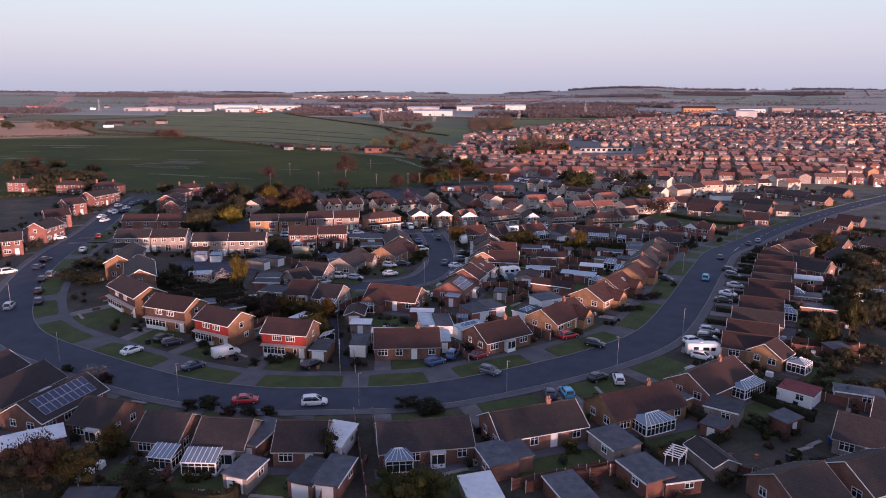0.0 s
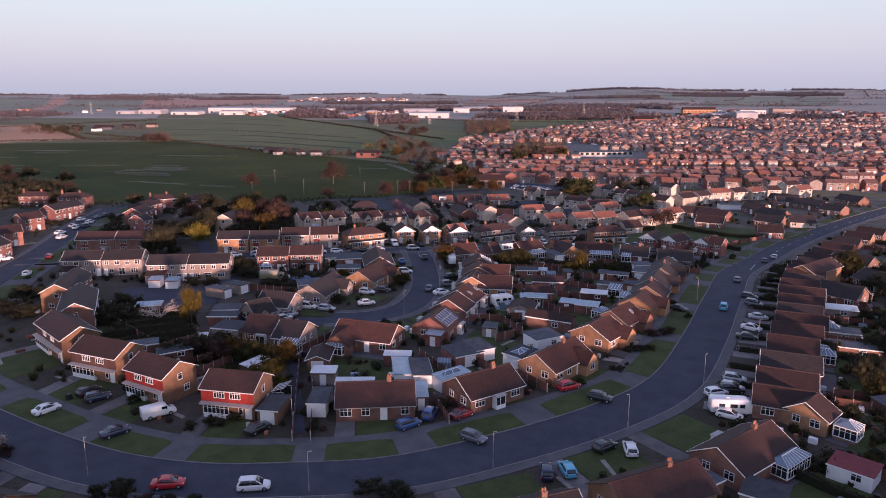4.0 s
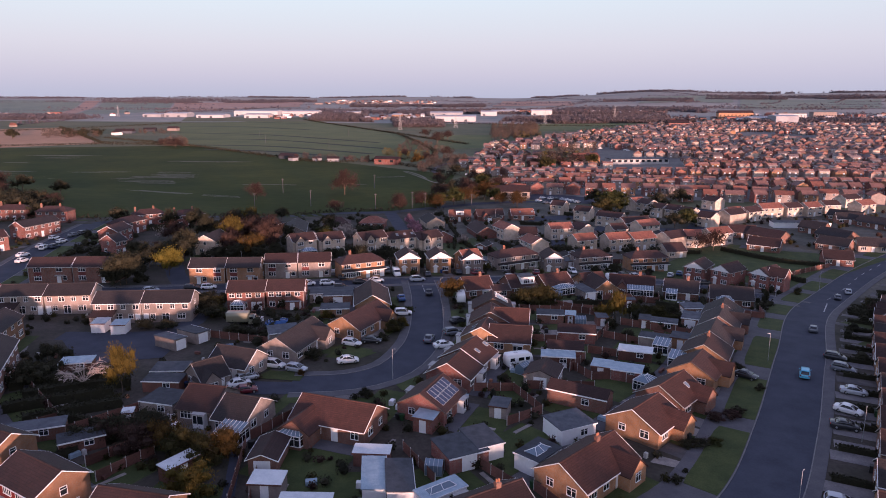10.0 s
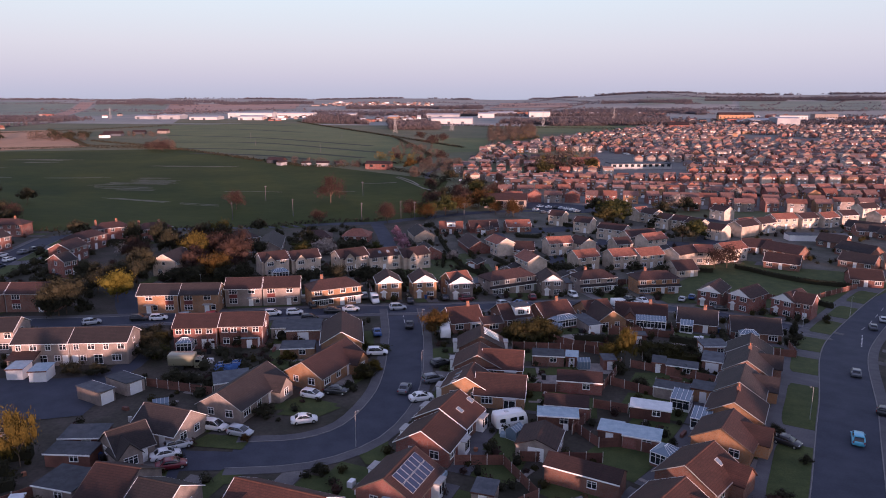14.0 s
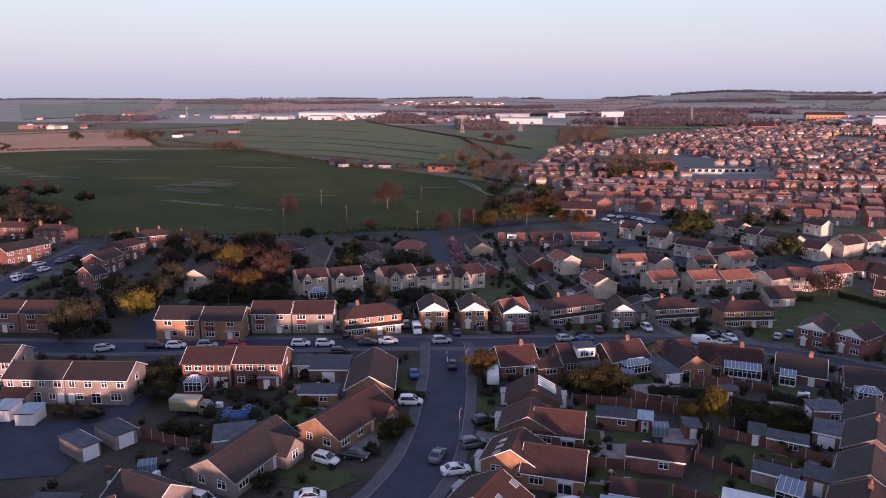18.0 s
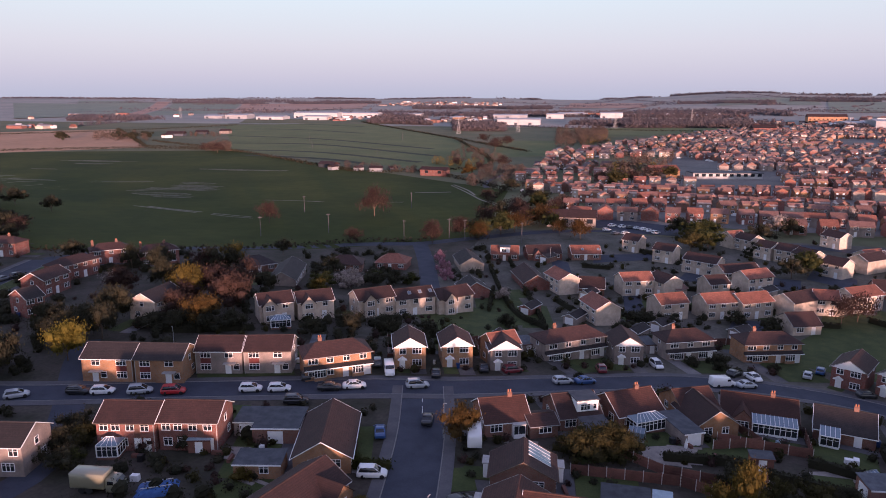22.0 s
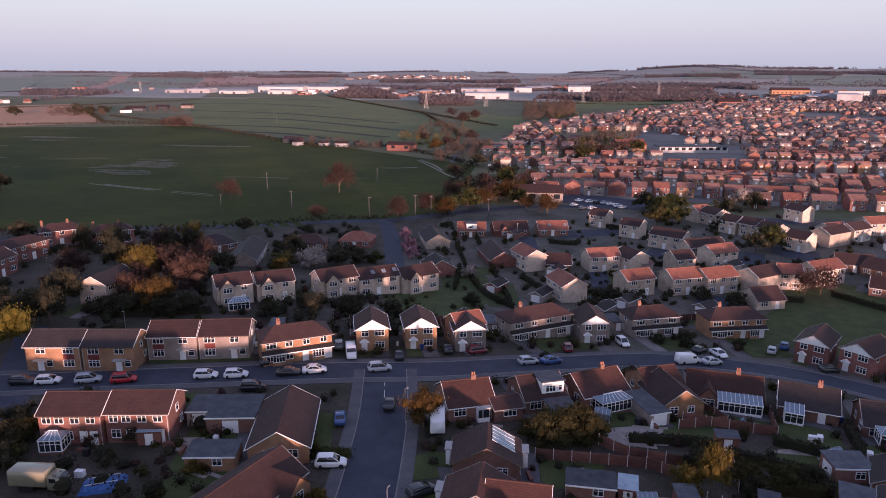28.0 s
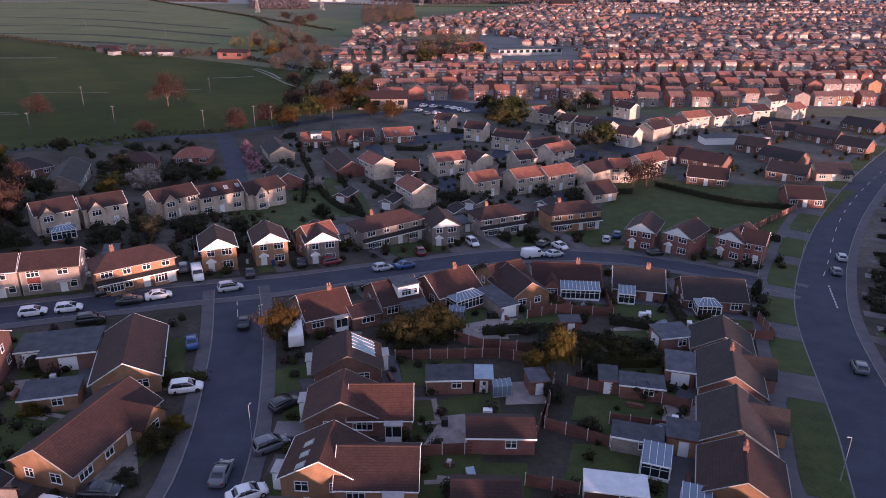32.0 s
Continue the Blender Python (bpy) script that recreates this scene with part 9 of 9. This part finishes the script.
SHEETWHITE = varied("white_cladding", (0.368, 0.368, 0.376), (0.448, 0.440, 0.440), 0.05, 0.6, fine=0.1)
SHEETGREY = varied("grey_cladding", (0.24, 0.24, 0.26), (0.32, 0.32, 0.33), 0.05, 0.6, fine=0.2)
PALEROOF = varied("pale_roof_sheets", (0.306, 0.306, 0.323), (0.391, 0.383, 0.391), 0.03, 0.6, fine=0.2)
for x, y, L, h, look_word in (
    (-1000, 1678, 47, 5.8, "g"),
    (-935, 1676, 57, 8.4, "g"),
    (-830, 1648, 67, 6.2, "w"),
    (-763, 1758, 113, 12.2, "w"),
    (-711, 1644, 57, 7.7, "w"),
    (-665, 1804, 96, 10.3, "w"),
    (-583, 1934, 79, 5.0, "g"),
    (-218, 1524, 84, 9.9, "w"),
    (-290, 1846, 83, 7.0, "g"),
    (-182, 1856, 41, 9.4, "w"),
    (-163, 1982, 52, 8.2, "g"),
    (-144, 2100, 29, 5.4, "w"),
    (-51, 1910, 53, 11.5, "w"),
    (-364, 1610, 19, 10.1, "o"),
    (390, 1550, 48, 8.7, "g"),
    (426, 1518, 42, 13.2, "g"),
):
    big_building("warehouse", x, y, 5, L, 45, h, {"w": SHEETWHITE, "g": SHEETGREY, "o": WALL["ochre"]}[look_word], {"w": "long white clad warehouse far off", "g": "grey clad warehouse far off", "o": "ochre brick works far off"}[look_word], 0, False, PALEROOF)
big_building("school", 390, 1750, 4, 76, 20, 12, WALL["ochre"], "orange brick three-storey block far off", 9, True)
big_building("hall", 200, 1330, 10, 36, 20, 7, WALL["red"], "red brick hall with a pitched roof far off", 3, True)
big_building("office", 500, 1720, 6, 60, 22, 12, SHEETWHITE, "pale office block far off", 8)
big_building("office", 580, 1760, 6, 50, 22, 14, WALL["pale"], "grey office block far off", 8)
big_building("school", 66, 668, 14, 50, 16, 4.2, SHEETWHITE, "low white school building with a flat roof", 10)
big_building("hall", 22, 664, 25, 22, 14, 5, WALL["ochre"], "brick hall with a red roof among the houses", 3, True, ROOF["bright"])
big_building("hall", -26, 447, 4, 22, 11, 4.5, WALL["pale"], "pale hall with a dark roof beside the car park", 4, True)
for x, y, r, L, D, h, wall, word in ((-245, 664, -20, 17, 8, 3.0, FELT, "dark barn"), (-234, 648, 60, 7, 6, 2.6, SHEETGREY, "pale shed"), (-212, 648, 60, 6, 6, 2.4, SHEETGREY, "pale shed"), (-196, 645, 10, 10, 6, 2.8, SHEETGREY, "pale shed"),
                                     (-184, 652, 30, 6, 5, 2.4, FELT, "dark shed"), (-143, 630, -8, 21, 8, 4.4, WALL["red"], "long red brick house"), (-640, 1010, 10, 26, 12, 3.6, FELT, "dark barn"),
                                     (-632, 1062, 15, 18, 10, 3.2, FELT, "dark barn"), (-606, 1085, 0, 16, 10, 4, WALL["pale"], "buff brick house"), (-628, 972, 70, 12, 8, 3.6, WALL["white"], "white rendered house")):
    big_building("farmhouse", x, y, r, L, D, h, wall, f"{word} beside the field hedge", 2 if "house" in word else 0, True)


# ---- far villages, pylons and field poles ----
def villages():
    """Small houses and works on the far land, too many and too far to count."""
    rnd = random.Random(61)
    pools = {}
    for x0, x1, y0, y1, n in ((-430, -330, 1560, 1880, 55), (-690, -570, 1590, 1930, 30), (-180, 270, 1990, 2170, 120), (-1140, -600, 3050, 3600, 110), (190, 420, 1420, 1700, 50), (-1090, -960, 1130, 1190, 9), (-1500, -1150, 1500, 1850, 12), (420, 900, 1500, 1950, 90)):
        for _ in range(n):
            x, y = rnd.uniform(x0, x1), rnd.uniform(y0, y1)
            m = pose(x, y, g(x, y), 0, 0, rnd.choice((0, 90, 20, -70)) + rnd.gauss(0, 8))
            big = rnd.random() < 0.12
            L, D, he, hr = (rnd.uniform(18, 34), 14, 5, 6.5) if big else (rnd.uniform(8, 14), 8, rnd.choice((2.8, 5.0)), rnd.choice((5.2, 7.4)))
            hr = max(hr, he + 1.4)
            w = rnd.choice(("stone", "white", "red", "brick", "pale", "pale"))
            for key, prof, o in ((("wall", w), [(-D / 2, -2), (D / 2, -2), (D / 2, he), (0, hr - 0.15), (-D / 2, he)], 0.0), (("roof", rnd.choice(("mid", "bright", "dark", "pale"))), [(-D / 2 - 0.3, he - 0.25), (D / 2 + 0.3, he - 0.25), (0, hr)], 0.2)):
                vs, fs = pools.setdefault(key, ([], []))
                k, q = len(vs), len(prof)
                for xx in (-L / 2 - o, L / 2 + o):
                    vs += [tuple(m @ Vector((xx, py, pz))) for py, pz in prof]
                fs += [(k + i, k + (i + 1) % q, k + q + (i + 1) % q, k + q + i) for i in range(q)] + [tuple(range(k, k + q))[::-1], tuple(range(k + q, k + 2 * q))]
    top = new("village")
    tagged(top, "scattered houses and works of villages far off", "houses", kind="stuff")
    for (what, key), (vs, fs) in pools.items():
        me = bpy.data.meshes.new(what)
        me.from_pydata(vs, [], fs)
        ob = part(what, me, PALEROOF if key == "pale" and what == "roof" else WALL[key] if what == "wall" else ROOF[key], top)
        ob["kind"] = "stuff"


villages()


def pylon(x, y, h, rot):
    """A lattice tower: four leaning legs with crossed braces, and three pairs of arms."""
    top = new("pylon")
    top.matrix_basis = pose(x, y, g(x, y), 0, 0, rot)
    tagged(top, "grey steel lattice pylon standing in the far fields", "pylon", "pylons")
    bm = bmesh.new()
    for sx in (-1, 1):
        for sy in (-1, 1):
            tube(bm, [Vector((sx * 3, sy * 3, -1)), Vector((sx * 1.0, sy * 1.0, h * 0.6)), Vector((sx * 0.3, sy * 0.3, h))], [0.16, 0.13, 0.10], 4)
    for k in range(7):
        z0, z1 = h * k / 8, h * (k + 1) / 8
        r0, r1 = max(0.6, 3 - 3.4 * k / 8), max(0.6, 3 - 3.4 * (k + 1) / 8)
        for sy in (-1, 1):
            tube(bm, [Vector((-r0, sy * r0, z0)), Vector((r1, sy * r1, z1))], [0.07, 0.07], 3)
            tube(bm, [Vector((r0, sy * r0, z0)), Vector((-r1, sy * r1, z1))], [0.07, 0.07], 3)
    part("mast", bm, GREYTRIM, top)
    for z, w in ((0.62, 5.5), (0.76, 7.0), (0.9, 5.0)):
        bm = bmesh.new()
        tube(bm, [Vector((-w, 0, h * z)), Vector((0, 0, h * z + 0.8)), Vector((w, 0, h * z))], [0.09, 0.18, 0.09], 4)
        part("cross_arm", bm, GREYTRIM, top)


for x, y, h in ((-1077, 1638, 30), (-253, 1155, 24), (-174, 1227, 25), (-29, 1402, 30), (111, 1569, 32)):
    pylon(x, y, h, 25)


def utility_pole(x, y):
    top = new("utility_pole")
    top.matrix_basis = pose(x, y, g(x, y), 0, 0, 30)
    tagged(top, "weathered wooden utility pole standing in the field", "utility pole", "utility poles")
    bm = bmesh.new()
    tube(bm, [Vector((0, 0, -0.5)), Vector((0, 0, 4)), Vector((0, 0, 8.5))], [0.17, 0.14, 0.11], 6)
    part("pole", bm, PAVE, top)
    bm = bmesh.new()
    box(bm, -0.8, 0.8, -0.06, 0.06, 8.0, 8.15)
    part("cross_arm", bm, PAVE, top)


for x, y in ((-404, 958), (-247, 785), (-294, 1009), (-351, 855), (-162, 448), (-113, 476), (-151, 384), (-127, 400), (-90, 393), (-73, 402), (-66, 401), (-42, 400), (-92, 640)):
    utility_pole(x, y)
ribbon("path", [(-91, 570), (-97, 600), (-94, 640), (-82, 660), (-60, 690)], -2.0, 2.0, 0.12, PAVE, "pale lane bending past the field corner", "path")


# ---- garden clutter ----
BINS = {"green": mat("green_plastic", (0.02, 0.06, 0.025), 0.5), "black": mat("black_plastic", (0.02, 0.02, 0.022), 0.5), "blue": mat("blue_plastic", (0.02, 0.05, 0.16), 0.5), "brown": mat("brown_plastic", (0.07, 0.035, 0.02), 0.5)}


def wheelie_bin(x, y, rot, colour):
    top = new("wheelie_bin")
    top.matrix_basis = pose(x, y, g(x, y) + 0.06, 0, 0, rot)
    tagged(top, f"{colour} plastic wheelie bin standing beside a house", "bin", "wheelie bins")

    def body(bm):
        vs = box(bm, -0.29, 0.29, -0.36, 0.36, 0.02, 0.98)
        for v in vs[:4]:
            v.co.x *= 0.78
            v.co.y *= 0.72
    part("body", shared(("bin_body", colour), body, BINS[colour]), None, top)
    part("lid", shared(("bin_lid", colour), lambda bm: (box(bm, -0.31, 0.31, -0.40, 0.38, 0.98, 1.05), box(bm, -0.22, 0.22, 0.36, 0.43, 0.92, 1.0)), BINS[colour]), None, top)


def greenhouse(x, y, rot):
    top = new("greenhouse")
    top.matrix_basis = pose(x, y, g(x, y) + 0.05, 0, 0, rot)
    tagged(top, "small aluminium greenhouse with clear panes in a garden", "greenhouse", "greenhouses")
    bm = bmesh.new()
    for xx in (-1.2, -0.6, 0.0, 0.6, 1.2):
        for s in (-1, 1):
            box(bm, xx - 0.025, xx + 0.025, s * 0.95 - 0.025, s * 0.95 + 0.025, 0, 1.5)
        extrude_x(bm, [(-0.97, 1.46), (0, 2.05), (0.97, 1.46), (0.97, 1.52), (0, 2.11), (-0.97, 1.52)], xx - 0.025, xx + 0.025)
    box(bm, -1.23, 1.23, -0.98, 0.98, -0.2, 0.08)
    part("frame", bm, STEEL, top)
    bm = bmesh.new()
    extrude_x(bm, [(-0.95, 0.08), (0.95, 0.08), (0.95, 1.48), (0, 2.06), (-0.95, 1.48)], -1.19, 1.19)
    part("glazing", bm, ROOFGLASS, top)


def clutter():
    rnd = random.Random(77)
    n = 0
    for kind, x, y, rot, L, D in list(PLOTS):
        if kind == "gar" or y > 262 or rnd.random() < 0.45:
            continue
        ex = Vector((math.cos(radians(rot)), math.sin(radians(rot))))
        ey = Vector((-ex.y, ex.x))
        side = rnd.choice((-1, 1))
        p = Vector((x, y)) + ex * side * (L / 2 + 0.6) + ey * rnd.uniform(-D / 2, D / 2)
        for k in range(rnd.choice((1, 2))):
            q = p + ey * 0.75 * k
            if all((q - Vector((o[1], o[2]))).length > 5.6 for o in PLOTS if (o[1], o[2]) != (x, y)) and nearest_road(q)[0] > 6:
                wheelie_bin(q.x, q.y, rot + rnd.uniform(-12, 12), ("green", "black", "blue", "brown", "black")[n % 5])
                n += 1


clutter()


def garden_oddments():
    """Pots, planters, timber stacks, garden seats and stepping slabs lying about the gardens, past counting."""
    rnd = random.Random(91)
    pools = {}
    centres = [(q[1], q[2], max(q[4], q[5]) / 2) for q in PLOTS]
    kinds = (("timber", WOOD), ("pale", POSTS), ("slab", SLABS), ("dark", BINS["black"]), ("pot", CLAY), ("white", TRIM), ("sheet", BLUEROOF))
    for kind, x0, y0, rot, L, D in list(PLOTS):
        if kind == "gar" or y0 > 262 or x0 < -130:
            continue
        for _ in range(11):
            x, y = x0 + rnd.uniform(-13, 13), y0 + rnd.uniform(-13, 13)
            if any((x - a) ** 2 + (y - b) ** 2 < (r + 0.8) ** 2 for a, b, r in centres) or nearest_road(Vector((x, y)))[0] < 11.5:
                continue
            key = rnd.choice(("timber", "timber", "pale", "slab", "slab", "slab", "dark", "pot", "white", "sheet"))
            m = pose(x, y, g(x, y) + 0.1, 0, 0, rot + rnd.choice((0, 90)) + rnd.gauss(0, 6))
            sizes = {"timber": (rnd.uniform(1.0, 2.4), 0.5, 0.45), "pale": (0.5, 0.5, 0.7), "slab": (rnd.uniform(1.5, 5), 0.7, 0.03), "dark": (0.8, 0.8, 0.9), "pot": (0.45, 0.45, 0.45), "white": (1.2, 0.8, 0.75), "sheet": (1.6, 1.0, 0.5)}[key]
            vs, fs = pools.setdefault(key, ([], []))
            k = len(vs)
            a, b, h = sizes[0] / 2, sizes[1] / 2, sizes[2]
            t = 1.15 if key == "pot" else 0.94
            vs += [tuple(m @ Vector(p)) for p in ((-a, -b, -0.2), (a, -b, -0.2), (a, b, -0.2), (-a, b, -0.2), (-a * t, -b * t, h), (a * t, -b * t, h), (a * t, b * t, h), (-a * t, b * t, h))]
            fs += [(k + 4, k + 5, k + 6, k + 7), (k, k + 1, k + 5, k + 4), (k + 1, k + 2, k + 6, k + 5), (k + 2, k + 3, k + 7, k + 6), (k + 3, k, k + 4, k + 7)]
    for key, material in kinds:
        if key in pools:
            me = bpy.data.meshes.new("garden_oddments")
            me.from_pydata(*(pools[key][0], [], pools[key][1]))
            tagged(part("garden_oddments", me, material, None), "pots, timber, seats and slabs lying about the gardens", "garden clutter", kind="stuff")


garden_oddments()
for x, y, r in ((7, 206, 10), (-4, 176, 60), (24, 196, 20), (-62, 176, 30), (2, 228, -10), (33, 224, 40), (-14, 140, 0), (8, 150, 25)):
    greenhouse(x, y, r)


def covered_pile(x, y, rot, L, W):
    """A low pile under a creased tarpaulin that falls to the ground at its edges, held down by pale boards."""
    top = new("covered_pile")
    top.matrix_basis = pose(x, y, g(x, y), 0, 0, rot)
    tagged(top, "low garden pile under a creased blue tarpaulin", "tarpaulin")
    rnd = random.Random(4)
    bm = bmesh.new()
    n = 12
    grid = []
    for i in range(n + 1):
        for j in range(n + 1):
            u, v = i / n * 2 - 1, j / n * 2 - 1
            rim = max(abs(u), abs(v))
            h = 0.02 if rim > 0.99 else 0.75 * (1 - rim ** 4) + 0.1 * (1 + u) + rnd.uniform(-0.05, 0.05)
            grid.append(bm.verts.new((u * L / 2 + rnd.uniform(-0.06, 0.06), v * W / 2 + rnd.uniform(-0.06, 0.06), h)))
    for i in range(n):
        for j in range(n):
            bm.faces.new((grid[i * (n + 1) + j], grid[(i + 1) * (n + 1) + j], grid[(i + 1) * (n + 1) + j + 1], grid[i * (n + 1) + j + 1]))
    part("sheet", bm, TARP, top)
    for k in (-0.2, 0.25):
        bm = bmesh.new()
        box(bm, -L * 0.36, L * 0.36, -0.07, 0.07, 0.0, 0.05, pose(0, W * k, 0.9, 0, -1.5, 4))
        part("board", bm, POSTS, top)


covered_pile(-59.8, 195.6, 25, 5.4, 3.6)


def parasol(x, y):
    """A garden parasol, folded."""
    top = new("garden_parasol")
    top.matrix_basis = pose(x, y, g(x, y))
    tagged(top, "folded white garden parasol on a slab patio", "parasol")
    for name, points, radii, material in (("base", [Vector((0, 0, 0)), Vector((0, 0, 0.12))], [0.28, 0.25], POSTS), ("pole", [Vector((0, 0, 0.1)), Vector((0, 0, 2.45))], [0.03, 0.03], STEEL),
                                          ("canopy", [Vector((0, 0, 0.9)), Vector((0, 0, 1.3)), Vector((0, 0, 2.0)), Vector((0, 0, 2.4))], [0.2, 0.26, 0.15, 0.04], TRIM)):
        bm = bmesh.new()
        tube(bm, points, radii, 8)
        part(name, bm, material, top)


parasol(9.0, 225.4)


def pergola(x, y, rot):
    top = new("pergola")
    top.matrix_basis = pose(x, y, g(x, y) + 0.05, 0, 0, rot)
    tagged(top, "open white painted timber pergola in a back garden", "pergola")
    for sx in (-1.5, 1.5):
        for sy in (-0.9, 0.9):
            part("post", shared(("pergola_post",), lambda b: box(b, -0.06, 0.06, -0.06, 0.06, -0.2, 2.2), TRIM), None, top, m=pose(sx, sy, 0))
    for sy in (-0.9, 0.9):
        part("beam", shared(("pergola_beam",), lambda b: box(b, -1.8, 1.8, -0.05, 0.05, 2.2, 2.36), TRIM), None, top, m=pose(0, sy, 0))
    for i in range(6):
        part("rafter", shared(("pergola_rafter",), lambda b: box(b, -0.04, 0.04, -1.2, 1.2, 2.36, 2.48), TRIM), None, top, m=pose(-1.6 + i * 0.64, 0, 0))


pergola(20.3, 85.9, 60)
